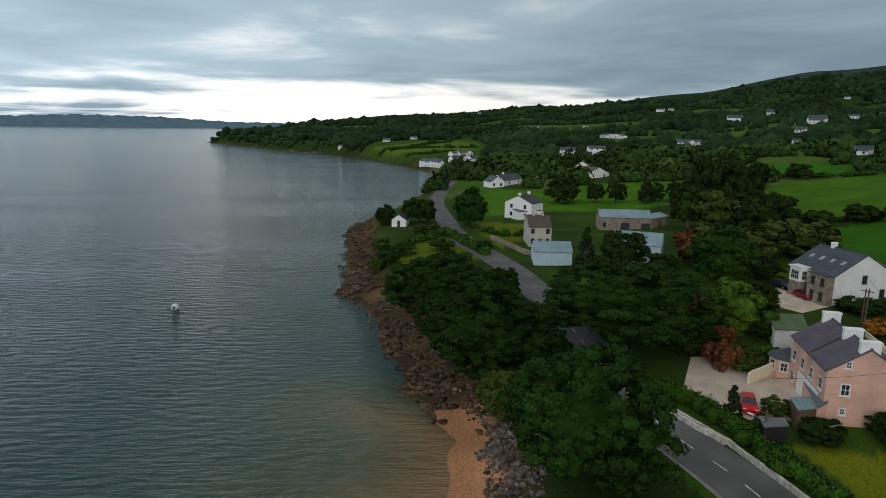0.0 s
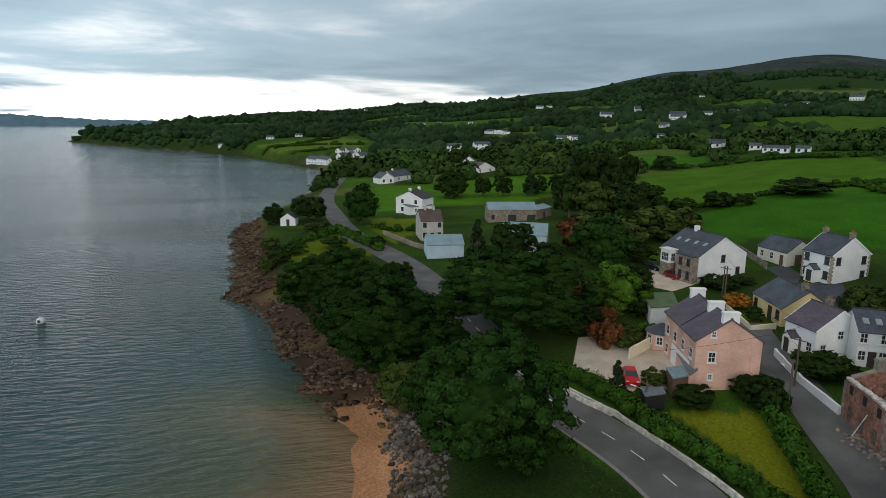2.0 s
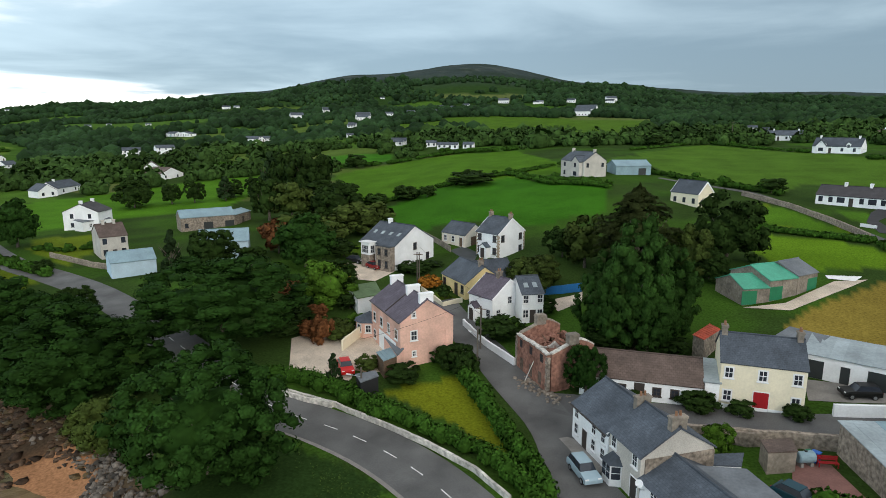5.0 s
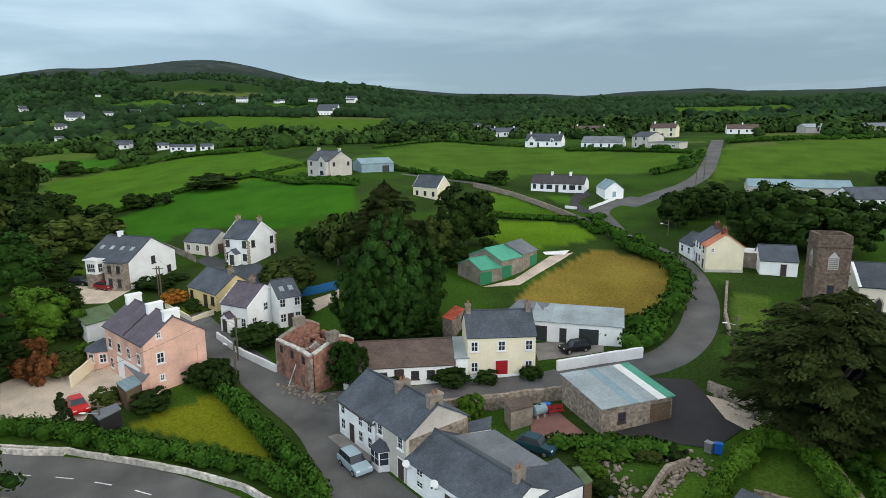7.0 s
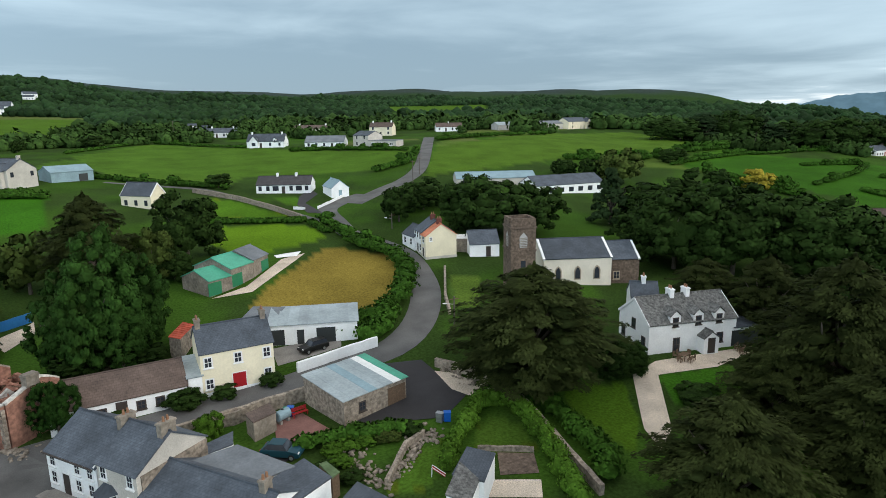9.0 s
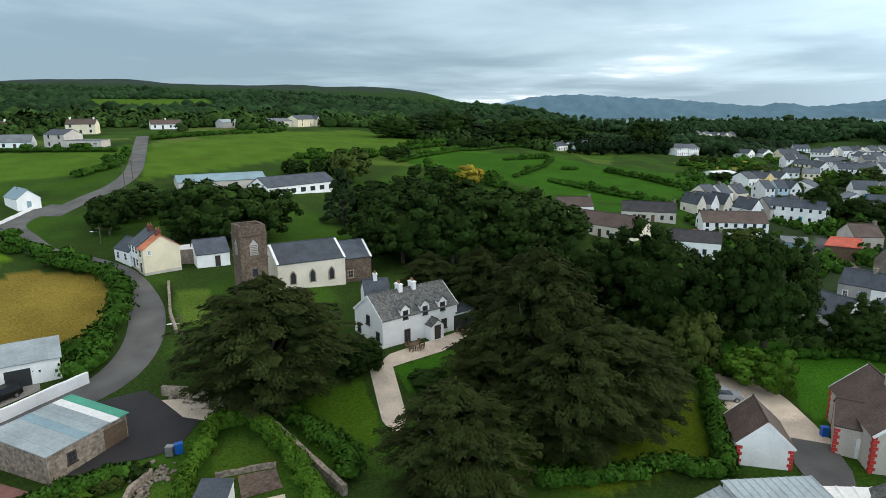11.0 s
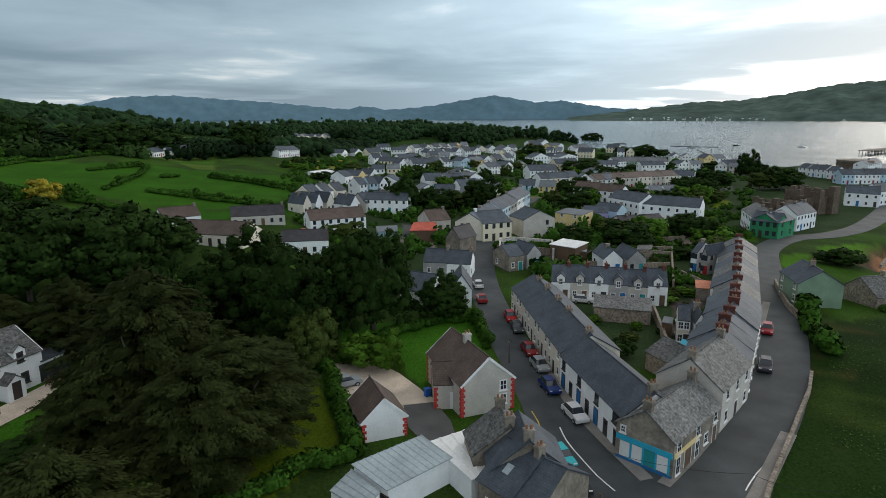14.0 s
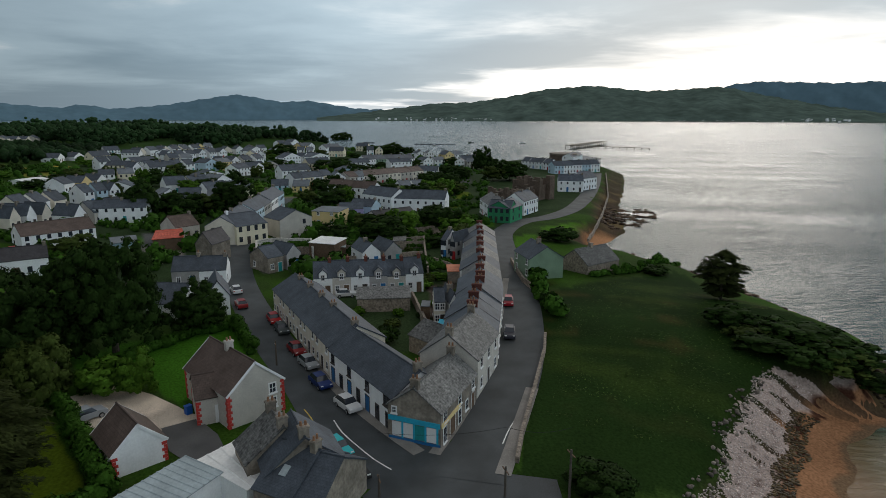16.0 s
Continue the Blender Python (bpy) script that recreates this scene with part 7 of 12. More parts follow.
def old_keep(x, y, turn):
    """Roofless stone walls of an old priory."""
    t = thing("ruined_priory", pose(x, y, at(x, y), 0, 0, turn), "roofless grey stone priory ruin with gables", "ruin")
    rng = random.Random(6)
    for x0, x1, y0, y1, h in ((-18, 4, 0, 0.9, 6), (-18, 4, 8, 8.9, 5.5), (-18, -17, 0, 8.9, 7), (4, 5, -2, 11, 9.5), (5, 17, -2, -1, 9), (16, 17, -2, 11, 8.5), (5, 17, 10, 11, 9), (9, 13, -4, -2, 10)):
        k = max(1, round(max(x1 - x0, y1 - y0) / 1.8))
        for i in range(k):
            top = h * (1 - 0.38 * rng.random() ** 2)
            if x1 - x0 > y1 - y0:
                part("wall", Solid().box(x0 + (x1 - x0) * i / k, x0 + (x1 - x0) * (i + 1) / k, y0, y1, -1, top), "brown_stone", t)
            else:
                part("wall", Solid().box(x0, x1, y0 + (y1 - y0) * i / k, y0 + (y1 - y0) * (i + 1) / k, -1, top), "brown_stone", t)
    # no openings cut: black boxes colour in the shade of the empty windows
    for i in range(5):
        part("window_hole", Solid().box(-0.5, 0.5, -0.08, 0.0, 0, 2), "black_tin_and_shade", t, at_pose=pose(-15 + i * 3.6, 0, 2.5))



def rough_grass():
    """Tufts of rough grass and scrub over the bluff and the banks."""
    global RNG
    RNG = np.random.default_rng(80)
    sets = []
    for cx, cy, rx, ry, n in ((86, -58, 38, 32, 14000), (-52, 42, 26, 9, 2500), (-120, 62, 50, 14, 3500), (-20, 38, 16, 8, 1800)):
        a, r = RNG.uniform(0, 6.283, n), np.sqrt(RNG.uniform(0, 1, n))
        sets.append(np.stack([cx + rx * r * np.cos(a), cy + ry * r * np.sin(a)], 1))
    p = np.concatenate(sets)
    g = coast_gap(p[:, 0], p[:, 1])
    keep = (g > np.where(p[:, 0] > 30, 12.5, 9.5)) & (swell(p[:, 0], p[:, 1], 5, 2) + 0.6 * swell(p[:, 0], p[:, 1], 1.7, 4) > -0.35)
    for line, half in ((COAST_ROAD, 4.4), (SHORE_ROAD, 5.5), (MAIN_STREET, 9.0)):
        keep &= away(np.array(line, float), p[:, 0], p[:, 1]) > half
    keep &= ~((p[:, 0] > 95) & (p[:, 1] > -62))
    p = p[keep]
    z = height(p[:, 0], p[:, 1])
    nrm = np.tile([0.0, 0.0, 1.0], (len(p), 1))
    v, q, soft = sprays(np.c_[p, z + 0.1], nrm, RNG.uniform(0.06, 0.19, len(p)), 0.3, 2.0)
    none = np.zeros((0, 3))
    return tagged(new("rough_grass", leafy_mesh("rough_grass", "rough_grass", none, none.astype(int), none, v, q, soft)), "rough tussocky grass and low scrub on the bluff and banks", "grass", kind="stuff")


def far_cottages():
    """White specks of houses on the far shore, too small to tell apart."""
    rng = random.Random(12)
    s = Solid()
    for i in range(130):
        b_ = radians(rng.choice((rng.uniform(101, 118), rng.uniform(126, 141))))
        d = 3720 + rng.uniform(0, 110) ** 1.0
        x_, y_ = d * math.sin(b_), d * math.cos(b_)
        w = rng.uniform(2.5, 6)
        z_ = (d - 3700) * 0.13
        s.box(x_ - w, x_ + w, y_ - w, y_ + w, z_ - 4, z_ + 5.5)
    return tagged(new("far_cottages", s.mesh("far_cottages", M["white"])), "white cottages strung along the far shore", "houses", kind="stuff")




def strand():
    """The eastern beach: orange sand, a line of brown wrack and pale shingle, with its stones and weed."""
    global RNG
    RNG = np.random.default_rng(81)
    ux, uy = np.meshgrid(np.arange(30, 68, 0.3), np.arange(-88, -32, 0.3), indexing="ij")
    n0, n1 = ux.shape
    x_, y_ = ux.ravel(), uy.ravel()
    g = coast_gap(x_, y_)
    side = g + 0.35 * swell(x_, y_, 1.1, 2) + 0.5 * swell(x_, y_, 3.5, 6)
    col = np.tile(np.array((0.33, 0.165, 0.085)), (len(x_), 1))
    col = mix(col, (0.19, 0.12, 0.07), smooth(1.0, 0.0, side))
    col = mix(col, (0.42, 0.33, 0.29), smooth(5.0, 6.0, side))
    weed = smooth(3.6, 4.2, side) * smooth(6.4, 5.2, side) * smooth(-0.5, 0.2, swell(x_, y_, 0.6, 3) + swell(x_, y_, 1.4, 8))
    streak = smooth(0.55, 0.9, np.sin(side * 4.4)) * smooth(6.2, 6.8, side) * smooth(10.5, 9.5, side) * 0.75
    col = mix(col, (0.065, 0.028, 0.018), np.clip(weed + streak * smooth(-0.3, 0.4, swell(x_, y_, 0.9, 5)), 0, 1))
    idx_ = np.arange(n0 * n1).reshape(n0, n1)
    q = np.stack([idx_[:-1, :-1], idx_[1:, :-1], idx_[1:, 1:], idx_[:-1, 1:]], -1).reshape(-1, 4)
    edge = 10.6 + 0.9 * swell(x_, y_, 2.2, 7) + 0.5 * swell(x_, y_, 0.8, 1) - 3.5 * smooth(-66, -75, y_) - 3 * smooth(-46, -38, y_)
    ok = (g > -1.5) & (g < edge) & (y_ > -80)
    q = q[ok[q].all(1)]
    me = quads_mesh("beach", np.stack([x_, y_, height(x_, y_) + 0.05], 1), q, M["ground"], True)
    a_ = me.color_attributes.new("cover", "FLOAT_COLOR", "POINT")
    a_.data.foreach_set("color", np.c_[col, np.ones(len(x_))].astype(np.float32).ravel())
    tagged(new("beach", me), "orange sand beach with brown wrack line and pale shingle", "beach", kind="structure")
    for name, mat, label, n, lo, hi, r0, r1, sq in (("shingle", "shingle", "pale pinkish shingle stones on the upper beach", 3600, 6.2, 11.0, 0.04, 0.12, 0.7),
                                                   ("wrack", "weed", "brown seaweed wrack lying along the beach", 1700, 3.7, 6.3, 0.08, 0.28, 0.3),
                                                   ("bank_stones", "pale_rock", "pale boulders at the foot of the bank", 200, 9.8, 12.2, 0.1, 0.32, 0.75)):
        p = np.stack([RNG.uniform(36, 64, n * 9), RNG.uniform(-76, -36, n * 9)], 1)
        g = coast_gap(p[:, 0], p[:, 1]) + 0.5 * swell(p[:, 0], p[:, 1], 3.5, 6)
        p = p[(g > lo) & (g < hi - 5.0 * smooth(-66, -73, p[:, 1]))][:n]
        r = RNG.uniform(r0, r1, len(p))
        v, f = blobs(np.c_[p, height(p[:, 0], p[:, 1]) + 0.05 + r * 0.2], r, 0.3, sq)
        tagged(new(name, quads_mesh(name, v, f, M[mat])), label, "stones" if mat != "weed" else "seaweed", kind="stuff")


def oil_tank(x, y, turn):
    """A heating oil tank on two blocks."""
    t = thing("oil_tank", pose(x, y, at(x, y) + 0.1, 0, 0, turn), "grey-green plastic oil tank in a back yard", "tank")
    s = Solid().tube((-0.75, 0, 0.85), (0.75, 0, 0.85), 0.55, 0.55, 14).tube((-0.85, 0, 0.85), (-0.75, 0, 0.85), 0.42, 0.55, 14).tube((0.75, 0, 0.85), (0.85, 0, 0.85), 0.55, 0.42, 14)
    part("drum", s, "tin_blue", t)
    part("cap", Solid().tube((0, 0, 1.38), (0, 0, 1.5), 0.14, 0.14, 8), "plastic_dark", t)
    for a in (-0.5, 0.5):
        part("block", Solid().box(a - 0.15, a + 0.15, -0.4, 0.4, -0.2, 0.34), "pavement", t)
    return t


def garden_bench(x, y, turn, mat="red_paint"):
    t = thing("garden_bench", pose(x, y, at(x, y) + 0.09, 0, 0, turn), "red painted garden bench against the yard wall", "bench")
    for i in range(3):
        part("seat_slat", Solid().box(-0.9, 0.9, -0.4 + i * 0.16, -0.27 + i * 0.16, 0.42, 0.46), mat, t)
        part("back_slat", Solid().box(-0.9, 0.9, 0.1, 0.14, 0.55 + i * 0.16, 0.67 + i * 0.16), mat, t)
    for a in (-0.82, 0.82):
        part("leg", Solid().box(a - 0.04, a + 0.04, -0.38, -0.3, 0, 0.42), mat, t)
        part("leg", Solid().box(a - 0.04, a + 0.04, 0.06, 0.14, 0, 1.0), mat, t)
    return t


def toy_slide(x, y, turn):
    t = thing("toy_slide", pose(x, y, at(x, y) + 0.06, 0, 0, turn), "small red and white plastic garden slide", "toy")
    part("chute", Solid().slab([(-0.2, -0.9, 0.1), (0.2, -0.9, 0.1), (0.2, 0.3, 0.9), (-0.2, 0.3, 0.9)], 0.05), "red_paint", t)
    for a in (-0.2, 0.2):
        part("rail", Solid().tube((a, -0.9, 0.16), (a, 0.3, 1.0), 0.04, 0.04, 6), "plastic_white", t)
        part("leg", Solid().tube((a, 0.35, 0), (a, 0.32, 0.95), 0.04, 0.04, 6), "plastic_white", t)
    return t


def yard_rubble():
    """Loose stones along the garden walls and in the yards."""
    global RNG
    RNG = np.random.default_rng(83)
    p = []
    for ax, ay, bx, by, n, w in RUBBLE:
        s = RNG.uniform(0, 1, n)
        p.append(np.stack([ax + (bx - ax) * s, ay + (by - ay) * s], 1) + RNG.normal(0, w, (n, 2)))
    p = np.concatenate(p)
    r = RNG.uniform(0.08, 0.32, len(p))
    v, f = blobs(np.c_[p, height(p[:, 0], p[:, 1]) + r * 0.3], r, 0.4, 0.7)
    return tagged(new("loose_stones", quads_mesh("loose_stones", v, f, M["stone"])), "loose grey-brown stones along garden walls and yards", "stones", kind="stuff")


def wire(points, sag=0.5):
    """A telephone wire from pole to pole; points: x, y and height over the ground."""
    line = []
    for (ax, ay, ah), (bx, by, bh) in zip(points[:-1], points[1:]):
        a, b_ = Vector((ax, ay, at(ax, ay) + ah)), Vector((bx, by, at(bx, by) + bh))
        line += [a.lerp(b_, i / 8) - Vector((0, 0, sag * i / 2 * (1 - i / 8))) for i in range(1 if line else 0, 9)]
    v, r = [], 0.018
    for i, p in enumerate(line):
        d = (line[min(i + 1, len(line) - 1)] - line[max(i - 1, 0)]).normalized()
        side = d.cross(Vector((0, 0, 1))).normalized() * r
        up = side.cross(d).normalized() * r
        v += [p + side, p + up, p - side, p - up]
    f = [(4 * i + k, 4 * i + (k + 1) % 4, 4 * i + 4 + (k + 1) % 4, 4 * i + 4 + k) for i in range(len(line) - 1) for k in range(4)]
    f += [(3, 2, 1, 0), tuple(len(v) - 4 + k for k in range(4))]
    return tagged(new("telephone_wire", Solid().add(v, f).mesh("telephone_wire", M["rubber"])), "thin black telephone wire strung between poles", "wire")


# ---- the place ----
# roads
COAST_ROAD = [(-370, 226), (-300, 172), (-234, 127), (-190, 106), (-150, 90), (-125, 83.5), (-104, 77.5), (-80, 68), (-60, 59), (-45, 53), (-33.9, 51.1), (-26.3, 48.8), (-19, 45.0), (-12, 39.5), (-6, 32), (-2, 24)]
coast = road("road", COAST_ROAD, 6.6, "street", "grey asphalt coast road with white broken centre line")
dashes(COAST_ROAD, 330.0, 4.3, 1.9, 0.12, "paint", coast)
road("verge", COAST_ROAD[9:15], 0.5, "pavement", "pale kerb strip at the edge of the road", 0.05, left=-3.2, right=3.75)
road("road_side", [(-40.7, 93.0), (-32.7, 83.0), (-26.6, 76.6), (-20.1, 68.9), (-14.0, 61.8), (-10.5, 55.4), (-9.0, 49.8)], 5.6, "street", "grey asphalt village street")
road("lane", [(-17.1, 64.7), (-12.2, 65.8), (-5.7, 66.5), (3.0, 67.9), (9.8, 68.7), (19.1, 71.1), (26.6, 72.6), (32.3, 77.3), (37.4, 85.2), (41.1, 94.9), (43.5, 109.0), (41.5, 120.4), (38.3, 129.1), (38.3, 140.8), (39.2, 152.1), (44.7, 159.6), (53.4, 166.3)], 5, "old_asphalt", "narrow grey asphalt lane winding uphill")
road("lane_upper", [(35.3, 142.1), (32.4, 147.9), (26.6, 163.5), (19.5, 179.7), (9.4, 196.4), (-14.0, 209.7)], 2.3, "old_asphalt", "narrow lane along the fields")
road("lane_north", [(47.5, 156.5), (61.5, 170.6), (72.9, 181.2), (82.9, 194.8), (96.4, 221.1), (121.2, 273.0)], 5, "old_asphalt", "grey asphalt lane climbing between fields")
patch("yard", [(23.6, 69.4), (29.3, 67.9), (30.0, 61.7), (30.8, 58.0), (26.2, 54.4), (19.3, 56.5), (10.4, 55.2), (7.6, 52.1), (7.6, 55.2), (14.5, 57.2), (21.6, 59.5)], "dark_asphalt", "dark new asphalt yard", lift=0.08)
patch("yard_red", [(9.4, 62.4), (12.6, 62.5), (14.7, 57.1), (10.8, 56.8), (9.0, 58.6)], "red_yard", "red concrete back yard", lift=0.09)
patch("terrace_garden", [(28.0, 46.0), (31.1, 44.3), (29.8, 41.4), (26.4, 42.7)], "brown_stone", "stepped brick terrace", lift=0.06)
patch("yard_garden", [(25.2, 42.5), (29.4, 40.5), (28.1, 38.3), (23.2, 40.7)], "gravel", "pale concrete garden yard", lift=0.06)
patch("parking", [(29.6, 64.5), (31.4, 63.2), (33.5, 58.9), (31.0, 57.5), (29.7, 59.7)], "gravel", "pale concrete parking strip", lift=0.09)
patch("forecourt", [(-54.8, 70.9), (-51.7, 77.2), (-41.1, 67.6), (-39.2, 61.8), (-48.1, 61.3)], "gravel", "sandy gravel forecourt")
patch("forecourt_two", [(-47.4, 71.9), (-51.2, 80.7), (-47.3, 83.0), (-38.6, 77.0), (-33.8, 68.8), (-34.1, 65.8), (-41.1, 64.8)], "gravel", "sandy gravel forecourt")
patch("driveway", [(-70.6, 111.5), (-60.9, 109.8), (-56.8, 109.4), (-57.4, 100.7), (-61.1, 100.4)], "gravel", "pale gravel driveway")
wall_line([(-45.9, 97.4), (-38.9, 90.6), (-36.5, 93.4)], 0.8, 0.25, "cream", "low cream garden wall before the yellow bungalow")
wall_line([(-65.0, 136.5), (-50.7, 122.7)], 1.3, 0.12, "old_render", "pale board fence beside the modern house", name="garden_fence")
patch("drive_upper", [(-51.3, 123.7), (-42.9, 116.1), (-44.6, 123.7), (-49.2, 126.8)], "asphalt", "dark asphalt drive before the garage")
patch("yard_rear", [(-22.9, 97.9), (-19.3, 101.4), (-18.2, 103.5), (-17.4, 98.7), (-20.2, 93.6)], "gravel", "pale concrete yard behind the white house")
patch("yard_upper", [(12.3, 80.0), (22.1, 80.2), (21.1, 76.6), (15.3, 75.3), (12.2, 74.8)], "pavement", "concrete yard before a shed")
patch("track", [(6.6, 102.1), (12.7, 105.4), (20.9, 117.3), (26.0, 119.3), (22.7, 114.7), (13.2, 102.4)], "gravel", "pale gravel track beside the sheds", lift=0.08)
patch("drive", [(51.2, 53.0), (56.3, 54.5), (68.9, 53.0), (69.8, 51.1), (62.5, 50.2), (54.0, 51.6), (46.9, 42.2), (42.7, 39.4), (44.2, 43.4)], "gravel", "pale gravel drive and terrace of the white house", lift=0.07)
patch("parking_yard", [(80.9, 21.1), (84.9, 15.1), (75.0, 7.2), (73.6, 5.0), (66.2, 5.8), (71.5, 10.0), (73.7, 16.2)], "gravel", "sandy gravel parking yard")
patch("street_end", [(-14.6, 60.6), (-10.8, 58.5), (-3.6, 49.5), (3.8, 40.4), (-1.5, 38.0), (-6.5, 42.6), (-10.8, 46.2), (-12.5, 51.6)], "street", "grey asphalt street before the terrace", lift=0.05)
MAIN_STREET = [(207.8, -3.8), (182.3, -0.3), (152.6, 1.5), (131.4, 0.9), (110.2, -1.7), (92.3, -4.9), (79.9, -7.6), (69.0, -9.6), (60.5, -12.3), (55.5, -14.1)]
road("main_street", MAIN_STREET, 6.2, "asphalt", "grey asphalt main street", lift=0.07)
road("upper_street", [(186.8, -0.2), (226.8, -8.1), (259.1, -16.0)], 5.5, "asphalt", "grey asphalt upper street", lift=0.07)
SHORE_ROAD = [(52.0, -20.8), (60.6, -26.0), (69.5, -32.8), (81.9, -39.8), (102.7, -48.9), (127.9, -58.2), (152.7, -66.4), (170.1, -73.9), (185.2, -86.5), (192.9, -102.1), (213.2, -123.2), (263.8, -159.8), (336.8, -206.3)]
road("shore_road", SHORE_ROAD, 6.6, "asphalt", "grey asphalt shore road", lift=0.09)
road("pavement_shore", [(51.9, -24.1), (61.0, -30.2), (67.7, -34.7)], 1.6, "pavement", "pale concrete footpath", lift=0.13)
road("footpath", [(57.4, -18.8), (63.1, -23.3), (71.1, -28.9), (78.8, -33.4), (96.2, -42.2), (118.6, -52.9)], 1.3, "pavement", "grey concrete footpath before the terrace", lift=0.13)
road("footpath", [(115.4, -5.9), (94.3, -9.0), (76.2, -11.3), (65.8, -14.4), (58.1, -17.4)], 1.5, "pavement", "grey concrete footpath along the street", lift=0.14)
patch("junction", [(62.7, -9.3), (62.4, -15.8), (58.1, -19.7), (61.2, -23.8), (53.4, -24.4), (53.7, -7.1)], "asphalt", "grey asphalt street junction", lift=0.08)

# houses by the coast road and the village street
pink_house = house(-32.4, 70.2, 48.2, 7.6, 11.5, 6.2, 2.6, "salmon pink two-storey house with purple slate roof", wall="pink", roof="purple_slate", axis="y", f=("-s----", "-w----", "-s----"), l=("w-w-", "wwww"), r=("w-w", "www"), chim=(0.02, 0.42, 0.97), chim_mat="white", chim_w=1.9, chim_up=0.9, chim_pots=0)
part("white_panel", Solid().box(-3.86, -3.79, 1.6, 8.2, 0.2, 2.9), "white", pink_house, "white rendered lower wall")
part("drainpipe", Solid().tube((2.6, -0.07, 0.3), (2.6, -0.07, 4.6), 0.05, 0.05, 6).tube((1.3, -0.07, 4.2), (2.6, -0.07, 4.4), 0.05, 0.05, 6), "pink", pink_house)
part("gutter", Solid().tube((-4.05, -0.1, 6.12), (-4.05, 11.6, 6.12), 0.08, 0.08, 6), "dark_frame", pink_house)
part("valley", Solid().tube((-3.95, 5.2, 6.28), (0, 5.2, 8.99), 0.09, 0.09, 5), "dark_frame", pink_house)
modern_house = house(-55.2, 114, 72.8, 11.8, 10.2, 4.9, 3.4, "white modern house with grey slate roof and stone front", wall="white", roof="slate", axis="y", f=("--w", "-w-"), chim=(0.7,), chim_pots=0, frames="dark_frame", skylights=4)
part("stone_bay", Solid().box(-7.3, -5.9, 0.15, 4.3, -1.2, 4.75), "stone", modern_house, "stone-faced two-storey bay")
part("bay_roof", Solid().box(-7.45, -5.9, 0.0, 4.45, 4.75, 4.9), "slate", modern_house)
part("stone_base", Solid().box(-7.5, -5.9, 5.9, 8.4, -1.2, 2.5), "stone", modern_house, "stone-faced lower storey of the sun room")
part("sun_room", Solid().box(-7.5, -5.9, 5.9, 8.4, 2.5, 5.0), "white", modern_house)
part("sun_room_roof", Solid().box(-7.8, -5.6, 5.6, 8.7, 5.0, 5.2), "frame", modern_house, "flat white roof")
for v, z, w, hi in ((1.2, 3.0, 0.8, 1.3), (3.2, 3.0, 0.8, 1.3), (1.2, 0.4, 0.8, 1.5), (3.2, 0.4, 0.8, 1.5)):
    opening(modern_house, "window", pose(-7.3, v, z, 0, 0, -90), w, hi, "dark_frame")
opening(modern_house, "window", pose(-7.5, 7.15, 2.8, 0, 0, -90), 1.9, 1.7, "frame")
opening(modern_house, "window", pose(-6.7, 5.9, 2.8), 1.1, 1.7, "frame")
opening(modern_house, "door", pose(-5.9, 5.1, 0.05, 0, 0, -90), 1.0, 2.1, "dark_frame", "dark_frame")
house(-52, 127.4, -24.2, 7.6, 6.5, 2.7, 2.2, "cream garage with grey slate roof", wall="magnolia", roof="slate", axis="x", f=("wwd",), r=("g",), doors="wood", name="garage", category="garage")
house(-42, 122, -24.1, 6.4, 8.5, 5.2, 3, "white two-storey house with stone quoins", wall="white", roof="slate", axis="x", f=("wdw", "w-w"), r=("--w", "w-w"), chim=(0.02, 0.98), chim_mat="stone", quoins="quoin_tan", porch=(0.5, 2, 1.4, 2.3), barge="white", frames="dark_frame")
house(-39.8, 97.5, -40.5, 8.9, 7.5, 2.7, 2.6, "yellow bungalow with dark slate roof", wall="yellow", roof="slate", axis="x", f=("w-dw",), r=("-s-",), chim=(0.85,), chim_mat="stone", frames="dark_frame")
house(-32.4, 100.6, 43.8, 6.5, 7, 2.7, 2.4, "yellow bungalow wing with dark slate roof", wall="yellow", roof="slate", axis="x", f=("-w-W",), frames="dark_frame")
house(-31, 87.1, -27.1, 5.3, 7.5, 3.9, 2.5, "white house with purple slate roof by the street", wall="white", roof="purple_slate", axis="x", f=("wdw",), r=("w-w", "-w-"), chim=(0.55,), chim_mat="stone", frames="frame", porch=(0.35, 1.6, 1.2, 2.2), barge="white")
house(-23, 88.4, 34.2, 3.4, 6.5, 4.6, 2, "white rear house with slate roof and skylights", wall="white", roof="slate", axis="x", f=("wdw", "w-w"), skylights=2, chim=())
house(7.1, 71, 4.1, 8.4, 6.6, 5.3, 2.3, "cream two-storey house with red door and slate roof", wall="cream", roof="slate", axis="x", f=("w-D-w", "w-w-w"), chim=(0.03, 0.97), chim_mat="old_render", doors="red_paint", win=(0.95, 1.3), plinth="white")
house(-5.4, 69.4, 6.4, 13.4, 6, 2.5, 2.2, "long low white cottage with brown tiled roof", wall="white", roof="brown_tile", axis="x", f=("wwwdwww",), frames="dark_frame", chim=(), win=(0.9, 1))
lean_to(2.2, 70.6, 3.8, 1.5, 5, 2.8, 3.6, "small white lean-to with sheet roof", wall="white", roof="tin_light")
lean_to(18, 79.4, -15.9, 12.1, 6.5, 2.8, 3.4, "white barn with pale sheet metal roof", wall="white", roof="tin_light", f=("g-d-g--",), doors="plastic_dark", name="barn", category="barn", sheets=9)
lean_to(10.2, 82.2, -30.5, 4.5, 6.5, 2.7, 3.4, "dark-doored shed with grey felt roof", wall="grey", roof="felt", f=("g",), doors="plastic_dark")
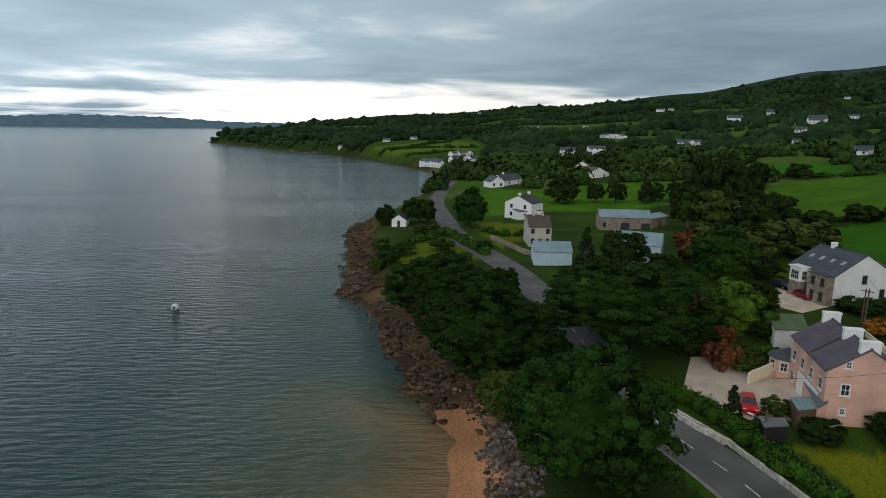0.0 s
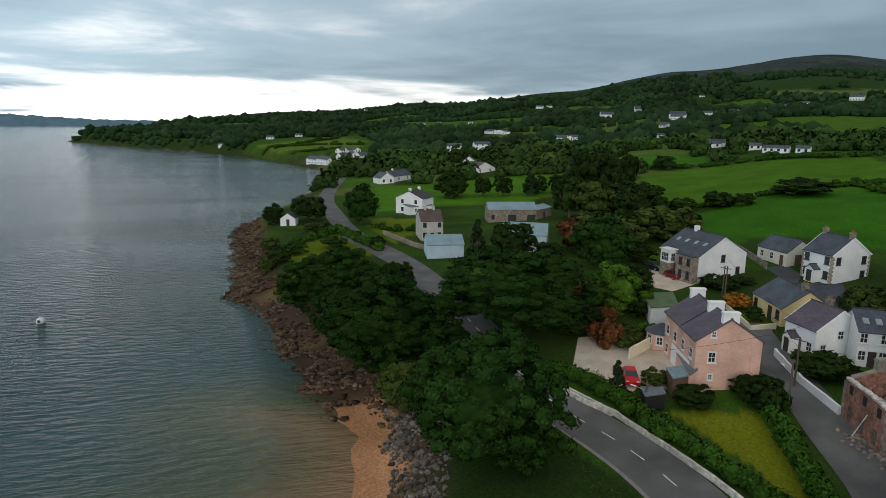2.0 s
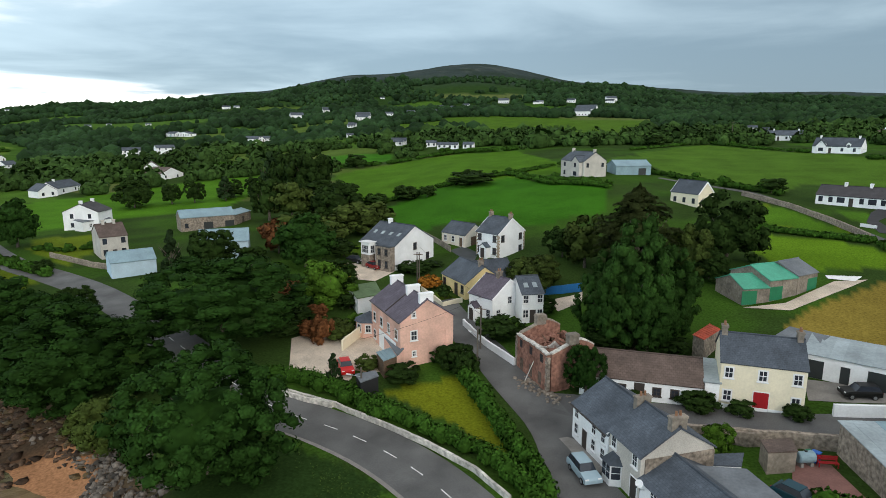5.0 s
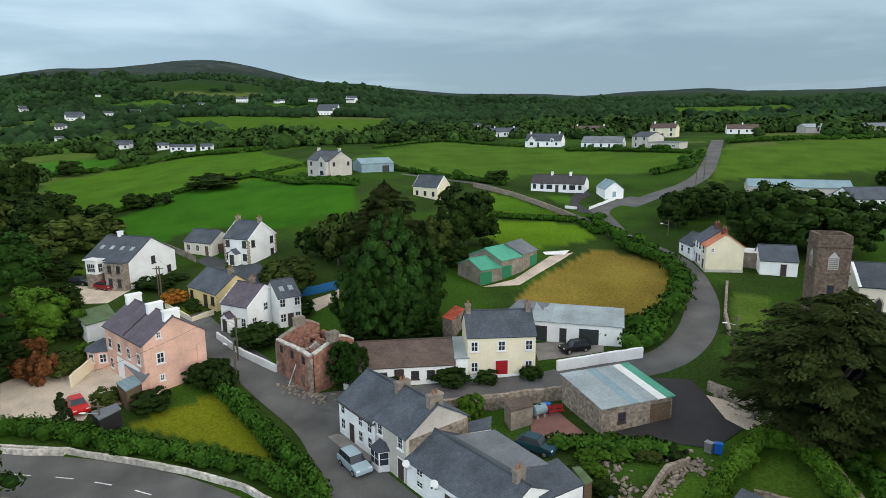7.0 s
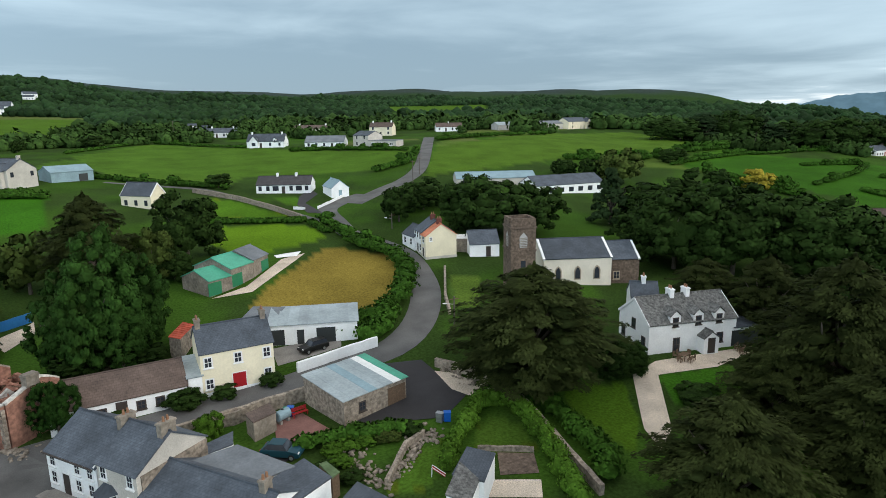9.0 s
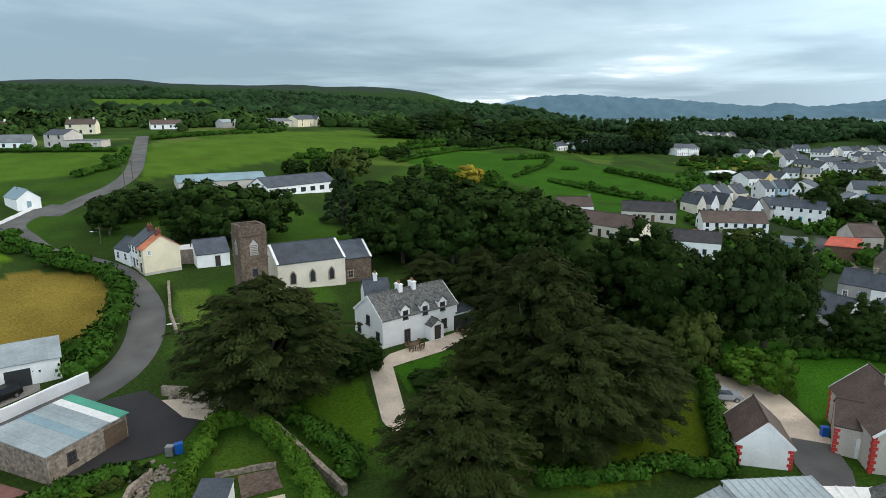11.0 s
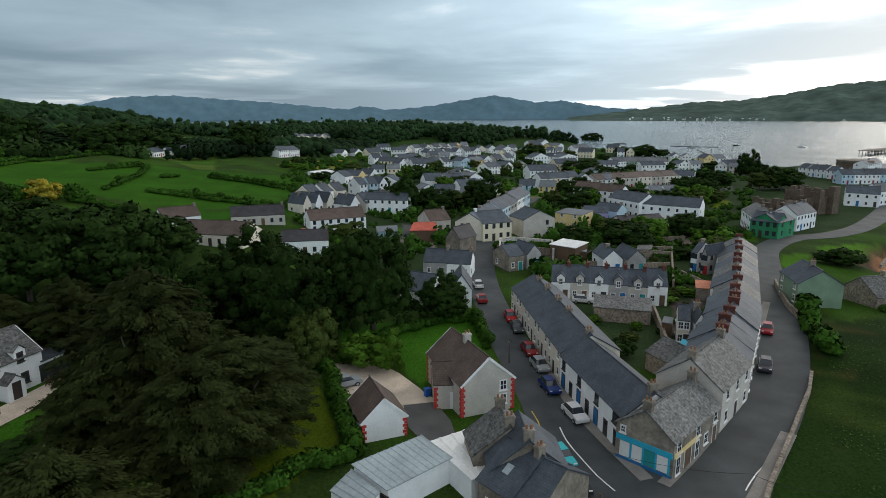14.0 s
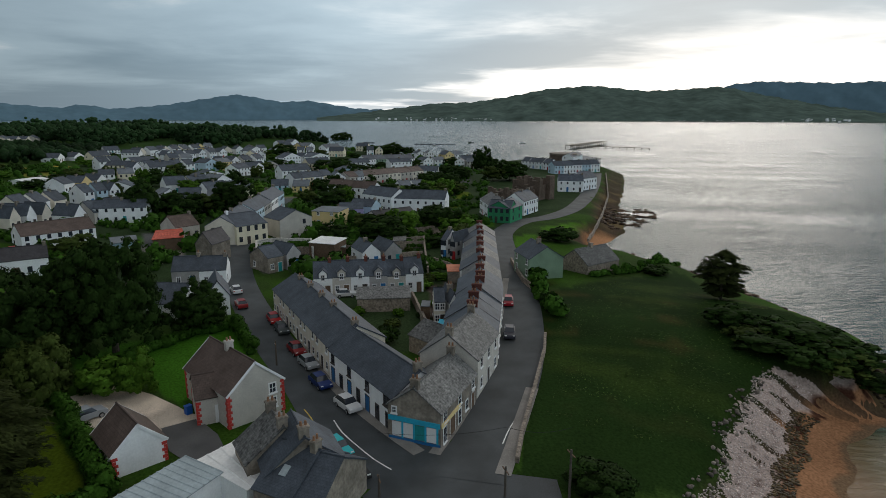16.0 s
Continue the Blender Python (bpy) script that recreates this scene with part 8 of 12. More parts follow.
lean_to(20.1, 59, 19.5, 8.7, 7.8, 2.7, 3.3, "rubble stone shed with patched metal roof", wall="stone", roof="tin_light", f=("--w----g-",), sheets=8, sheet_mats=("tin_light", "tin_light", "tin_light", "tin_blue", "tin_light", "tin_light", "tin_white", "tin_green"), doors="wood", frames="dark_frame")
white_terrace = house(-8.8, 56.5, -51.5, 6.9, 7.2, 3.8, 2.3, "white two-storey terraced house with slate roof", wall="white", roof="slate", axis="x", f=("wdww", "w-ww"), chim=(0.97,), chim_mat="old_render", win=(0.8, 1.2), chim_w=1.5)
part("flashing", Solid().tube((3.45, -0.2, 3.92), (3.45, 3.6, 6.3), 0.07, 0.07, 5), "frame", white_terrace)
part("gutter", Solid().tube((-3.5, -0.3, 3.72), (3.45, -0.3, 3.72), 0.08, 0.08, 6), "dark_frame", white_terrace)
part("front_step", Solid().box(-3.4, 3.4, -1.5, 0, -0.4, 0.12), "pavement", white_terrace)
grey_terrace = house(-5, 51.8, -51.5, 5, 7.2, 4.4, 2.2, "grey two-storey terraced house with slate roof", wall="dash", roof="slate", axis="x", f=("--d", "w-w"), chim=(0.97,), chim_mat="old_render", win=(0.8, 1.2), chim_w=1.5)
bay = part("bay_window", Solid().slab([(-2.3, 0, 2.1), (-1.9, -0.95, 2.1), (-0.6, -0.95, 2.1), (-0.2, 0, 2.1)], 2.6), "frame", grey_terrace)
part("bay_roof", Solid().add([(-2.45, 0.0, 2.1), (-2.0, -1.1, 2.1), (-0.5, -1.1, 2.1), (-0.05, 0.0, 2.1), (-1.8, 0, 2.75), (-0.7, 0, 2.75)], [(0, 1, 4), (1, 2, 5, 4), (2, 3, 5), (3, 2, 1, 0), (0, 4, 5, 3)]), "slate", bay)
for u, v, w, turn in ((-1.59, -0.95, 0.56, 0), (-0.91, -0.95, 0.56, 0), (-0.4, -0.475, 0.78, 67), (-2.1, -0.475, 0.78, -67)):
    for lo, hi in ((0.75, 1.3), (1.38, 1.95)):
        part("pane", Solid().box(-w / 2, w / 2, -0.03, 0.02, lo, hi), "glass", bay, at_pose=pose(u, v, 0, 0, 0, turn))
part("side_wall", Solid().box(2.5, 2.62, 0.4, 7.2, 2.4, 4.2), "stone", grey_terrace, "bare stone gable wall")
low_terrace = house(0.3, 45.2, -50.9, 11.7, 6.6, 2.7, 1.7, "white terraced house with dark slate roof", wall="white", roof="slate", axis="x", f=("wdw", "w-w"), chim=(0.9,), chim_mat="old_render")
for u in (-5.2, -1.2):
    satellite_dish(low_terrace, u)
annex([(4.3, 46.0, 3.4), (8.7, 47.2, 3.4), (4.7, 52.7, 3.6), (-0.1, 51.4, 3.6)], "low rear extension with grey felt roof", wall="white", roof="felt")
annex([(7.8, 43.1, 2.7), (11.4, 45.3, 2.7), (9.7, 48.1, 3.4), (5.3, 45.3, 3.4)], "low rear outhouse with grey slate roof", wall="white", roof="slate")
annex([(1.7, 54.2, 2.4), (4.5, 55.1, 2.4), (4.8, 57.6, 2.4), (1.3, 55.8, 2.4)], "small rear outhouse with slate roof", wall="white", roof="slate")
annex([(11.6, 45.9, 2.2), (12.4, 46.5, 2.2), (11.8, 48.6, 2.2), (11.1, 48.5, 2.2)], "small shed with mossy green roof", wall="wood", roof="moss")
annex([(22.7, 39.0, 2.6), (25.7, 42.4, 2.6), (23.6, 43.9, 3.0), (20.5, 40.6, 3.0)], "white cottage with dark slate roof", wall="white", roof="slate")
annex([(20.3, 36.9, 2.8), (22.4, 39.3, 2.8), (21.8, 41.8, 3.3), (18.7, 38.1, 3.3)], "cottage end with weathered slates", wall="white", roof="old_slate")
annex([(12.3, 38.4, 2.6), (14.9, 40.6, 2.6), (13.1, 43.4, 3.0), (10.2, 40.6, 3.0)], "low outhouse with dark roof", wall="white", roof="slate")
house(46.6, 109.9, -95.9, 4.8, 6.4, 4.5, 2.2, "white two-storey house with slate roof", wall="white", roof="slate", axis="x", f=("wdw", "www"), chim=(0.5,), chim_mat="brick", plinth="dash")
house(46.2, 106.2, -94.4, 2.6, 6.4, 4.5, 2.2, "cream end of house with terracotta roof", wall="cream", roof="orange_tile", axis="x", r=("-", "s--"), f=("d", "w"), chim=(0.6,), chim_mat="brick", plinth="dash")
house(46.2, 114.2, -87, 5.7, 5, 2.6, 1.8, "low white house with hipped slate roof", wall="white", roof="slate", axis="x", f=("ww",))
annex([(53.6, 107.6, 2.6), (56.6, 106.0, 2.6), (58.6, 110.2, 2.6), (55.2, 111.4, 2.6)], "open carport with white sheet roof", wall="old_render", roof="tin_white")
house(57.8, 102.6, -16.9, 5.9, 6, 2.6, 2.2, "low white outbuilding with slate roof", wall="white", roof="slate", axis="x", f=("--d-",))
church_tower(53.2, 81.3, -14, 4.2, 4.2, 11.9, 0.1, "square brown stone church tower with battlements")
house(64.7, 82.0, -19.5, 12, 10, 4.9, 2.5, "white church nave with slate roof", wall="magnolia", roof="slate", axis="x", f=("-a-a-a-",), name="church", category="church", barge="white", barge_w=0.42)
house(73.2, 80.0, -19.5, 5.4, 8, 4.4, 2.4, "stone church chancel with slate roof", wall="brown_stone", roof="slate", axis="x", f=("w-",), name="chancel", category="church", win=(1.1, 1.4), barge="white", barge_w=0.42, frames="quoin_tan")
house(63.2, 55, -11.4, 13.2, 7.6, 4.1, 2.7, "white country house with dormers and weathered slate roof", wall="white", roof="old_slate", axis="x", f=("--t---w-",), l=("w-w", "-w-"), dormer_at=(0.29, 0.55, 0.79), chim=(0.40, 0.58), chim_mat="white", porch=(0.635, 2.2, 1.5, 2.1), frames="dark_frame", chim_w=1.2, barge="white")
house(63.8, 64.6, -34.5, 3.9, 6, 3.3, 2.2, "white rear wing with slate roof", wall="white", roof="slate", axis="x", chim=(0.5,), f=("w-",))
lean_to(71.2, 53.4, -10.3, 3.4, 5, 2.6, 3, "white garage with dark openings", wall="white", roof="slate", f=("gg",), doors="plastic_dark", name="garage", category="garage")
annex([(1.2, 81.7, 2.6), (3.1, 86.8, 2.6), (1.8, 88.7, 2.6), (-0.2, 83.2, 2.6)], "small stone shed with rusty red roof", wall="stone", roof="tin_rust")

# houses and sheds up the hill
house(-40.2, 200.8, -40.9, 11.8, 9, 5.4, 2.8, "pale stone two-storey house with grey roof", wall="dash", roof="slate", axis="x", f=("wdw", "w-w"), r=("--", "w-w"), chim=(0.05, 0.95), chim_mat="dash", wing=(0.75, 4, 1.2, 5.2, 1.8))
house(-22.1, 211.6, 30, 12, 8, 3, 1.6, "blue metal farm shed", wall="tin_blue", roof="tin_blue", axis="x", f=("-g",), name="barn", category="barn", doors="plastic_dark")
house(33.4, 178.7, -23.4, 15.6, 8, 2.5, 2.2, "white bungalow with dark roof and black windows", wall="white", roof="black_tile", axis="x", f=("wwWdwWw",), frames="dark_frame", chim=(0.35, 0.7), chim_mat="white")
house(46.7, 166, 1.1, 5, 9, 2.7, 2, "white gabled garage with blue-grey roof", wall="white", roof="tin_blue", axis="y", f=("d",), doors="tin_blue", name="garage", category="garage")
house(0.4, 172, 50.6, 5.8, 9, 3.4, 3, "cream dormer house with dark roof", wall="cream", roof="slate", axis="y", f=("w-", "-w"), l=("www",), barge="white")
house(8.4, 104.2, 33.3, 4.5, 7, 2.6, 1.4, "green-roofed farm shed with green doors", wall="old_render", roof="tin_green", axis="x", f=("g-",), doors="green_paint", name="barn", category="barn")
house(12.4, 107.4, 42.9, 5.7, 8, 3.3, 1.6, "taller green-roofed farm shed", wall="old_render", roof="tin_green", axis="x", f=("g-",), doors="green_paint", name="barn", category="barn")
house(16.2, 111.6, 52.5, 5.4, 7, 3.0, 1.6, "grey-roofed farm shed with green door", wall="old_render", roof="felt", axis="x", f=("-g",), doors="green_paint", name="barn", category="barn")
house(35.2, 367.5, -11, 23, 9, 2.8, 2.4, "white bungalow with grey roof", wall="white", roof="slate", axis="x", f=("wwdwww",), chim=(0.3, 0.8))
house(46.7, 288, -25.1, 17, 8, 2.8, 3.2, "white dormer house with dark roof", wall="white", roof="slate", axis="x", f=("wdww",), dormers=2, chim=(0.1, 0.9), wing=(0.2, 4, 1, 2.8, 2.4))
house(69.7, 272.2, -28, 17.7, 9, 2.6, 2.6, "white bungalow with grey tiled roof", wall="white", roof="felt", axis="x", f=("wwwdw",))
house(83.2, 261.2, -69.7, 10.7, 8, 5, 1.8, "grey two-storey house with flat extension", wall="dash", roof="slate", axis="x", f=("ww", "ww"))
lean_to(89.6, 251.2, -47.4, 13.4, 7, 2.8, 3, "low grey extension with wide windows", wall="dash", roof="felt", f=("WWW",), name="house", category="house")
house(88.6, 380.3, -40.3, 29.7, 8, 2.6, 2.2, "white bungalow with brown roof", wall="magnolia", roof="brown_tile", axis="x", f=("wwdww",), chim=(0.2, 0.8))
house(108.4, 306.2, -34, 12.2, 8, 4.6, 2.2, "cream house with brown roof", wall="cream", roof="brown_tile", axis="x", f=("wdw", "w-w"), chim=(0.1, 0.9))
house(156, 322.9, -18.4, 15.2, 8, 2.6, 2.2, "white bungalow with brown roof", wall="white", roof="brown_tile", axis="x", f=("wdww",), chim=(0.5,))
house(190.3, 310.3, 0, 18.4, 8, 3, 1.5, "grey metal farm shed", wall="grey", roof="tin_light", axis="x", name="barn", category="barn")
house(215.7, 311.1, 18.1, 36.6, 8, 3.2, 1.6, "long dark roofed farm building", wall="dash", roof="felt", axis="x", name="barn", category="barn")
house(248.1, 321.4, 28.4, 36.2, 8, 4.6, 2.4, "cream two-storey house with grey roof", wall="cream", roof="slate", axis="x", f=("wdw", "w-w"), wing=(0.75, 5, 1.5, 4.4, 2.2))
house(111.6, 147.1, -0.5, 24, 10, 3, 2.4, "long white school building with dark windows", wall="white", roof="slate", axis="x", f=("-WWWWWW",), frames="dark_frame", name="school", category="school")
house(94.8, 162.3, -19.5, 24.6, 9, 2.8, 1.6, "long low school wing with blue-grey roof", wall="dash", roof="tin_blue", axis="x", f=("w-w-w-w",), name="school", category="school")

# west: houses along the bay
house(-169, 123.2, 24.4, 10.4, 8, 5.4, 2.3, "white two-storey house with tall chimneys", wall="white", roof="black_tile", axis="y", f=("ww", "ww"), r=("www",), chim=(0.1, 0.9), chim_mat="white")
lean_to(-165.6, 125.9, 88.1, 9.2, 4, 2.6, 3, "low white flat-roofed extension", wall="white", roof="felt", f=("ww",), name="extension", category="house")
house(-127.1, 100.3, 61.7, 5.9, 10, 5.2, 2.4, "grey two-storey house with brown hipped roof", wall="dash", roof="brown_tile", axis="x", f=("wdw", "w-w"), r=("www", "www"), chim=(0.3, 0.7), chim_mat="dash")
house(-108.4, 89.6, 57.8, 8.6, 8, 3.2, 1.6, "pale blue shed with blue sheet roof", wall="sky_blue", roof="tin_blue", axis="x", name="shed", category="shed", f=("-",))
house(-99.8, 106.4, 37.9, 10.9, 8, 4.2, 2.2, "pale house with dark blue roof behind trees", wall="sky_blue", roof="tin_blue", axis="x", f=("w-w",))
house(-132.4, 135.9, 55.6, 15, 7, 3.8, 1.8, "rubble stone barn with blue-grey sheet roof", wall="stone", roof="tin_blue", axis="x", f=("w-g-g",), doors="plastic_dark", name="barn", category="barn")
house(-129.2, 146.9, 102.9, 9.8, 6, 3, 0.8, "small stone shed with blue roof", wall="stone", roof="tin_blue", axis="x", f=("d",), name="shed", category="shed")
house(-179.3, 83.6, 53.6, 4.7, 5, 2.4, 1.6, "tiny white boathouse on the shore", wall="white", roof="slate", axis="y", f=("d",), name="boathouse", category="house")
house(-253.4, 171.4, 80, 7.5, 9, 2.8, 2.6, "white bungalow with grey roof", wall="white", roof="slate", axis="y", f=("ww",))
house(-258.6, 184.9, 114.3, 18.2, 9, 2.8, 2.6, "white bungalow with grey roof", wall="white", roof="slate", axis="x", f=("ww",), chim=(0.3,))
house(-254.2, 238.1, 91.8, 16, 12, 2.8, 3.2, "white house with long brown roof", wall="white", roof="brown_tile", axis="y", f=("ww",))
house(-288.2, 256.2, 47.5, 8, 12, 2.8, 3, "white house with long brown roof", wall="white", roof="brown_tile", axis="y", f=("w",))
house(-401.1, 339.4, 49.1, 12.8, 9, 4.6, 2.2, "white two-storey house on the slope", wall="white", roof="slate", axis="x", f=("wdw", "www"))
house(-385.9, 358.1, 60.5, 13.8, 9, 4.6, 2.2, "white two-storey house on the slope", wall="white", roof="slate", axis="x", f=("wdw", "www"))
house_row(-480.9, 242.2, -435.8, 237.8, 2, 3, 8, 4.4, 2.4, 0, ("white",), ("slate",), "white house at the head of the bay", 2)
house_row(-425.4, 238.3, -390.5, 241.8, 3, 4, 8, 3.8, 2.4, 0.3, ("white",), ("slate",), "white house at the head of the bay", 2)
house_row(-483.2, 276.2, -481.9, 297.9, 3, 5, 8, 3, 2, 0.2, ("white",), ("slate",), "white house at the head of the bay", 2)
house_row(-539.5, 499.8, -491.8, 489.3, 2, 6, 8, 3, 2, 0.2, ("white",), ("slate",), "white bungalow among the trees", 2)
house_row(-396.6, 461.8, -381.7, 473.8, 2, 7, 8, 2.8, 2, 0.4, ("white",), ("slate",), "white bungalow among the trees", 2)

# far white houses scattered over the hills
far_house(-733.5, 260.3, 67, 6.5, 2.6)
far_house(-725.9, 317.7, 47, 8.8, 2.6)
far_house(-761.9, 374.3, 64, 9.4, 2.6)
far_house(-740.2, 563.4, 39, 7.7, 2.6)
far_house(-695.4, 618.9, 35, 6.9, 2.6)
far_house(-886.3, 979.6, 30, 14.6, 4.1)
far_house(-875.7, 999.3, 50, 11, 3.1)
far_house(-581.6, 876, 54, 10.7, 3)
far_house(-403.8, 692.3, 36, 16.3, 4.6)
far_house(-359.9, 591.1, 13, 8.9, 2.6)
far_house(-192.4, 372.5, 17, 8.5, 2.6)
far_house(-287.3, 468.1, 42, 6.1, 2.6)
far_house(-557.5, 760.9, 25, 12.2, 3.4)
far_house(-742, 596.2, 35, 6, 2.6)
far_house(-1817.8, 1144.9, 77, 11.9, 3.3)
far_house(-194.1, 378.2, 21, 10.2, 2.9)
far_house(-157.6, 350.9, 24, 6.4, 2.6)
far_house(-142.4, 332.2, 5, 6, 2.6)
far_house(-132.3, 323.5, 7, 6, 2.6)
far_house(-122, 321.1, 5, 6, 2.6)
far_house(-421.3, 792.1, 20, 11.6, 3.2)
far_house(-428.2, 876.7, 17, 12.6, 3.5)
far_house(-418.4, 915, 5, 11.1, 3.1)
far_house(-480.1, 1110.5, 5, 13.4, 3.8)
far_house(-431.4, 1057.7, 5, 10.5, 3)
far_house(-436.1, 1134.9, 6, 13.5, 3.8)
far_house(-409.2, 925.6, 35, 9.3, 2.6)
far_house(-396.2, 675.1, 21, 14.4, 4)
far_house(-355.9, 580.6, 41, 6.3, 2.6)
far_house(-539.9, 739.2, 48, 18.6, 5.2)
far_house(-654.6, 1202.5, 25, 10.1, 2.8)
far_house(-377.3, 1189.1, 8, 20.7, 5.8)
far_house(-306.6, 1201.3, 13, 13.7, 3.8)
far_house(-176.1, 967.7, -5, 30.9, 6)
far_house(-183.8, 1297.3, 26, 21.8, 6)
far_house(-256.2, 1247.3, -4, 16.4, 4.6)
far_house(-390.9, 463, 22, 12.3, 3.4)
far_house(-384.6, 475.3, 56, 10.2, 2.8)
far_house(-672, 1014.5, 51, 15.7, 4.4)
far_house(-408.9, 695.6, 12, 17.9, 5)
far_house(-367.7, 600.8, 12, 6.5, 2.6)
far_house(-147.8, 793, 9, 19.3, 5.4)
far_house(-182.3, 1256.1, -10, 16.4, 4.6)
far_house(-312.5, 1193.5, 13, 11.4, 3.2)
far_house(-381.3, 1191.6, 2, 11.5, 3.2)
far_house(27.3, 479, -1, 6, 2.6)
far_house(33.7, 449, -22, 6, 2.6)

# east: main street and town
house(70.6, -1.7, -62, 7, 11, 4, 3, "pebble-dashed house with brown tiles and red quoins", wall="dash", roof="brown_tile", axis="y", f=("-----w-", "-----w-"), l=("-s",), quoins="quoin_red", chim=(0.55,), chim_mat="dash", barge="white")
house(71, 3.3, -80.5, 3, 6, 3.2, 1.6, "pebble-dashed side wing with brown tiles and red quoins", wall="dash", roof="brown_tile", axis="x", f=("--d",), quoins="quoin_red", doors="frame")
house(63.4, 9.4, -62.9, 5.1, 6, 2.4, 2.4, "white garage with steep dark roof and red quoins", wall="white", roof="brown_tile", axis="y", quoins="quoin_red", barge="white", name="garage", category="garage")
annex([(50.4, 6.7, 2.6), (56.1, 1.5, 2.6), (58.9, 4.8, 3.2), (53.2, 10.5, 3.2)], "low white building with pale sheet metal roof", wall="white", roof="tin_light", name="clubhouse", front="wwDww")
annex([(47.6, 8.2, 2.6), (50.2, 7.3, 2.6), (53.3, 10.6, 2.6), (49.9, 11.7, 2.6)], "low building with pale blue sheet roof", wall="white", roof="tin_light")
annex([(52.8, -0.6, 2.5), (54.2, -2.0, 2.5), (61.7, 0.5, 2.5), (59.0, 4.0, 2.5)], "low white flat-roofed store", wall="white", roof="tin_white", name="store")
house(57, -0.1, -165.7, 4.4, 7, 3.8, 2.6, "old house with weathered slate roof", wall="old_render", roof="old_slate", axis="x", chim=(0.03, 0.9), chim_mat="old_render")
house(54.8, -1.8, -171.4, 5.4, 7, 4, 2.8, "old house with dark slate roof", wall="old_render", roof="slate", axis="x", chim=(0.97,), chim_mat="old_render")
house(50.4, -2.6, -134, 4, 8, 3.4, 2.4, "old house with grey slate roof and rooflight", wall="old_render", roof="slate", axis="x", chim=(0.97,), chim_mat="old_render", skylights=1, f=("-w--",))
house(48.2, -5.1, -128.7, 2.6, 8, 3.2, 2.4, "old house with dark slate roof by the junction", wall="old_render", roof="slate", axis="x")
house(94.6, -8, -169, 30.9, 8, 4.3, 2.3, "long stone-faced terrace with dark slate roof", wall="magnolia", roof="slate", axis="x", f=("wdwwdwwdwwdwwdw", "w-ww-ww-ww-ww-w"), chim=(0.12, 0.3, 0.5, 0.68, 0.97), chim_mat="old_render", name="terrace", category="terrace", win=(0.8, 1.1), chim_up=0.6)
house(70.9, -13.3, -163.6, 17, 7, 4.2, 2.3, "white terrace with blue doors and shutters", wall="white", roof="slate", axis="x", f=("dtdtdtt", "w-w-w-W"), doors="blue_paint", chim=(0.97,), chim_mat="old_render", name="terrace", category="terrace", frames="dark_frame")
house(62.5, -23.3, -39.8, 10.9, 6.2, 3.9, 2.3, "rendered corner shop with weathered slate roof", wall="old_render", roof="old_slate", axis="x", f=("tDtwd", "w-w-w"), l=("-", "s---"), chim=(0.03, 0.97), chim_mat="old_render", doors="wood", name="corner_shop", category="shop", shop=("aqua_paint", "yellow"))
house(71.6, -30.3, -36.5, 10.1, 7.5, 5, 2.8, "grey two-storey house with slate roof", wall="dash", roof="old_slate", axis="x", f=("wdw", "www"), chim=(0.02, 0.97), chim_mat="old_render")
house_row(76, -33.4, 94.5, -41.9, 5, 11, 7.6, 4.8, 2.6, 0, ("magnolia", "cream", "grey", "white"), ("slate",), "terraced house with brick chimney on the shore street", 2, chim_mat="brick", chim_up=0.75, chim_w=1.5)
house_row(94.5, -41.9, 149.6, -62.7, 8, 12, 7.6, 4.5, 2.4, 0, ("grey", "magnolia", "white", "dash"), ("slate", "old_slate"), "terraced house with brick chimney on the shore street", 2, chim_mat="brick", chim_up=0.65, chim_w=1.5)
house_row(117.2, -12.7, 114.9, -33.7, 6, 13, 7, 3.6, 2.4, 0, ("white", "grey", "dash", "white", "dash"), ("slate",), "small terraced cottage with upper bay window", 1, chim_mat="brick", dormers=1)
lean_to(104.7, -23.6, -101.2, 9.3, 4.5, 2.4, 3.2, "ruined stone outhouse with weathered slates", wall="stone", roof="old_slate", name="outhouse", category="shed")
house_row(143.5, -45.6, 139.3, -48.9, 2, 14, 7, 4.6, 2, 0.5, ("white", "grey"), ("slate",), "rear house with slate roof", 2)
house_row(93.9, -29.4, 93.3, -34.1, 2, 15, 6, 4, 1.6, 0.3, ("white", "magnolia"), ("slate",), "white rear extension with slate roof", 2)
lean_to(119, -42.3, -105, 4.2, 4, 2.4, 2.8, "small outhouse with orange roof", wall="old_render", roof="orange_tile")
house_row(138.4, -25.3, 140.4, -36.1, 2, 16, 8, 3.2, 2, 0.2, ("white", "grey"), ("slate",), "low house behind the cottages", 1)
house(82.7, -24.4, -154.4, 5.5, 6, 2.6, 1.6, "stone outhouse with grey slates", wall="stone", roof="old_slate", axis="x", name="outhouse", category="shed")
lean_to(149, -17.8, -126.7, 6.9, 6, 3.6, 4, "open shed with white sheet roof", wall="wood", roof="tin_white")
house_row(136.8, -4.7, 142.4, -12.7, 2, 17, 7, 3.4, 2, 0.2, ("grey", "old_render"), ("slate",), "old house at the bend of the street", 1)
house(177.6, -14, -63.7, 10.2, 9, 5.2, 2.4, "pale pebble-dashed house with slate roof", wall="dash", roof="slate", axis="y", f=("--", "-w"))
lean_to(191.4, -23.6, -122.1, 8.9, 8, 4.6, 5, "yellow flat-roofed two-storey house", wall="yellow", roof="felt", f=("ww", "ww"))
house(203.5, -33.6, -101.9, 7.8, 7, 3.4, 1.6, "lilac building with slate roof", wall="lilac", roof="slate", axis="x", f=("wdw",))
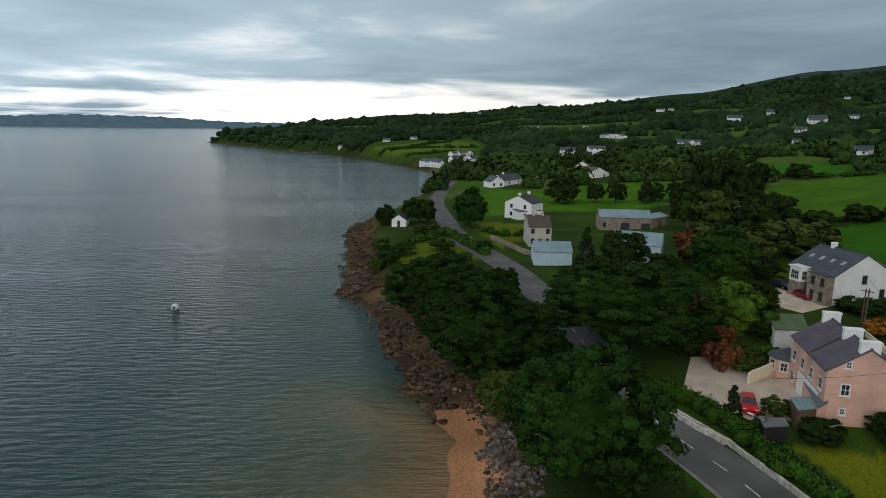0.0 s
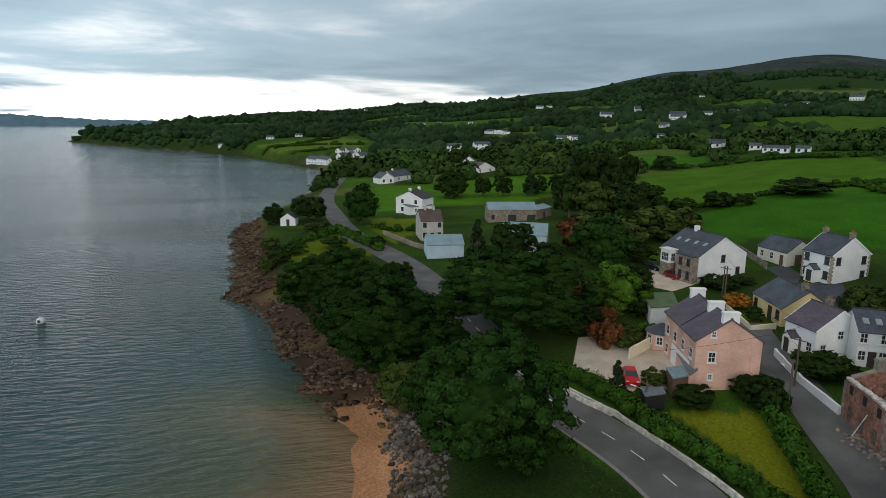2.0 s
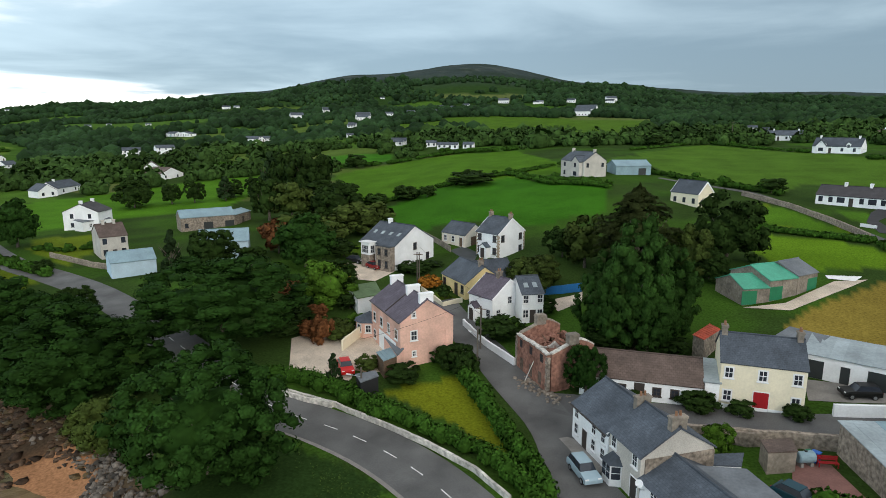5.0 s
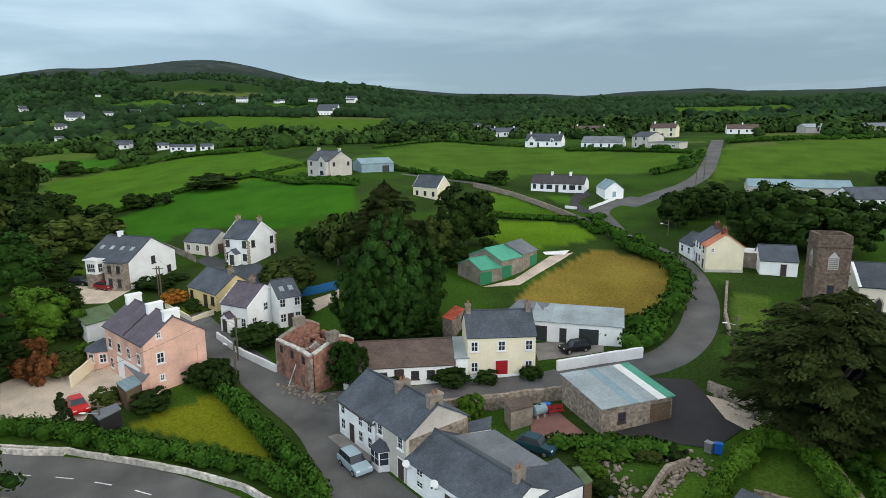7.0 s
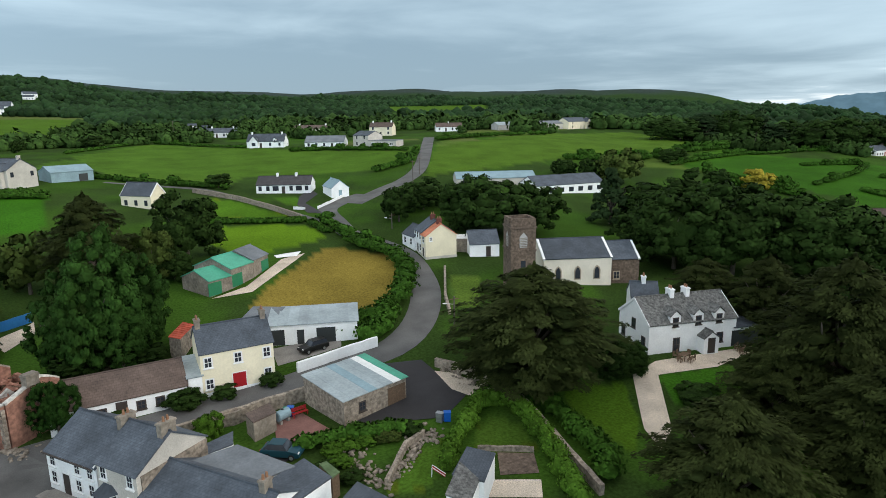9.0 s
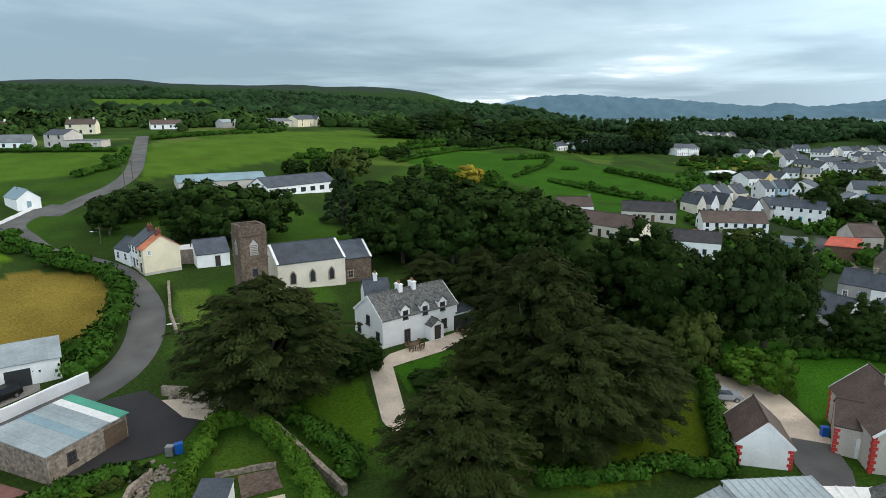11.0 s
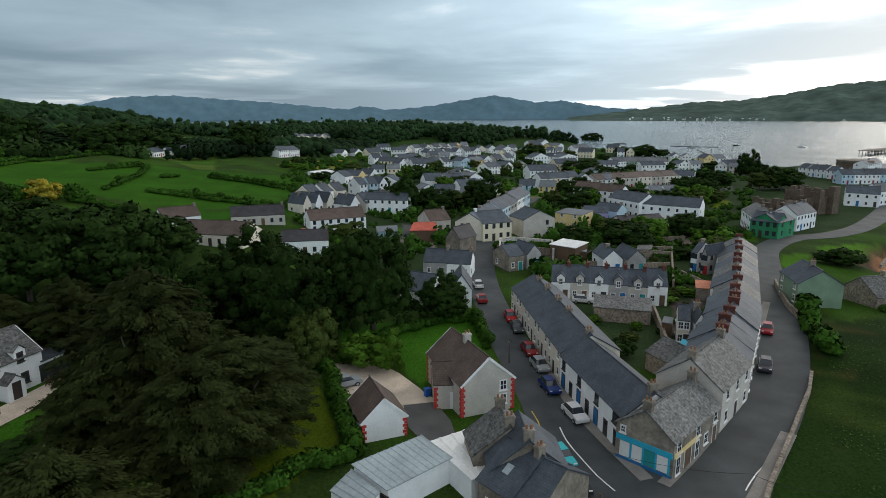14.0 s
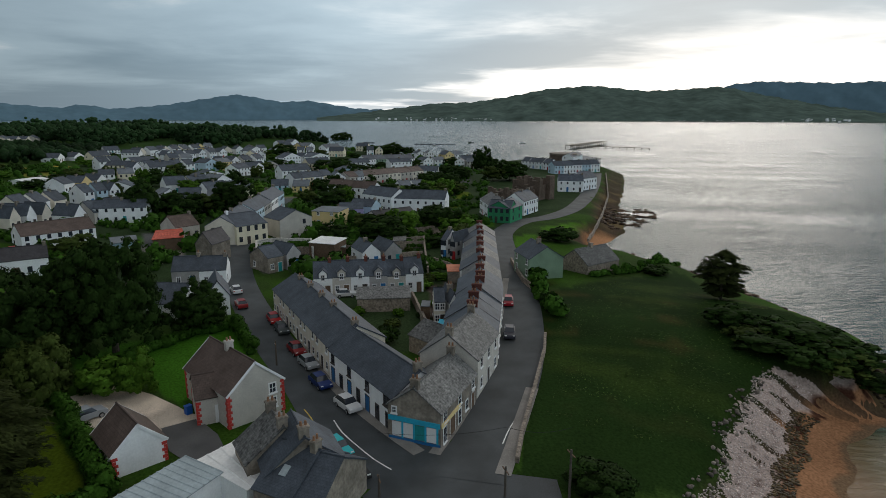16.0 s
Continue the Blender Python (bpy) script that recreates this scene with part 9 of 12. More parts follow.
house(172.9, 5, -150.3, 12.9, 9, 5, 2.4, "cream two-storey house with slate roof", wall="cream", roof="slate", axis="y", f=("ww", "ww"), r=("wdww", "wwww"), chim=(0.1,))
house_row(168.1, 1.7, 190.3, -3.4, 2, 18, 8, 5.2, 2.4, 0, ("magnolia", "white"), ("slate",), "two-storey street house", 2)
house_row(192.2, -3.4, 234.7, -13.9, 4, 19, 8, 5.2, 2.4, 0, ("white", "sky_blue", "grey"), ("slate",), "two-storey street house", 2)
annex([(161.5, 21.1, 3.0), (162.8, 14.1, 3.0), (175.6, 15.6, 3.0), (174.3, 21.8, 3.0)], "open shed with rusty red sheet roof", wall="wood", roof="tin_rust")
annex([(160.0, 29.4, 2.6), (162.3, 24.4, 2.6), (170.0, 25.9, 2.6), (168.2, 31.6, 2.6)], "blue-grey container shed in a yard", wall="tin_blue", roof="felt")
house_row(174.7, 17, 178.5, 11.5, 1, 20, 8, 3.4, 2.6, 0, ("dash",), ("brown_tile",), "house with brown roof", 1)
house(109.4, 12.7, -112.2, 5.8, 8, 2.8, 2.4, "low white building with slate roof by the street", wall="white", roof="slate", axis="x")
house(109.8, 4, -85.4, 3.7, 8, 3.6, 2.6, "white gabled house on the street", wall="white", roof="slate", axis="y")
house_row(129.7, 13.5, 128.8, 3.3, 2, 21, 7, 3.2, 2.2, 0, ("white", "grey"), ("slate",), "low street house with slate roof", 1)
house(149.6, 8.7, -122.6, 4.3, 7, 4.4, 2.6, "dark gabled house by the street", wall="old_render", roof="black_tile", axis="y")
house_row(157, 87.1, 164.1, 79.9, 1, 22, 8, 2.8, 2.4, 0, ("white",), ("brown_tile",), "white bungalow with brown roof", 1)
house_row(144.1, 76, 141.7, 58.6, 1, 23, 9, 2.8, 2.6, 0, ("magnolia",), ("brown_tile",), "bungalow with brown roof", 1)
house_row(166.6, 72.5, 172.4, 58.9, 1, 24, 8, 2.8, 2.4, 0, ("dash",), ("black_tile",), "bungalow with dark roof", 1)
house_row(167.6, 50, 175.9, 36, 1, 25, 8, 3.6, 2.4, 0, ("white",), ("brown_tile",), "long white house with brown roof", 2)
house_row(139.6, 48.4, 142.7, 37.8, 1, 26, 8, 3.4, 2, 0, ("white",), ("black_tile",), "white bungalow with dark roof", 1)

# town further off
house_row(190.3, 59.9, 202.2, 51.8, 3, 31, 8, 3.4, 3, 0.3, ("white", "magnolia"), ("slate",), "house in the town with grey roof", 1)
house_row(196.6, 46.7, 213.3, 34.3, 3, 32, 8, 3.4, 3, 0.3, ("white", "dash"), ("slate",), "house in the town with grey roof", 1)
house_row(211.2, 63.7, 231.5, 55.3, 3, 33, 8, 3.4, 2.8, 0.3, ("white", "magnolia"), ("slate",), "house in the town with grey roof", 1)
house_row(240.6, 53.1, 250.1, 42.8, 3, 34, 8, 4.4, 2.6, 0.2, ("white", "sky_blue"), ("slate",), "house in the town with grey roof", 2)
house_row(283.9, 83.5, 293.6, 77.1, 1, 35, 8, 2.6, 0.6, 0, ("tin_white",), ("tin_white",), "house in the town with grey roof", 1)
house_row(270.2, 67.2, 294.2, 54.7, 3, 36, 8, 3.6, 2.4, 0.3, ("white", "yellow"), ("slate",), "house in the town with grey roof", 1)
house_row(269.2, 30.3, 276.4, 13.5, 2, 37, 9, 3.4, 3, 0.1, ("white", "white"), ("slate",), "house in the town with grey roof", 1)
house_row(371.6, 74.6, 380.7, 64.3, 2, 38, 9, 4.4, 2.6, 0.2, ("white",), ("slate",), "house in the town with grey roof", 2)
house_row(343, 54.7, 366.9, 25.3, 5, 39, 8, 4.2, 2.6, 0.3, ("white", "white"), ("slate",), "house in the town with grey roof", 2)
house_row(425.6, 49, 456.2, 11.3, 6, 40, 8, 4.4, 2.6, 0.25, ("white", "white"), ("slate",), "house in the town with grey roof", 2)
house_row(475.4, 72.2, 533, 33, 6, 41, 8, 4, 2.6, 0.3, ("white", "magnolia"), ("slate",), "house in the town with grey roof", 1)
house_row(394.2, 16.6, 421.6, -12.7, 4, 42, 8, 4.2, 2.6, 0.3, ("dash", "white"), ("slate",), "house in the town with grey roof", 2)
house_row(500.9, 17.2, 517.5, -17.3, 4, 43, 8, 4, 2.4, 0.3, ("white", "magnolia"), ("slate",), "house in the town with grey roof", 1)
house_row(343.6, 4.8, 369.7, -11.5, 2, 44, 8, 4.2, 2.4, 0.3, ("white",), ("slate",), "house in the town with grey roof", 2)
house_row(289, -21.5, 299.4, -40, 4, 45, 8, 5, 2.4, 0, ("cream", "white"), ("slate",), "house in the town with grey roof", 2)
house_row(257, -32.4, 245.8, -49.2, 4, 46, 8, 5, 2.4, 0, ("white",), ("brown_tile",), "house in the town with brown roof", 2)
house_row(289.4, -46.7, 315.4, -89.7, 6, 47, 9, 5, 2.2, 0, ("magnolia", "dash"), ("brown_tile",), "house in the town with brown roof", 2)
house_row(380, -70.7, 405.7, -108.7, 5, 48, 8, 5, 2.6, 0, ("white", "sage", "white", "pink"), ("slate",), "house in the town with grey roof", 2)
house_row(454, -38.3, 464.9, -51.8, 2, 49, 8, 3.4, 2.2, 0.3, ("white",), ("slate",), "house in the town with grey roof", 1)
house_row(263.3, -64.6, 267.3, -77.8, 2, 50, 8, 3.4, 2.2, 0.2, ("white",), ("felt",), "house in the town with grey roof", 1)
house_row(215.3, -49.9, 206.5, -67.1, 1, 51, 9, 5.4, 2.6, 0, ("white",), ("slate",), "house in the town with grey roof", 2)
house_row(227.2, -41.5, 214.1, -49.6, 1, 52, 9, 5.4, 2.6, 0, ("white",), ("slate",), "house in the town with grey roof", 2)
house_row(185.2, -38.8, 191, -53.2, 2, 53, 8, 2.8, 2, 0.1, ("white", "dash"), ("black_tile",), "house in the town with grey roof", 1)
house_row(210.1, -33.8, 205.1, -40.7, 1, 54, 8, 3.4, 2, 0, ("sky_blue",), ("slate",), "house in the town with grey roof", 1)
house_row(711.6, -214.4, 450.2, -169.7, 5, 55, 8, 5, 2.4, 0, ("white", "white", "grey"), ("slate",), "house in the town with grey roof", 2)
house_row(789.1, -208.4, 763.4, -257.6, 5, 56, 8, 5, 2.4, 0, ("white", "dash"), ("slate",), "house in the town with grey roof", 2)
house_row(399.7, -140.2, 399.6, -151.9, 2, 57, 9, 5, 2.6, 0, ("white",), ("slate",), "house in the town with grey roof", 2)
house_row(384.5, -177.4, 361.5, -187, 4, 58, 8, 4.4, 2.4, 0.1, ("white",), ("slate",), "house in the town with grey roof", 2)
house_row(339.9, -179.3, 340.6, -211, 5, 59, 8, 5, 2.6, 0, ("white", "white", "sky_blue"), ("slate",), "house in the town with grey roof", 2)
house_row(398.2, -223.7, 497.2, -316.1, 4, 60, 8, 4.6, 2.4, 0.1, ("white", "white"), ("slate",), "house in the town with grey roof", 2)
house_row(254.6, -136.7, 249.8, -146.9, 2, 61, 8, 5, 2.6, 0, ("white", "white"), ("slate",), "house in the town with grey roof", 2)
house_row(254.9, -149.8, 260.4, -160.2, 1, 62, 8, 5.4, 2.8, 0, ("white",), ("slate",), "house in the town with grey roof", 2)
house_row(197, -93.1, 205.6, -102.7, 2, 63, 8, 5, 2.8, 0, ("white",), ("slate",), "house in the town with grey roof", 2)
house_row(208.2, -80.8, 189, -77.3, 2, 64, 8, 5, 2.4, 0, ("white", "white"), ("old_slate",), "house in the town with grey roof", 2)
house_row(375, 134.3, 400.9, 129.3, 2, 65, 9, 4.6, 2.4, 0.1, ("white",), ("slate",), "house in the town with grey roof", 2)
house_row(321, 173.5, 347.5, 172.5, 1, 66, 9, 4.2, 2.4, 0, ("white",), ("slate",), "house in the town with grey roof", 2)
house_row(305.4, 174.5, 318.9, 175.8, 1, 67, 8, 3, 2, 0, ("white",), ("slate",), "house in the town with grey roof", 1)
house_row(584, 202, 668.1, 180.4, 6, 68, 9, 4, 2.4, 0.5, ("magnolia", "dash"), ("slate",), "house in the town with grey roof", 1)
house_row(793.2, 335.7, 752.8, 277.8, 3, 69, 9, 4, 2.4, 0.6, ("white",), ("slate",), "house in the town with grey roof", 1)
house_row(602.4, -27.9, 623.6, -51.4, 2, 70, 9, 4, 2.4, 0.4, ("white",), ("slate",), "house in the town with grey roof", 1)
house_row(409.6, 106.3, 447.2, 96.1, 2, 71, 9, 3, 2.4, 0.5, ("white",), ("slate",), "house in the town with grey roof", 1)
house(115.4, -60.6, -93.8, 7.6, 9, 4.6, 2.4, "sage green two-storey house with slate roof", wall="sage", roof="slate", axis="y", f=("w-", "--"), l=("w-w", "w-w"), chim=(0.5,), chim_mat="old_render")
house(118, -76, -71.6, 10.4, 8, 2.4, 2.8, "low house with grey slate roof by the shore", wall="stone", roof="old_slate", axis="x", chim=(0.5,), chim_mat="stone")
house(185.8, -79, -128.5, 7.5, 8, 4.8, 2.2, "bright green two-storey building", wall="bright_green", roof="slate", axis="x", f=("wdww", "wwww"))
house(187.2, -85.8, -46.1, 10.8, 8, 4.8, 2.2, "bright green gabled building with two windows", wall="bright_green", roof="slate", axis="x", f=("ww", "ww"))

# houses filling the town
house_row(440.8, 0.5, 440, -13.5, 2, 202, 9, 4.8, 2.4, 0.18, ("dash", "white", "cream", "white", "white", "sky_blue", "yellow", "white"), ("slate", "felt", "slate", "brown_tile"), "house in the crowded town", 2)
house_row(496.1, -92.1, 494.4, -105.8, 2, 203, 7, 4.4, 2.8, 0.18, ("white", "cream", "white", "white", "sky_blue", "yellow", "white"), ("slate", "felt", "slate", "brown_tile"), "house in the crowded town", 2)
house_row(272.9, 20.7, 289.9, 5, 2, 204, 9, 4.4, 2.4, 0.18, ("cream", "white", "white", "sky_blue", "yellow", "white"), ("slate", "felt", "slate", "brown_tile"), "house in the crowded town", 2)
house_row(236.6, 37.4, 247.1, 22, 2, 205, 7, 2.8, 2, 0.18, ("white", "white", "dash", "white", "cream", "white", "white", "sky_blue", "yellow", "white"), ("slate", "felt", "slate", "brown_tile"), "house in the crowded town", 2)
house_row(374.2, -57.3, 370.3, -72.3, 1, 206, 9, 4.4, 2, 0.18, ("white", "dash", "white", "cream", "white", "white", "sky_blue", "yellow", "white"), ("slate", "felt", "slate", "brown_tile"), "house in the crowded town", 2)
house_row(341.1, 46.6, 350.6, 32.7, 1, 207, 8, 4.4, 2.4, 0.18, ("dash", "white", "cream", "white", "white", "sky_blue", "yellow", "white"), ("slate", "felt", "slate", "brown_tile"), "house in the crowded town", 2)
house_row(472.5, 35.4, 462.1, 22.4, 1, 208, 8, 4.8, 2, 0.18, ("white", "cream", "white", "white", "sky_blue", "yellow", "white"), ("slate", "felt", "slate", "brown_tile"), "house in the crowded town", 2)
house_row(422, -73.5, 420.5, -88.6, 1, 209, 8, 2.8, 2, 0.18, ("cream", "white", "white", "sky_blue", "yellow", "white"), ("slate", "felt", "slate", "brown_tile"), "house in the crowded town", 2)
house_row(338.9, -88.9, 332.5, -104.1, 1, 210, 8, 2.8, 2.4, 0.18, ("white", "white", "dash", "white", "cream", "white", "white", "sky_blue", "yellow", "white"), ("slate", "felt", "slate", "brown_tile"), "house in the crowded town", 2)
house_row(399.4, -112.2, 404.7, -130.3, 2, 211, 8, 4.4, 2, 0.18, ("white", "dash", "white", "cream", "white", "white", "sky_blue", "yellow", "white"), ("slate", "felt", "slate", "brown_tile"), "house in the crowded town", 2)
house_row(324, -16.9, 333, -34, 1, 212, 9, 4.8, 2.8, 0.18, ("dash", "white", "cream", "white", "white", "sky_blue", "yellow", "white"), ("slate", "felt", "slate", "brown_tile"), "house in the crowded town", 2)
house_row(426.7, -40.4, 443, -57.6, 1, 213, 9, 4.8, 2, 0.18, ("white", "cream", "white", "white", "sky_blue", "yellow", "white"), ("slate", "felt", "slate", "brown_tile"), "house in the crowded town", 2)
house_row(438.9, -140.1, 446.3, -158.4, 2, 214, 8, 4.8, 2.4, 0.18, ("cream", "white", "white", "sky_blue", "yellow", "white"), ("slate", "felt", "slate", "brown_tile"), "house in the crowded town", 2)
house_row(456.2, -122.9, 457.2, -138.3, 2, 215, 8, 4.4, 2, 0.18, ("white", "white", "dash", "white", "cream", "white", "white", "sky_blue", "yellow", "white"), ("slate", "felt", "slate", "brown_tile"), "house in the crowded town", 2)
house_row(204.1, 44.1, 202.9, 26.4, 1, 216, 7, 4.4, 2, 0.18, ("white", "dash", "white", "cream", "white", "white", "sky_blue", "yellow", "white"), ("slate", "felt", "slate", "brown_tile"), "house in the crowded town", 2)
house_row(262.8, 54.1, 262, 37.7, 1, 217, 8, 2.8, 2.8, 0.18, ("dash", "white", "cream", "white", "white", "sky_blue", "yellow", "white"), ("slate", "felt", "slate", "brown_tile"), "house in the crowded town", 2)
house_row(541.6, -90.4, 535.7, -102.1, 1, 218, 7, 4.4, 2.8, 0.18, ("white", "cream", "white", "white", "sky_blue", "yellow", "white"), ("slate", "felt", "slate", "brown_tile"), "house in the crowded town", 2)
house_row(339.5, -47.4, 345.6, -64.6, 1, 219, 9, 2.8, 2, 0.18, ("cream", "white", "white", "sky_blue", "yellow", "white"), ("slate", "felt", "slate", "brown_tile"), "house in the crowded town", 2)
house_row(291.1, -37.1, 292, -54.6, 2, 220, 9, 4.8, 2.4, 0.18, ("white", "white", "dash", "white", "cream", "white", "white", "sky_blue", "yellow", "white"), ("slate", "felt", "slate", "brown_tile"), "house in the crowded town", 2)
house_row(423.6, -22, 431.9, -37.7, 1, 221, 9, 4.4, 2.8, 0.18, ("white", "dash", "white", "cream", "white", "white", "sky_blue", "yellow", "white"), ("slate", "felt", "slate", "brown_tile"), "house in the crowded town", 2)
house_row(322.2, 23.7, 330.7, 8.2, 1, 223, 8, 2.8, 2, 0.18, ("white", "cream", "white", "white", "sky_blue", "yellow", "white"), ("slate", "felt", "slate", "brown_tile"), "house in the crowded town", 2)
house_row(478.5, -1, 496.8, -14.5, 1, 224, 8, 4.4, 2.8, 0.18, ("cream", "white", "white", "sky_blue", "yellow", "white"), ("slate", "felt", "slate", "brown_tile"), "house in the crowded town", 2)
house_row(491.3, -37.1, 487.6, -50.2, 2, 225, 8, 4.4, 2.4, 0.18, ("white", "white", "dash", "white", "cream", "white", "white", "sky_blue", "yellow", "white"), ("slate", "felt", "slate", "brown_tile"), "house in the crowded town", 2)
house_row(398.4, 43.2, 404.7, 29.6, 2, 226, 9, 4.8, 2.4, 0.18, ("white", "dash", "white", "cream", "white", "white", "sky_blue", "yellow", "white"), ("slate", "felt", "slate", "brown_tile"), "house in the crowded town", 2)
house_row(369.5, 21.5, 388.8, 7.2, 2, 228, 8, 4.8, 2, 0.18, ("white", "cream", "white", "white", "sky_blue", "yellow", "white"), ("slate", "felt", "slate", "brown_tile"), "house in the crowded town", 2)
house_row(224.3, 21.8, 223.3, 4.3, 2, 229, 8, 4.8, 2.8, 0.18, ("cream", "white", "white", "sky_blue", "yellow", "white"), ("slate", "felt", "slate", "brown_tile"), "house in the crowded town", 2)
house_row(280.7, -10.1, 277, -27.5, 2, 231, 7, 2.8, 2.4, 0.18, ("white", "dash", "white", "cream", "white", "white", "sky_blue", "yellow", "white"), ("slate", "felt", "slate", "brown_tile"), "house in the crowded town", 2)
house_row(857.8, -151.9, 843, -167, 1, 233, 7, 4.8, 2.8, 0.18, ("white", "cream", "white", "white", "sky_blue", "yellow", "white"), ("slate", "felt", "slate", "brown_tile"), "house in the crowded town", 2)
house_row(413.9, 87.7, 423.9, 76.8, 1, 234, 7, 4.4, 2.8, 0.18, ("cream", "white", "white", "sky_blue", "yellow", "white"), ("slate", "felt", "slate", "brown_tile"), "house in the crowded town", 2)
house_row(427.6, -157.5, 426.3, -173.4, 2, 235, 9, 4.4, 2.4, 0.18, ("white", "white", "dash", "white", "cream", "white", "white", "sky_blue", "yellow", "white"), ("slate", "felt", "slate", "brown_tile"), "house in the crowded town", 2)
house_row(383.9, 60, 399.3, 48.7, 1, 236, 9, 2.8, 2.4, 0.18, ("white", "dash", "white", "cream", "white", "white", "sky_blue", "yellow", "white"), ("slate", "felt", "slate", "brown_tile"), "house in the crowded town", 2)
house_row(245.4, 13.3, 260.6, -3.4, 2, 238, 8, 4.4, 2.8, 0.18, ("white", "cream", "white", "white", "sky_blue", "yellow", "white"), ("slate", "felt", "slate", "brown_tile"), "house in the crowded town", 2)
house_row(448.2, 57.4, 451.8, 44.8, 1, 239, 7, 4.8, 2.4, 0.18, ("cream", "white", "white", "sky_blue", "yellow", "white"), ("slate", "felt", "slate", "brown_tile"), "house in the crowded town", 2)
house_row(513.1, 99.9, 521.6, 89.3, 1, 240, 8, 2.8, 2.8, 0.18, ("white", "white", "dash", "white", "cream", "white", "white", "sky_blue", "yellow", "white"), ("slate", "felt", "slate", "brown_tile"), "house in the crowded town", 2)
house_row(533.3, 37.4, 538.4, 25, 2, 241, 7, 4.8, 2.4, 0.18, ("white", "dash", "white", "cream", "white", "white", "sky_blue", "yellow", "white"), ("slate", "felt", "slate", "brown_tile"), "house in the crowded town", 2)
house_row(369.7, -33.7, 375.3, -50.6, 1, 242, 9, 4.8, 2.8, 0.18, ("dash", "white", "cream", "white", "white", "sky_blue", "yellow", "white"), ("slate", "felt", "slate", "brown_tile"), "house in the crowded town", 2)
house_row(549.6, -45.2, 563.2, -59, 2, 244, 9, 4.4, 2.4, 0.18, ("cream", "white", "white", "sky_blue", "yellow", "white"), ("slate", "felt", "slate", "brown_tile"), "house in the crowded town", 2)
house_row(483.8, -59.5, 480.2, -73.1, 1, 246, 8, 4.4, 2.8, 0.18, ("white", "dash", "white", "cream", "white", "white", "sky_blue", "yellow", "white"), ("slate", "felt", "slate", "brown_tile"), "house in the crowded town", 2)
house_row(390.5, -3.8, 396.1, -19.7, 2, 247, 7, 2.8, 2, 0.18, ("dash", "white", "cream", "white", "white", "sky_blue", "yellow", "white"), ("slate", "felt", "slate", "brown_tile"), "house in the crowded town", 2)
house_row(499.5, 77.8, 498.1, 65.4, 1, 249, 7, 2.8, 2, 0.18, ("cream", "white", "white", "sky_blue", "yellow", "white"), ("slate", "felt", "slate", "brown_tile"), "house in the crowded town", 2)
house_row(518, -62.5, 537.4, -78.5, 1, 250, 7, 4.8, 2.4, 0.18, ("white", "white", "dash", "white", "cream", "white", "white", "sky_blue", "yellow", "white"), ("slate", "felt", "slate", "brown_tile"), "house in the crowded town", 2)
house_row(357, 69.9, 351.7, 54.5, 1, 253, 8, 4.4, 2, 0.18, ("white", "cream", "white", "white", "sky_blue", "yellow", "white"), ("slate", "felt", "slate", "brown_tile"), "house in the crowded town", 2)
house_row(521.3, 55.8, 525.1, 43.4, 2, 255, 8, 4.4, 2.4, 0.18, ("white", "white", "dash", "white", "cream", "white", "white", "sky_blue", "yellow", "white"), ("slate", "felt", "slate", "brown_tile"), "house in the crowded town", 2)
house_row(502.1, -16.9, 508.3, -30, 1, 256, 7, 2.8, 2.8, 0.18, ("white", "dash", "white", "cream", "white", "white", "sky_blue", "yellow", "white"), ("slate", "felt", "slate", "brown_tile"), "house in the crowded town", 2)
house_row(300.2, 61, 302.7, 45.8, 2, 257, 8, 4.8, 2, 0.18, ("dash", "white", "cream", "white", "white", "sky_blue", "yellow", "white"), ("slate", "felt", "slate", "brown_tile"), "house in the crowded town", 2)
house_row(365, -81.7, 369.7, -99, 1, 258, 7, 4.8, 2, 0.18, ("white", "cream", "white", "white", "sky_blue", "yellow", "white"), ("slate", "felt", "slate", "brown_tile"), "house in the crowded town", 2)
house_row(450.7, 78.6, 449.3, 65.3, 1, 260, 8, 4.8, 2, 0.18, ("white", "white", "dash", "white", "cream", "white", "white", "sky_blue", "yellow", "white"), ("slate", "felt", "slate", "brown_tile"), "house in the crowded town", 2)
house_row(395.7, -133, 390.6, -148.2, 2, 261, 8, 4.4, 2, 0.18, ("white", "dash", "white", "cream", "white", "white", "sky_blue", "yellow", "white"), ("slate", "felt", "slate", "brown_tile"), "house in the crowded town", 2)
house_row(580.7, -28.1, 583.6, -40.9, 1, 262, 9, 4.4, 2.4, 0.18, ("dash", "white", "cream", "white", "white", "sky_blue", "yellow", "white"), ("slate", "felt", "slate", "brown_tile"), "house in the crowded town", 2)

# trees by the coast road
tree(-41.2, 39.6, "sycamore", 12.0, 13.4, stem=0.05)
tree(-67.2, 45.6, "sycamore", 12.2, 17.2, stem=0.06)
tree(-63.6, 66.4, "sycamore", 12.6, 19.4, stem=0.14)
tree(-79.5, 47.2, "sycamore", 8.8, 10.5, stem=0.06)
tree(-94.2, 52.4, "sycamore", 11.4, 16.2, stem=0.06)
tree(-84.8, 55.4, "sycamore", 8.6, 9.6, stem=0.08)
tree(-57.6, 41.8, "olive", 6.8, 6.6, stem=0.2)
tree(-92.7, 64.7, "dark", 6, 6.2, stem=0.05)
tree(-183.3, 92.6, "dark", 8.8, 10.2, stem=0.08)
tree(-187.1, 82.3, "dark", 6.3, 6.7, stem=0.08)
tree(-163.3, 85.3, "olive", 3.4, 8.4, stem=0.08)
tree(-151.4, 65.3, "olive", 4.6, 4.5, stem=0.08)
tree(-134.4, 60.1, "bush", 4.1, 5.4, stem=0.08)
tree(-139.1, 66.8, "bush", 2.9, 5.6, stem=0.08)
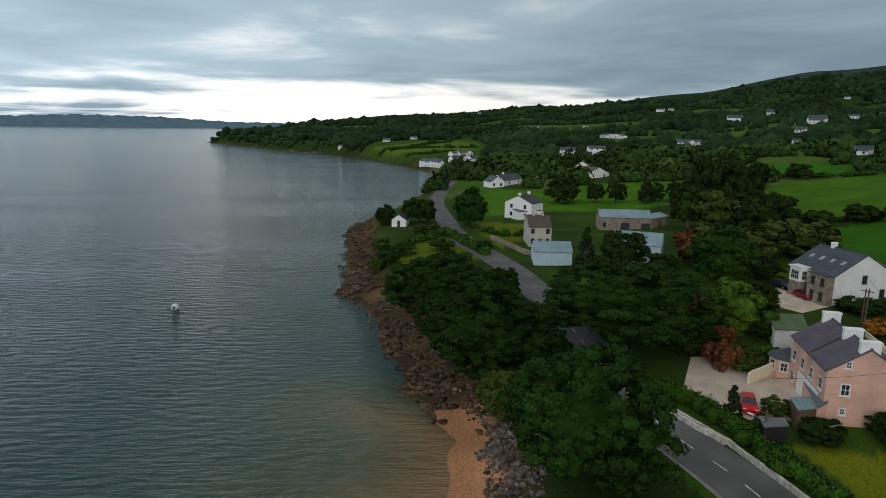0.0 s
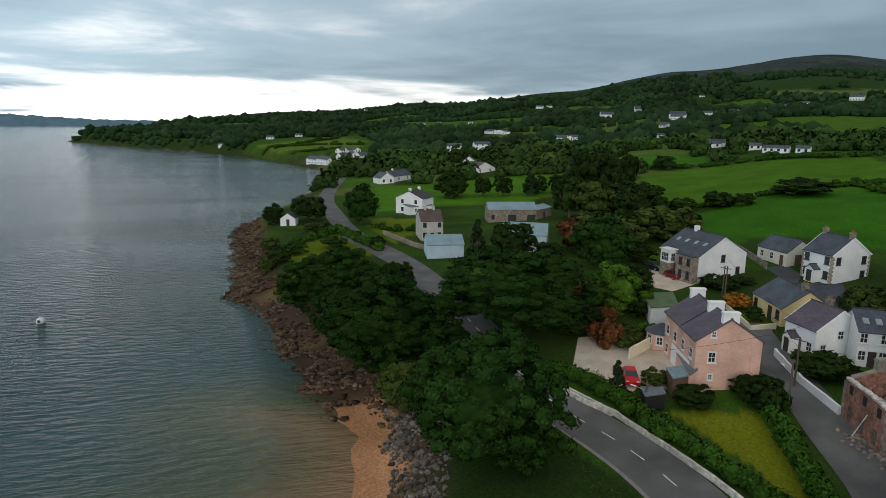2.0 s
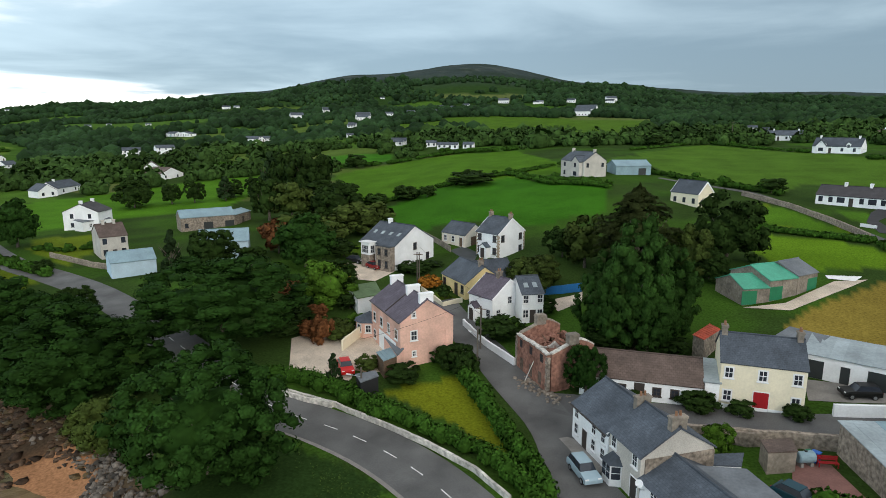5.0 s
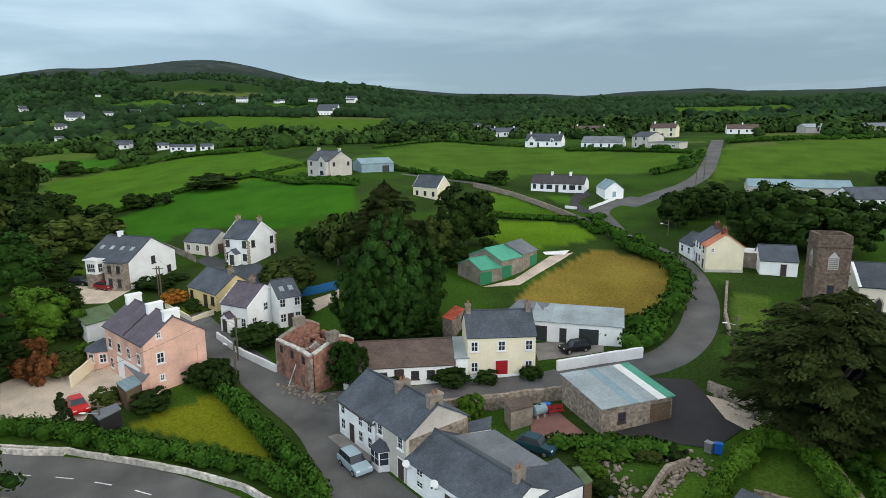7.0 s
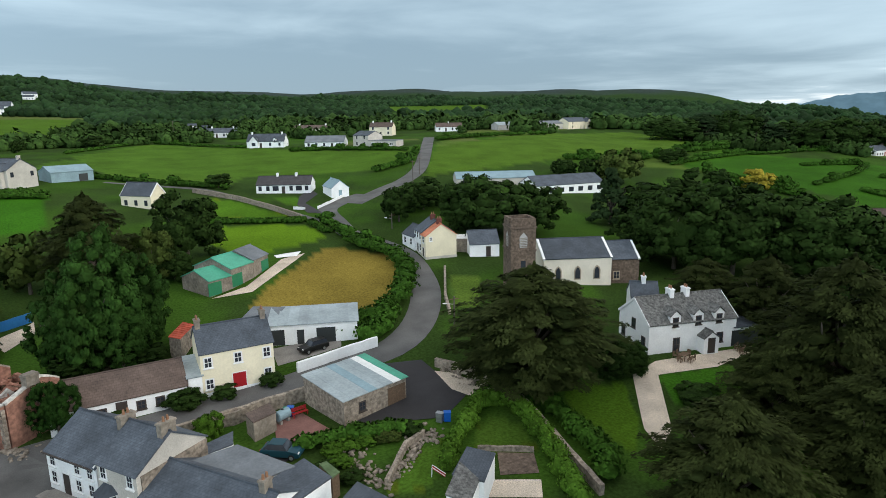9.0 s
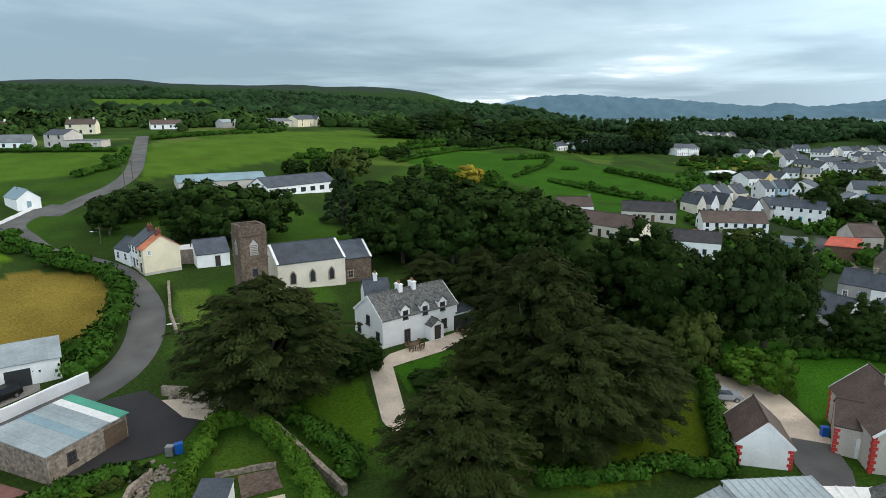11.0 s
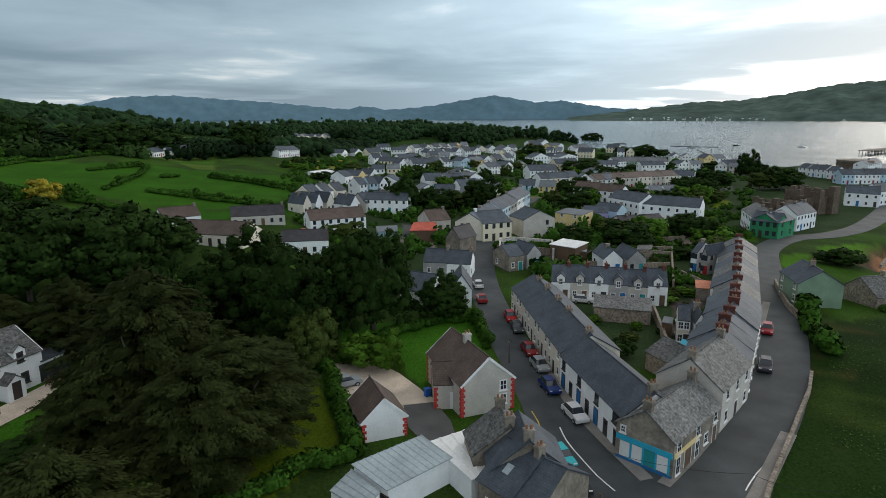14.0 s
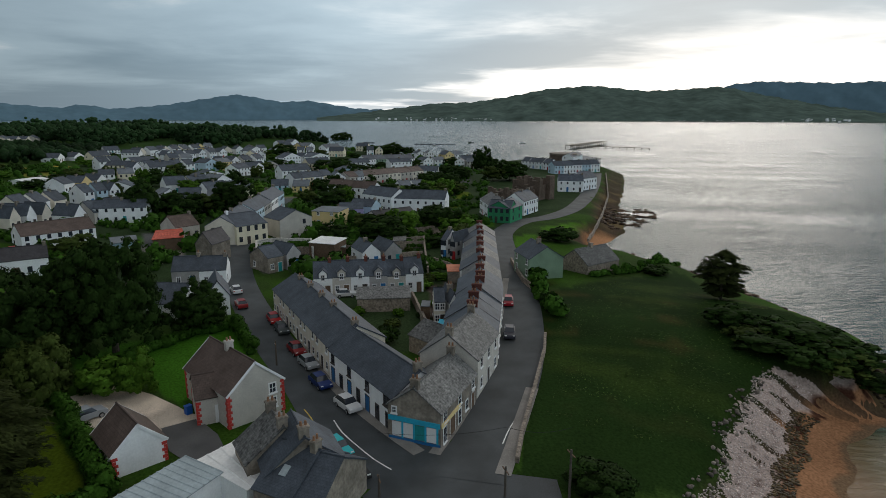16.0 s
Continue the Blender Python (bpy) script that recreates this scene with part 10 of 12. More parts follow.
tree(-134, 57, "olive", 4, 4, stem=0.08)
tree(-139.5, 77.4, "bush", 3.3, 6.5, stem=0.08)
tree(-165.9, 102.3, "sycamore", 12.8, 10.9, stem=0.08)
tree(-191.2, 160.9, "dark", 11.2, 13.1, stem=0.08)
tree(-130.6, 85.3, "bush", 2.9, 4.3, stem=0.08)
tree(-102.2, 93.7, "pine", 9.3, 4.8, stem=0.1)
tree(-94.8, 97.5, "dark", 9.5, 9.7, stem=0.1)
tree(-77.5, 106.4, "sycamore", 11.6, 13.2, stem=0.1)
tree(-91.5, 115.5, "red", 8.7, 8, stem=0.1)
tree(-93.7, 143.2, "dark", 12.2, 12.7, stem=0.1)
tree(-80.9, 136.9, "olive", 7.9, 11.5, stem=0.1)
tree(-62.1, 93.1, "dark", 5.7, 7.8, stem=0.1)
tree(-63.1, 96.9, "yellow", 4.2, 4.2, stem=0.1)
tree(-153, 191.3, "pine", 17.6, 11, stem=0.1)
tree(-141.9, 187.1, "dark", 19, 12.7, stem=0.1)
tree(-136.3, 187.8, "pine", 16.1, 10.5, stem=0.1)
tree(-123.5, 152.2, "dark", 14, 9.7, stem=0.1)
tree(-114.6, 151.7, "olive", 12.6, 12, stem=0.1)
tree(-115.3, 165, "dark", 10.5, 9.1, stem=0.1)
tree(-165.7, 179.8, "pine", 9.2, 7.5, stem=0.1)
tree(-175.5, 174.1, "dark", 8.5, 6.7, stem=0.1)
tree(-169.7, 187.4, "dark", 6.8, 9.1, stem=0.1)
tree(-182.9, 170.3, "dark", 8, 6.8, stem=0.1)
tree(-88.3, 102.1, "bush", 5, 5.5, stem=0.1)
tree(-106.4, 130.4, "red", 3.8, 6.1, stem=0.1)
tree(-73.5, 115.3, "bush", 3.6, 6.2, stem=0.1)
tree(-163.4, 193.6, "dark", 7.9, 6.9, stem=0.1)
tree(-89.1, 179, "small", 4.6, 8.1, stem=0.05)
tree(-81.7, 178.3, "small", 3.9, 5.3, stem=0.05)
tree(-71.4, 191.4, "small", 4.2, 13.8, stem=0.05)
tree(-98.6, 174.7, "small", 3.9, 7.3, stem=0.05)
tree(-159.5, 264.9, "small", 7, 9.8, stem=0.05)

# gardens of the village street
tree(-54.5, 44.9, "fresh", 3.2, 2.1, stem=0.03)
tree(-40.2, 59.7, "pine", 4.4, 2.6, stem=0.03)
tree(-28.2, 70.2, "bush", 3.3, 4.5, stem=0.03)
tree(-25.9, 68.2, "bush", 3.6, 3.2, stem=0.03)
tree(-30.9, 71.2, "bush", 1.9, 2.6, stem=0.03)
tree(-26, 82.1, "bush", 3, 6.4, stem=0.03)
tree(-27, 103.5, "olive", 5.2, 8.9, stem=0.03)
tree(-14, 76.1, "dark", 3.5, 5.6, stem=0.03)
tree(-45.2, 98.8, "flower", 2.6, 4, stem=0.03)
tree(-40.1, 94.5, "bush", 2.4, 2.4, stem=0.03)
tree(-49.5, 71.1, "red", 4.3, 3.3, stem=0.03)
tree(-48.6, 74.3, "olive", 2.6, 4.2, stem=0.03)
tree(-52.2, 72, "red", 3.1, 3.4, stem=0.03)
tree(-53.4, 85, "bush", 2.9, 3.7, stem=0.03)
tree(-52.3, 107.5, "bush", 2.5, 6.6, stem=0.03)
tree(-50, 112.7, "bush", 1.1, 3.4, stem=0.03)
tree(-63.4, 96.6, "fresh", 4.4, 5.3, stem=0.03)

# trees in the middle of the village
tree(-7.7, 83, "ash", 16.7, 10.9, stem=0.08)
tree(-4, 87.7, "ash", 12.9, 9, stem=0.08)
tree(-11.4, 84.2, "ash", 11.7, 8, stem=0.08)
tree(-5.6, 82.8, "ash", 10.7, 8.6, stem=0.08)
tree(-9.5, 83.1, "dark", 13.2, 7.1, stem=0.08)
tree(-10.5, 111.2, "cypress", 18.9, 15.3, stem=0.08)
tree(4.5, 125.3, "dark", 13, 11.5, stem=0.08)
tree(-20.4, 117, "olive", 10.6, 8.7, stem=0.08)
tree(-1.5, 114.6, "olive", 9.9, 7.4, stem=0.08)
tree(-26.1, 123.5, "dark", 6.5, 7, stem=0.08)
tree(-26.3, 102.3, "olive", 6.5, 8.8, stem=0.08)
tree(-11.3, 68.7, "sycamore", 6.4, 4.1, stem=0.08)
tree(1.7, 114.2, "dark", 5.5, 6.3, stem=0.08)
tree(-22.6, 92, "bush", 2.8, 4.5, stem=0.08)
tree(-10.1, 83.2, "dark", 3.3, 6.4, stem=0.08)
tree(-2.8, 82.6, "bush", 2.5, 4.7, stem=0.08)
tree(2.7, 61.3, "fresh", 3.3, 2.7, stem=0.05)
tree(1, 69.6, "bush", 2.2, 3.4, stem=0.05)
tree(-8.5, 68.7, "bush", 1.4, 2.7, stem=0.05)
tree(10.2, 71.8, "bush", 1.5, 1.6, stem=0.05)
tree(-74.3, 197.7, "small", 3.6, 11.5, stem=0.05)
tree(-90, 180.1, "small", 5, 7.3, stem=0.05)
tree(17.1, 194.8, "small", 4.5, 7.1, stem=0.05)
tree(-51.3, 309, "small", 5.5, 5.7, stem=0.05)
tree(-24.2, 323.1, "small", 5.8, 8.8, stem=0.05)
tree(-58.2, 85.2, "fresh", 8, 8.7, stem=0.05)
tree(-86.4, 122.6, "olive", 8.7, 15.1, stem=0.05)
tree(-82.6, 138.7, "olive", 8.5, 16.2, stem=0.05)
tree(-110, 166.4, "dark", 9.3, 16.3, stem=0.05)
tree(-132.3, 186.5, "dark", 18.8, 16.6, stem=0.05)
tree(-81, 123.4, "pine", 4.1, 5.4, stem=0.05)
tree(-77.9, 210.3, "small", 2.9, 7.1, stem=0.05)
tree(-93.3, 185.3, "small", 3.4, 7.5, stem=0.05)

# trees round the church and the white country house
tree(38.7, 56.3, "cypress", 16.4, 22.2, stem=0.06)
tree(50, 53.9, "dark", 4.5, 6.1, stem=0.06)
tree(38.8, 28.4, "cypress", 13.1, 15, stem=0.06)
tree(53, 25, "cypress", 14.7, 15.5, stem=0.06)
tree(59.1, 24.1, "cypress", 14.4, 17.9, stem=0.06)
tree(65.7, 23.6, "cypress", 11.6, 12.8, stem=0.06)
tree(62.3, 35, "cypress", 20.4, 19.6, stem=0.06)
tree(55.5, 37, "cypress", 11.1, 13, stem=0.06)
tree(76.8, 54.8, "cypress", 12.5, 12.3, stem=0.06)
tree(75.2, 64.2, "cypress", 9.7, 12, stem=0.06)
tree(88.8, 30.8, "dark", 16.9, 15.2, stem=0.06)
tree(96.7, 17.6, "dark", 16.7, 11.8, stem=0.06)
tree(96.5, 25.3, "dark", 13, 10.1, stem=0.06)
tree(80.3, 22.5, "olive", 8.8, 7.1, stem=0.06)
tree(87.6, 82.7, "dark", 15.3, 16.6, stem=0.06)
tree(95.8, 76.4, "dark", 16.2, 16.9, stem=0.06)
tree(108.1, 69.3, "dark", 15.8, 18.8, stem=0.06)
tree(93.1, 94.8, "dark", 11.7, 11, stem=0.06)
tree(67.7, 116.2, "dark", 13.7, 17.3, stem=0.06)
tree(64.2, 123.7, "dark", 11.5, 11.5, stem=0.06)
tree(76.2, 113.5, "dark", 11.3, 12.6, stem=0.06)
tree(99.7, 115.3, "pine", 13.7, 11.1, stem=0.06)
tree(134.1, 152.8, "olive", 12.2, 12.9, stem=0.06)
tree(181.4, 176.9, "dark", 5.6, 9.2, stem=0.06)
tree(124.1, 168.1, "dark", 5.8, 7.6, stem=0.06)
tree(171.1, 131.6, "yellow", 7.9, 8.8, stem=0.06)
tree(163.4, 140.1, "small", 6.3, 7.8, stem=0.06)
tree(160.2, 147.7, "small", 5.1, 4.9, stem=0.06)
tree(80, 41.9, "dark", 14.2, 10.1, stem=0.06)
tree(91, 39.6, "dark", 13.4, 11, stem=0.06)
tree(103, 6.7, "dark", 7.9, 8.4, stem=0.06)
tree(81.4, 12.5, "fresh", 5.7, 4.7, stem=0.06)
tree(81.9, 16.2, "fresh", 4.7, 6.4, stem=0.06)
tree(119, 93.8, "olive", 9.9, 8.3, stem=0.06)
tree(130.6, 162.3, "dark", 7.3, 7.6, stem=0.06)
tree(61.5, 141.6, "dark", 7.9, 11.4, stem=0.06)
tree(51.7, 133.7, "dark", 8.9, 7.9, stem=0.06)
tree(159.9, 38.3, "olive", 5.1, 9, stem=0.06)
tree(54, 45.3, "bush", 1.6, 4.9, stem=0.06)

tree(108.7, 108.1, "dark", 11.2, 17.2, stem=0.06)
tree(116.0, 101.6, "dark", 12.9, 18.7, stem=0.06)
tree(124.1, 94.0, "dark", 11.6, 18.9, stem=0.06)
tree(126.4, 81.9, "dark", 10.4, 16.8, stem=0.06)
tree(130.0, 71.2, "dark", 9.1, 15.1, stem=0.06)
tree(90.6, 92.6, "dark", 8.9, 13.2, stem=0.06)

# woods behind the church fields and trees in the town
tree(251.7, 242, "dark", 11, 19, stem=0.05)
tree(271.3, 243.2, "pine", 14.1, 23.1, stem=0.05)
tree(287.8, 235.7, "dark", 17.1, 20.2, stem=0.05)
tree(289.5, 215.8, "pine", 11.6, 22.8, stem=0.05)
tree(289.6, 195.9, "dark", 13.7, 19, stem=0.05)
tree(313.6, 192.2, "dark", 17, 23.3, stem=0.05)
tree(245.1, 248.4, "dark", 10.9, 18.9, stem=0.05)
tree(329.7, 186.1, "dark", 14.8, 23.9, stem=0.05)
tree(391.3, 160.9, "dark", 19.2, 22.9, stem=0.05)
tree(277, 257.3, "pine", 11.9, 23.9, stem=0.05)
tree(296.9, 256.9, "dark", 15.2, 21.3, stem=0.05)
tree(304.6, 238.2, "pine", 17.8, 24.5, stem=0.05)
tree(307.8, 218.9, "dark", 12.1, 20.5, stem=0.05)
tree(319.8, 206.3, "dark", 14.9, 24.1, stem=0.05)
tree(210.2, 29.9, "dark", 12.1, 10.7, stem=0.05)
tree(212.5, 19.6, "dark", 8.8, 11.5, stem=0.05)
tree(221.1, 3.2, "dark", 12.2, 13.9, stem=0.05)
tree(220.7, 12.3, "olive", 7.1, 11.9, stem=0.05)
tree(167.9, -23, "dark", 5.1, 7.6, stem=0.05)
tree(273.1, -89.5, "dark", 8.7, 12.9, stem=0.05)
tree(373.4, -145, "dark", 15.2, 10.8, stem=0.05)
tree(303.8, -134.1, "dark", 11.6, 16.4, stem=0.05)
tree(304.4, -124.5, "olive", 8.3, 11.8, stem=0.05)
tree(366.3, -49.8, "dark", 8.3, 19.9, stem=0.05)
tree(352.9, -27.2, "dark", 6.4, 15.9, stem=0.05)
tree(228.3, 37.9, "dark", 6.3, 6.3, stem=0.05)
tree(161.6, -38, "bush", 3.1, 9, stem=0.05)
tree(154.5, -29.3, "bush", 2.9, 8.5, stem=0.05)
tree(155.6, -48.4, "bush", 2.9, 5.9, stem=0.05)
tree(990.8, -143.3, "dark", 18.6, 28.9, stem=0.05)
tree(512, -117.4, "dark", 9.2, 21.3, stem=0.05)
tree(511.6, -103.3, "dark", 7.8, 21.1, stem=0.05)
tree(152.8, -84.7, "bush", 4.3, 7.9, stem=0.05)
tree(155.9, -82, "bush", 2.9, 6.3, stem=0.05)
tree(119.1, -46.3, "bush", 2.3, 3.5, stem=0.05)
tree(89.6, -20.6, "bush", 2.7, 3.8, stem=0.05)
tree(85.3, 16.3, "fresh", 3.4, 4.9, stem=0.05)
tree(164.4, 8.6, "bush", 3.1, 3.7, stem=0.05)
tree(382.1, -81.5, "dark", 3.5, 10.5, stem=0.05)
tree(351.2, -55.9, "dark", 4.8, 9.6, stem=0.05)
tree(494.5, -27.9, "dark", 8.9, 17.8, stem=0.05)
tree(191.9, -1.9, "bush", 2.7, 2.6, stem=0.05)
tree(89.9, -82.9, "cypress", 10.2, 10.6, stem=0.1)
tree(75.4, -71.6, "bush", 3.1, 7.1, stem=0)
tree(66.7, -69.7, "bush", 2.5, 7.5, stem=0)
tree(62.6, -73, "bush", 3.1, 8.4, stem=0)
tree(61.1, -76.4, "olive", 3.4, 8.5, stem=0)
tree(69, -75.5, "bush", 2.2, 7, stem=0)
tree(65.5, -78, "bush", 2.2, 7.9, stem=0)
tree(61.2, -79.4, "bush", 3.2, 7.8, stem=0)
tree(70.5, -70.3, "olive", 1.9, 5.5, stem=0)
tree(114.1, -86.8, "bush", 2, 5.2, stem=0.02)
tree(59.1, -81.5, "bush", 2.4, 5.6, stem=0.02)
tree(60.5, -78.2, "bush", 1.6, 5.5, stem=0.02)
tree(46.5, -31.4, "bush", 2.9, 6.1, stem=0.02)
tree(94.1, -50.3, "bush", 3.1, 2.9, stem=0.02)

# hedges
hedge([(-46.5, 59.0), (-43.3, 59.5), (-37.4, 58.5), (-30.9, 56.0), (-25.1, 54.3), (-19.0, 52.3), (-14.6, 49.7), (-10.8, 46.2)], 2.2, 2.2)
hedge([(-49.5, 58.8), (-43.6, 59.0), (-37.7, 57.9), (-31.5, 55.2)], 2.2, 2.2)
hedge([(-25.9, 66.9), (-21.5, 62.1), (-17.5, 56.7), (-13.5, 51.6), (-10.7, 47.7)], 1.6, 1.7)
hedge([(31.7, 54.8), (34.0, 53.3), (33.5, 47.7), (32.4, 43.0), (30.8, 38.4), (30.1, 35.6)], 1.7, 1.9, mat="leaf_fresh", label="bright green clipped garden hedge", leaf=0.22)
hedge([(30.9, 54.9), (28.1, 52.0), (24.8, 48.8), (22.4, 45.6)], 1.6, 1.9, mat="leaf_fresh", label="bright green clipped garden hedge", leaf=0.22)
hedge([(36.9, 54.9), (37.6, 49.7), (36.9, 43.9), (35.6, 38.1)], 3.0, 1.4, mat="hedge", label="broad dark green hedge bank", leaf=0.4)
hedge([(22.1, 80.2), (29.3, 83.5), (36.2, 90.4), (40.5, 100.5), (40.3, 111.7), (36.1, 121.1)], 4, 2, mat="hedge", label="overgrown green roadside hedge", leaf=0.5)
hedge([(24.6, 76.8), (27.4, 78.8), (30.2, 82.6)], 3.4, 2.6, label="overgrown green roadside hedge", leaf=0.5)
hedge([(11.2, 54.9), (15.1, 55.1), (20.9, 54.0)], 2.4, 1.3, label="overgrown green garden hedge", leaf=0.4)
hedge([(81.8, 23.5), (77.6, 19.6), (68.9, 15.9), (61.9, 12.9), (59.9, 11.8)], 1.8, 2)
hedge([(46.8, 24.5), (50.5, 20.5), (56.7, 16.3), (59.9, 11.8)], 2.2, 2, label="loose green garden hedge", leaf=0.4)
hedge([(93.0, 15.2), (100.3, 7.6), (103.6, 0.9)], 2, 2)
hedge([(103.4, 1.3), (97.4, 0.1), (91.1, -1.3)], 1.6, 1.8)
hedge([(-98.9, 176.5), (-79.8, 194.3), (-68.3, 214.8), (-50.4, 237.3)], 1.9, 1.2, label="field hedge of dark scrub", leaf=0.6, name="hedgerow")
hedge([(-57.9, 204.7), (-43.8, 187.8), (-26.3, 183.2)], 2.2, 1.4, label="field hedge of dark scrub", leaf=0.6, name="hedgerow")
hedge([(-172.1, 260.2), (-146.2, 282.7), (-93.7, 317.8)], 3, 2, label="field hedge of dark scrub", leaf=0.9, name="hedgerow")
hedge([(-66.3, 215.9), (-43.6, 193.6), (-25.7, 187.3)], 2.2, 1.4, label="field hedge of dark scrub", leaf=0.6, name="hedgerow")
hedge([(-19.6, 219.6), (6.3, 202.3), (19.2, 191.6)], 2.2, 1.6, label="field hedge of dark scrub", leaf=0.6, name="hedgerow")
hedge([(-32.5, 296.5), (-2.2, 341.5), (37.9, 292.5)], 1.9, 1.3, label="field hedge of dark scrub", leaf=0.6, name="hedgerow")
hedge([(94.0, 234.1), (68.6, 264.4), (54.3, 268.4)], 2.2, 1.6, label="field hedge of dark scrub", leaf=0.6, name="hedgerow")
hedge([(68.8, 196.7), (83.0, 206.4), (95.8, 229.5)], 3, 2.4, label="field hedge of dark scrub", leaf=0.9, name="hedgerow")
hedge([(119.4, 259.4), (152.9, 264.2), (185.5, 270.2)], 3, 1.6, label="field hedge of dark scrub", leaf=0.6, name="hedgerow")
hedge([(143.0, 192.9), (182.8, 187.7), (254.1, 214.4)], 3, 2.4, label="field hedge of dark scrub", leaf=0.9, name="hedgerow")
hedge([(180.4, 159.5), (182.9, 140.5), (184.5, 129.4)], 3, 2.4, label="field hedge of dark scrub", leaf=0.9, name="hedgerow")
hedge([(10.6, 150.3), (31.6, 144.6), (34.0, 132.0)], 1.5, 1, label="field hedge of dark scrub", leaf=0.6, name="hedgerow")
hedge([(35.9, 144.8), (37.0, 126.3), (41.6, 118.9)], 1.9, 1.4, label="field hedge of dark scrub", leaf=0.6, name="hedgerow")
hedge([(148.5, 141.8), (179.9, 138.0), (172.1, 105.8)], 2.2, 1.6, label="field hedge of dark scrub", leaf=0.6, name="hedgerow")
hedge([(197.4, 129.7), (233.7, 139.3), (252.5, 147.7)], 2.2, 1.4, label="field hedge of dark scrub", leaf=0.6, name="hedgerow")
hedge([(203.2, 118.0), (203.3, 101.1), (195.0, 67.9)], 1.9, 1.3, label="field hedge of dark scrub", leaf=0.6, name="hedgerow")
hedge([(249.5, 116.8), (237.3, 83.8)], 1.9, 1.4, label="field hedge of dark scrub", leaf=0.6, name="hedgerow")
hedge([(176.6, 172.2), (243.7, 195.3), (313.4, 184.3)], 2.2, 1.6, label="field hedge of dark scrub", leaf=0.6, name="hedgerow")
hedge([(235.3, 131.6), (244.3, 128.1)], 1.9, 1.3, label="field hedge of dark scrub", leaf=0.6, name="hedgerow")
hedge([(-157.0, 100.7), (-145.7, 101.3), (-141.1, 107.0)], 1.5, 1.2, label="field hedge of dark scrub", leaf=0.6, name="hedgerow")
hedge([(-148.1, 68.3), (-159.8, 90.4), (-126.7, 83.2)], 1.5, 1.3, label="field hedge of dark scrub", leaf=0.6, name="hedgerow")
hedge([(-605.2, 256.5), (-594.5, 311.4), (-566.8, 351.5)], 3.8, 2.4, label="field hedge of dark scrub", leaf=0.9, name="hedgerow")
hedge([(-587.7, 261.8), (-670.8, 382.7)], 3.8, 2.4, label="field hedge of dark scrub", leaf=0.9, name="hedgerow")
hedge([(-530.1, 253.7), (-540.0, 308.4)], 3, 2, label="field hedge of dark scrub", leaf=0.9, name="hedgerow")
hedge([(-129.4, 71.9), (-123.1, 77.8)], 1.5, 1.3, label="field hedge of dark scrub", leaf=0.6, name="hedgerow")
hedge([(-275.5, 269.1), (-222.5, 272.0)], 3, 2.4, label="field hedge of dark scrub", leaf=0.9, name="hedgerow")
hedge([(230.7, 158.3), (261.6, 151.7)], 1.9, 1.4, label="field hedge of dark scrub", leaf=0.6, name="hedgerow")
hedge([(203.6, 118.2), (210.0, 106.9), (196.9, 73.6)], 1.9, 1.2, label="field hedge of dark scrub", leaf=0.6, name="hedgerow")
hedge([(250.7, 118.6), (236.8, 84.4)], 1.9, 1.4, label="field hedge of dark scrub", leaf=0.6, name="hedgerow")
hedge([(159.6, -2.0), (160.7, -21.4), (155.4, -44.0)], 1.5, 1.4, label="field hedge of dark scrub", leaf=0.6, name="hedgerow")
hedge([(312.9, 109.0), (360.9, 93.5), (339.1, 72.5)], 3, 2, label="field hedge of dark scrub", leaf=0.9, name="hedgerow")
hedge([(113.0, -57.3), (99.7, -52.0), (89.2, -49.3)], 2.2, 2, label="field hedge of dark scrub", leaf=0.9, name="hedgerow")
hedge([(114.4, -71.3), (117.7, -85.0), (134.3, -108.9)], 1.5, 1.3, label="field hedge of dark scrub", leaf=0.6, name="hedgerow")

# walls
wall_line([(9.6, 189.8), (19.7, 174.8), (26.2, 159.8), (31.1, 145.7)], 1.3, 0.45, "stone", "grey rubble stone wall along the upper lane")
wall_line([(31.6, 157.1), (34.3, 155.4)], 0.7, 0.25, "white", "low white garden wall of the bungalow")
wall_line([(37.4, 154.9), (42.8, 160.7), (48.7, 167.6)], 0.7, 0.25, "white", "low white garden wall beside the lane")
patch("bungalow_drive", [(41.8, 183.3), (42.1, 173.3), (36.0, 162.7), (37.5, 149.9), (34.0, 151.7), (33.6, 161.6), (36.4, 171.8)], "dark_asphalt", "dark asphalt drive of the white bungalow", lift=0.1)
patch("white_slab", [(20.0, 120.3), (25.5, 120.7), (24.0, 117.9), (20.2, 118.4)], "tin_white", "pale concrete slab at the end of the farm track", lift=0.12)
hedge([(11.9, 151.3), (21.4, 146.5), (30.2, 143.1)], 1.6, 1.5, label="clipped dark hedge along a paddock", leaf=0.5)
tree(46.4, 172.3, "pine", 4.2, 2.0, stem=0.03)
wall_line([(-44.5, 56.1), (-37.4, 55.6), (-30.4, 53.9), (-24.1, 51.9), (-18.1, 49.4), (-13.7, 46.3)], 0.6, 0.3, "lime_wall", "pale rubble stone boundary wall")
wall_line([(-47.1, 55.9), (-41.2, 55.2), (-37.6, 55.3)], 0.6, 0.3, "lime_wall", "pale rubble stone boundary wall")
wall_line([(14.1, 72.0), (19.7, 73.3), (25.5, 74.3)], 1.4, 0.4, "white", "whitewashed boundary wall")
wall_line([(-32.6, 84.0), (-27.0, 78.0), (-21.3, 73.3)], 1, 0.3, "white", "low white garden wall")
wall_line([(-2.3, 62.7), (4.0, 63.8), (9.2, 64.8), (14.5, 65.6)], 1.6, 0.45, "stone", "rubble stone yard wall")
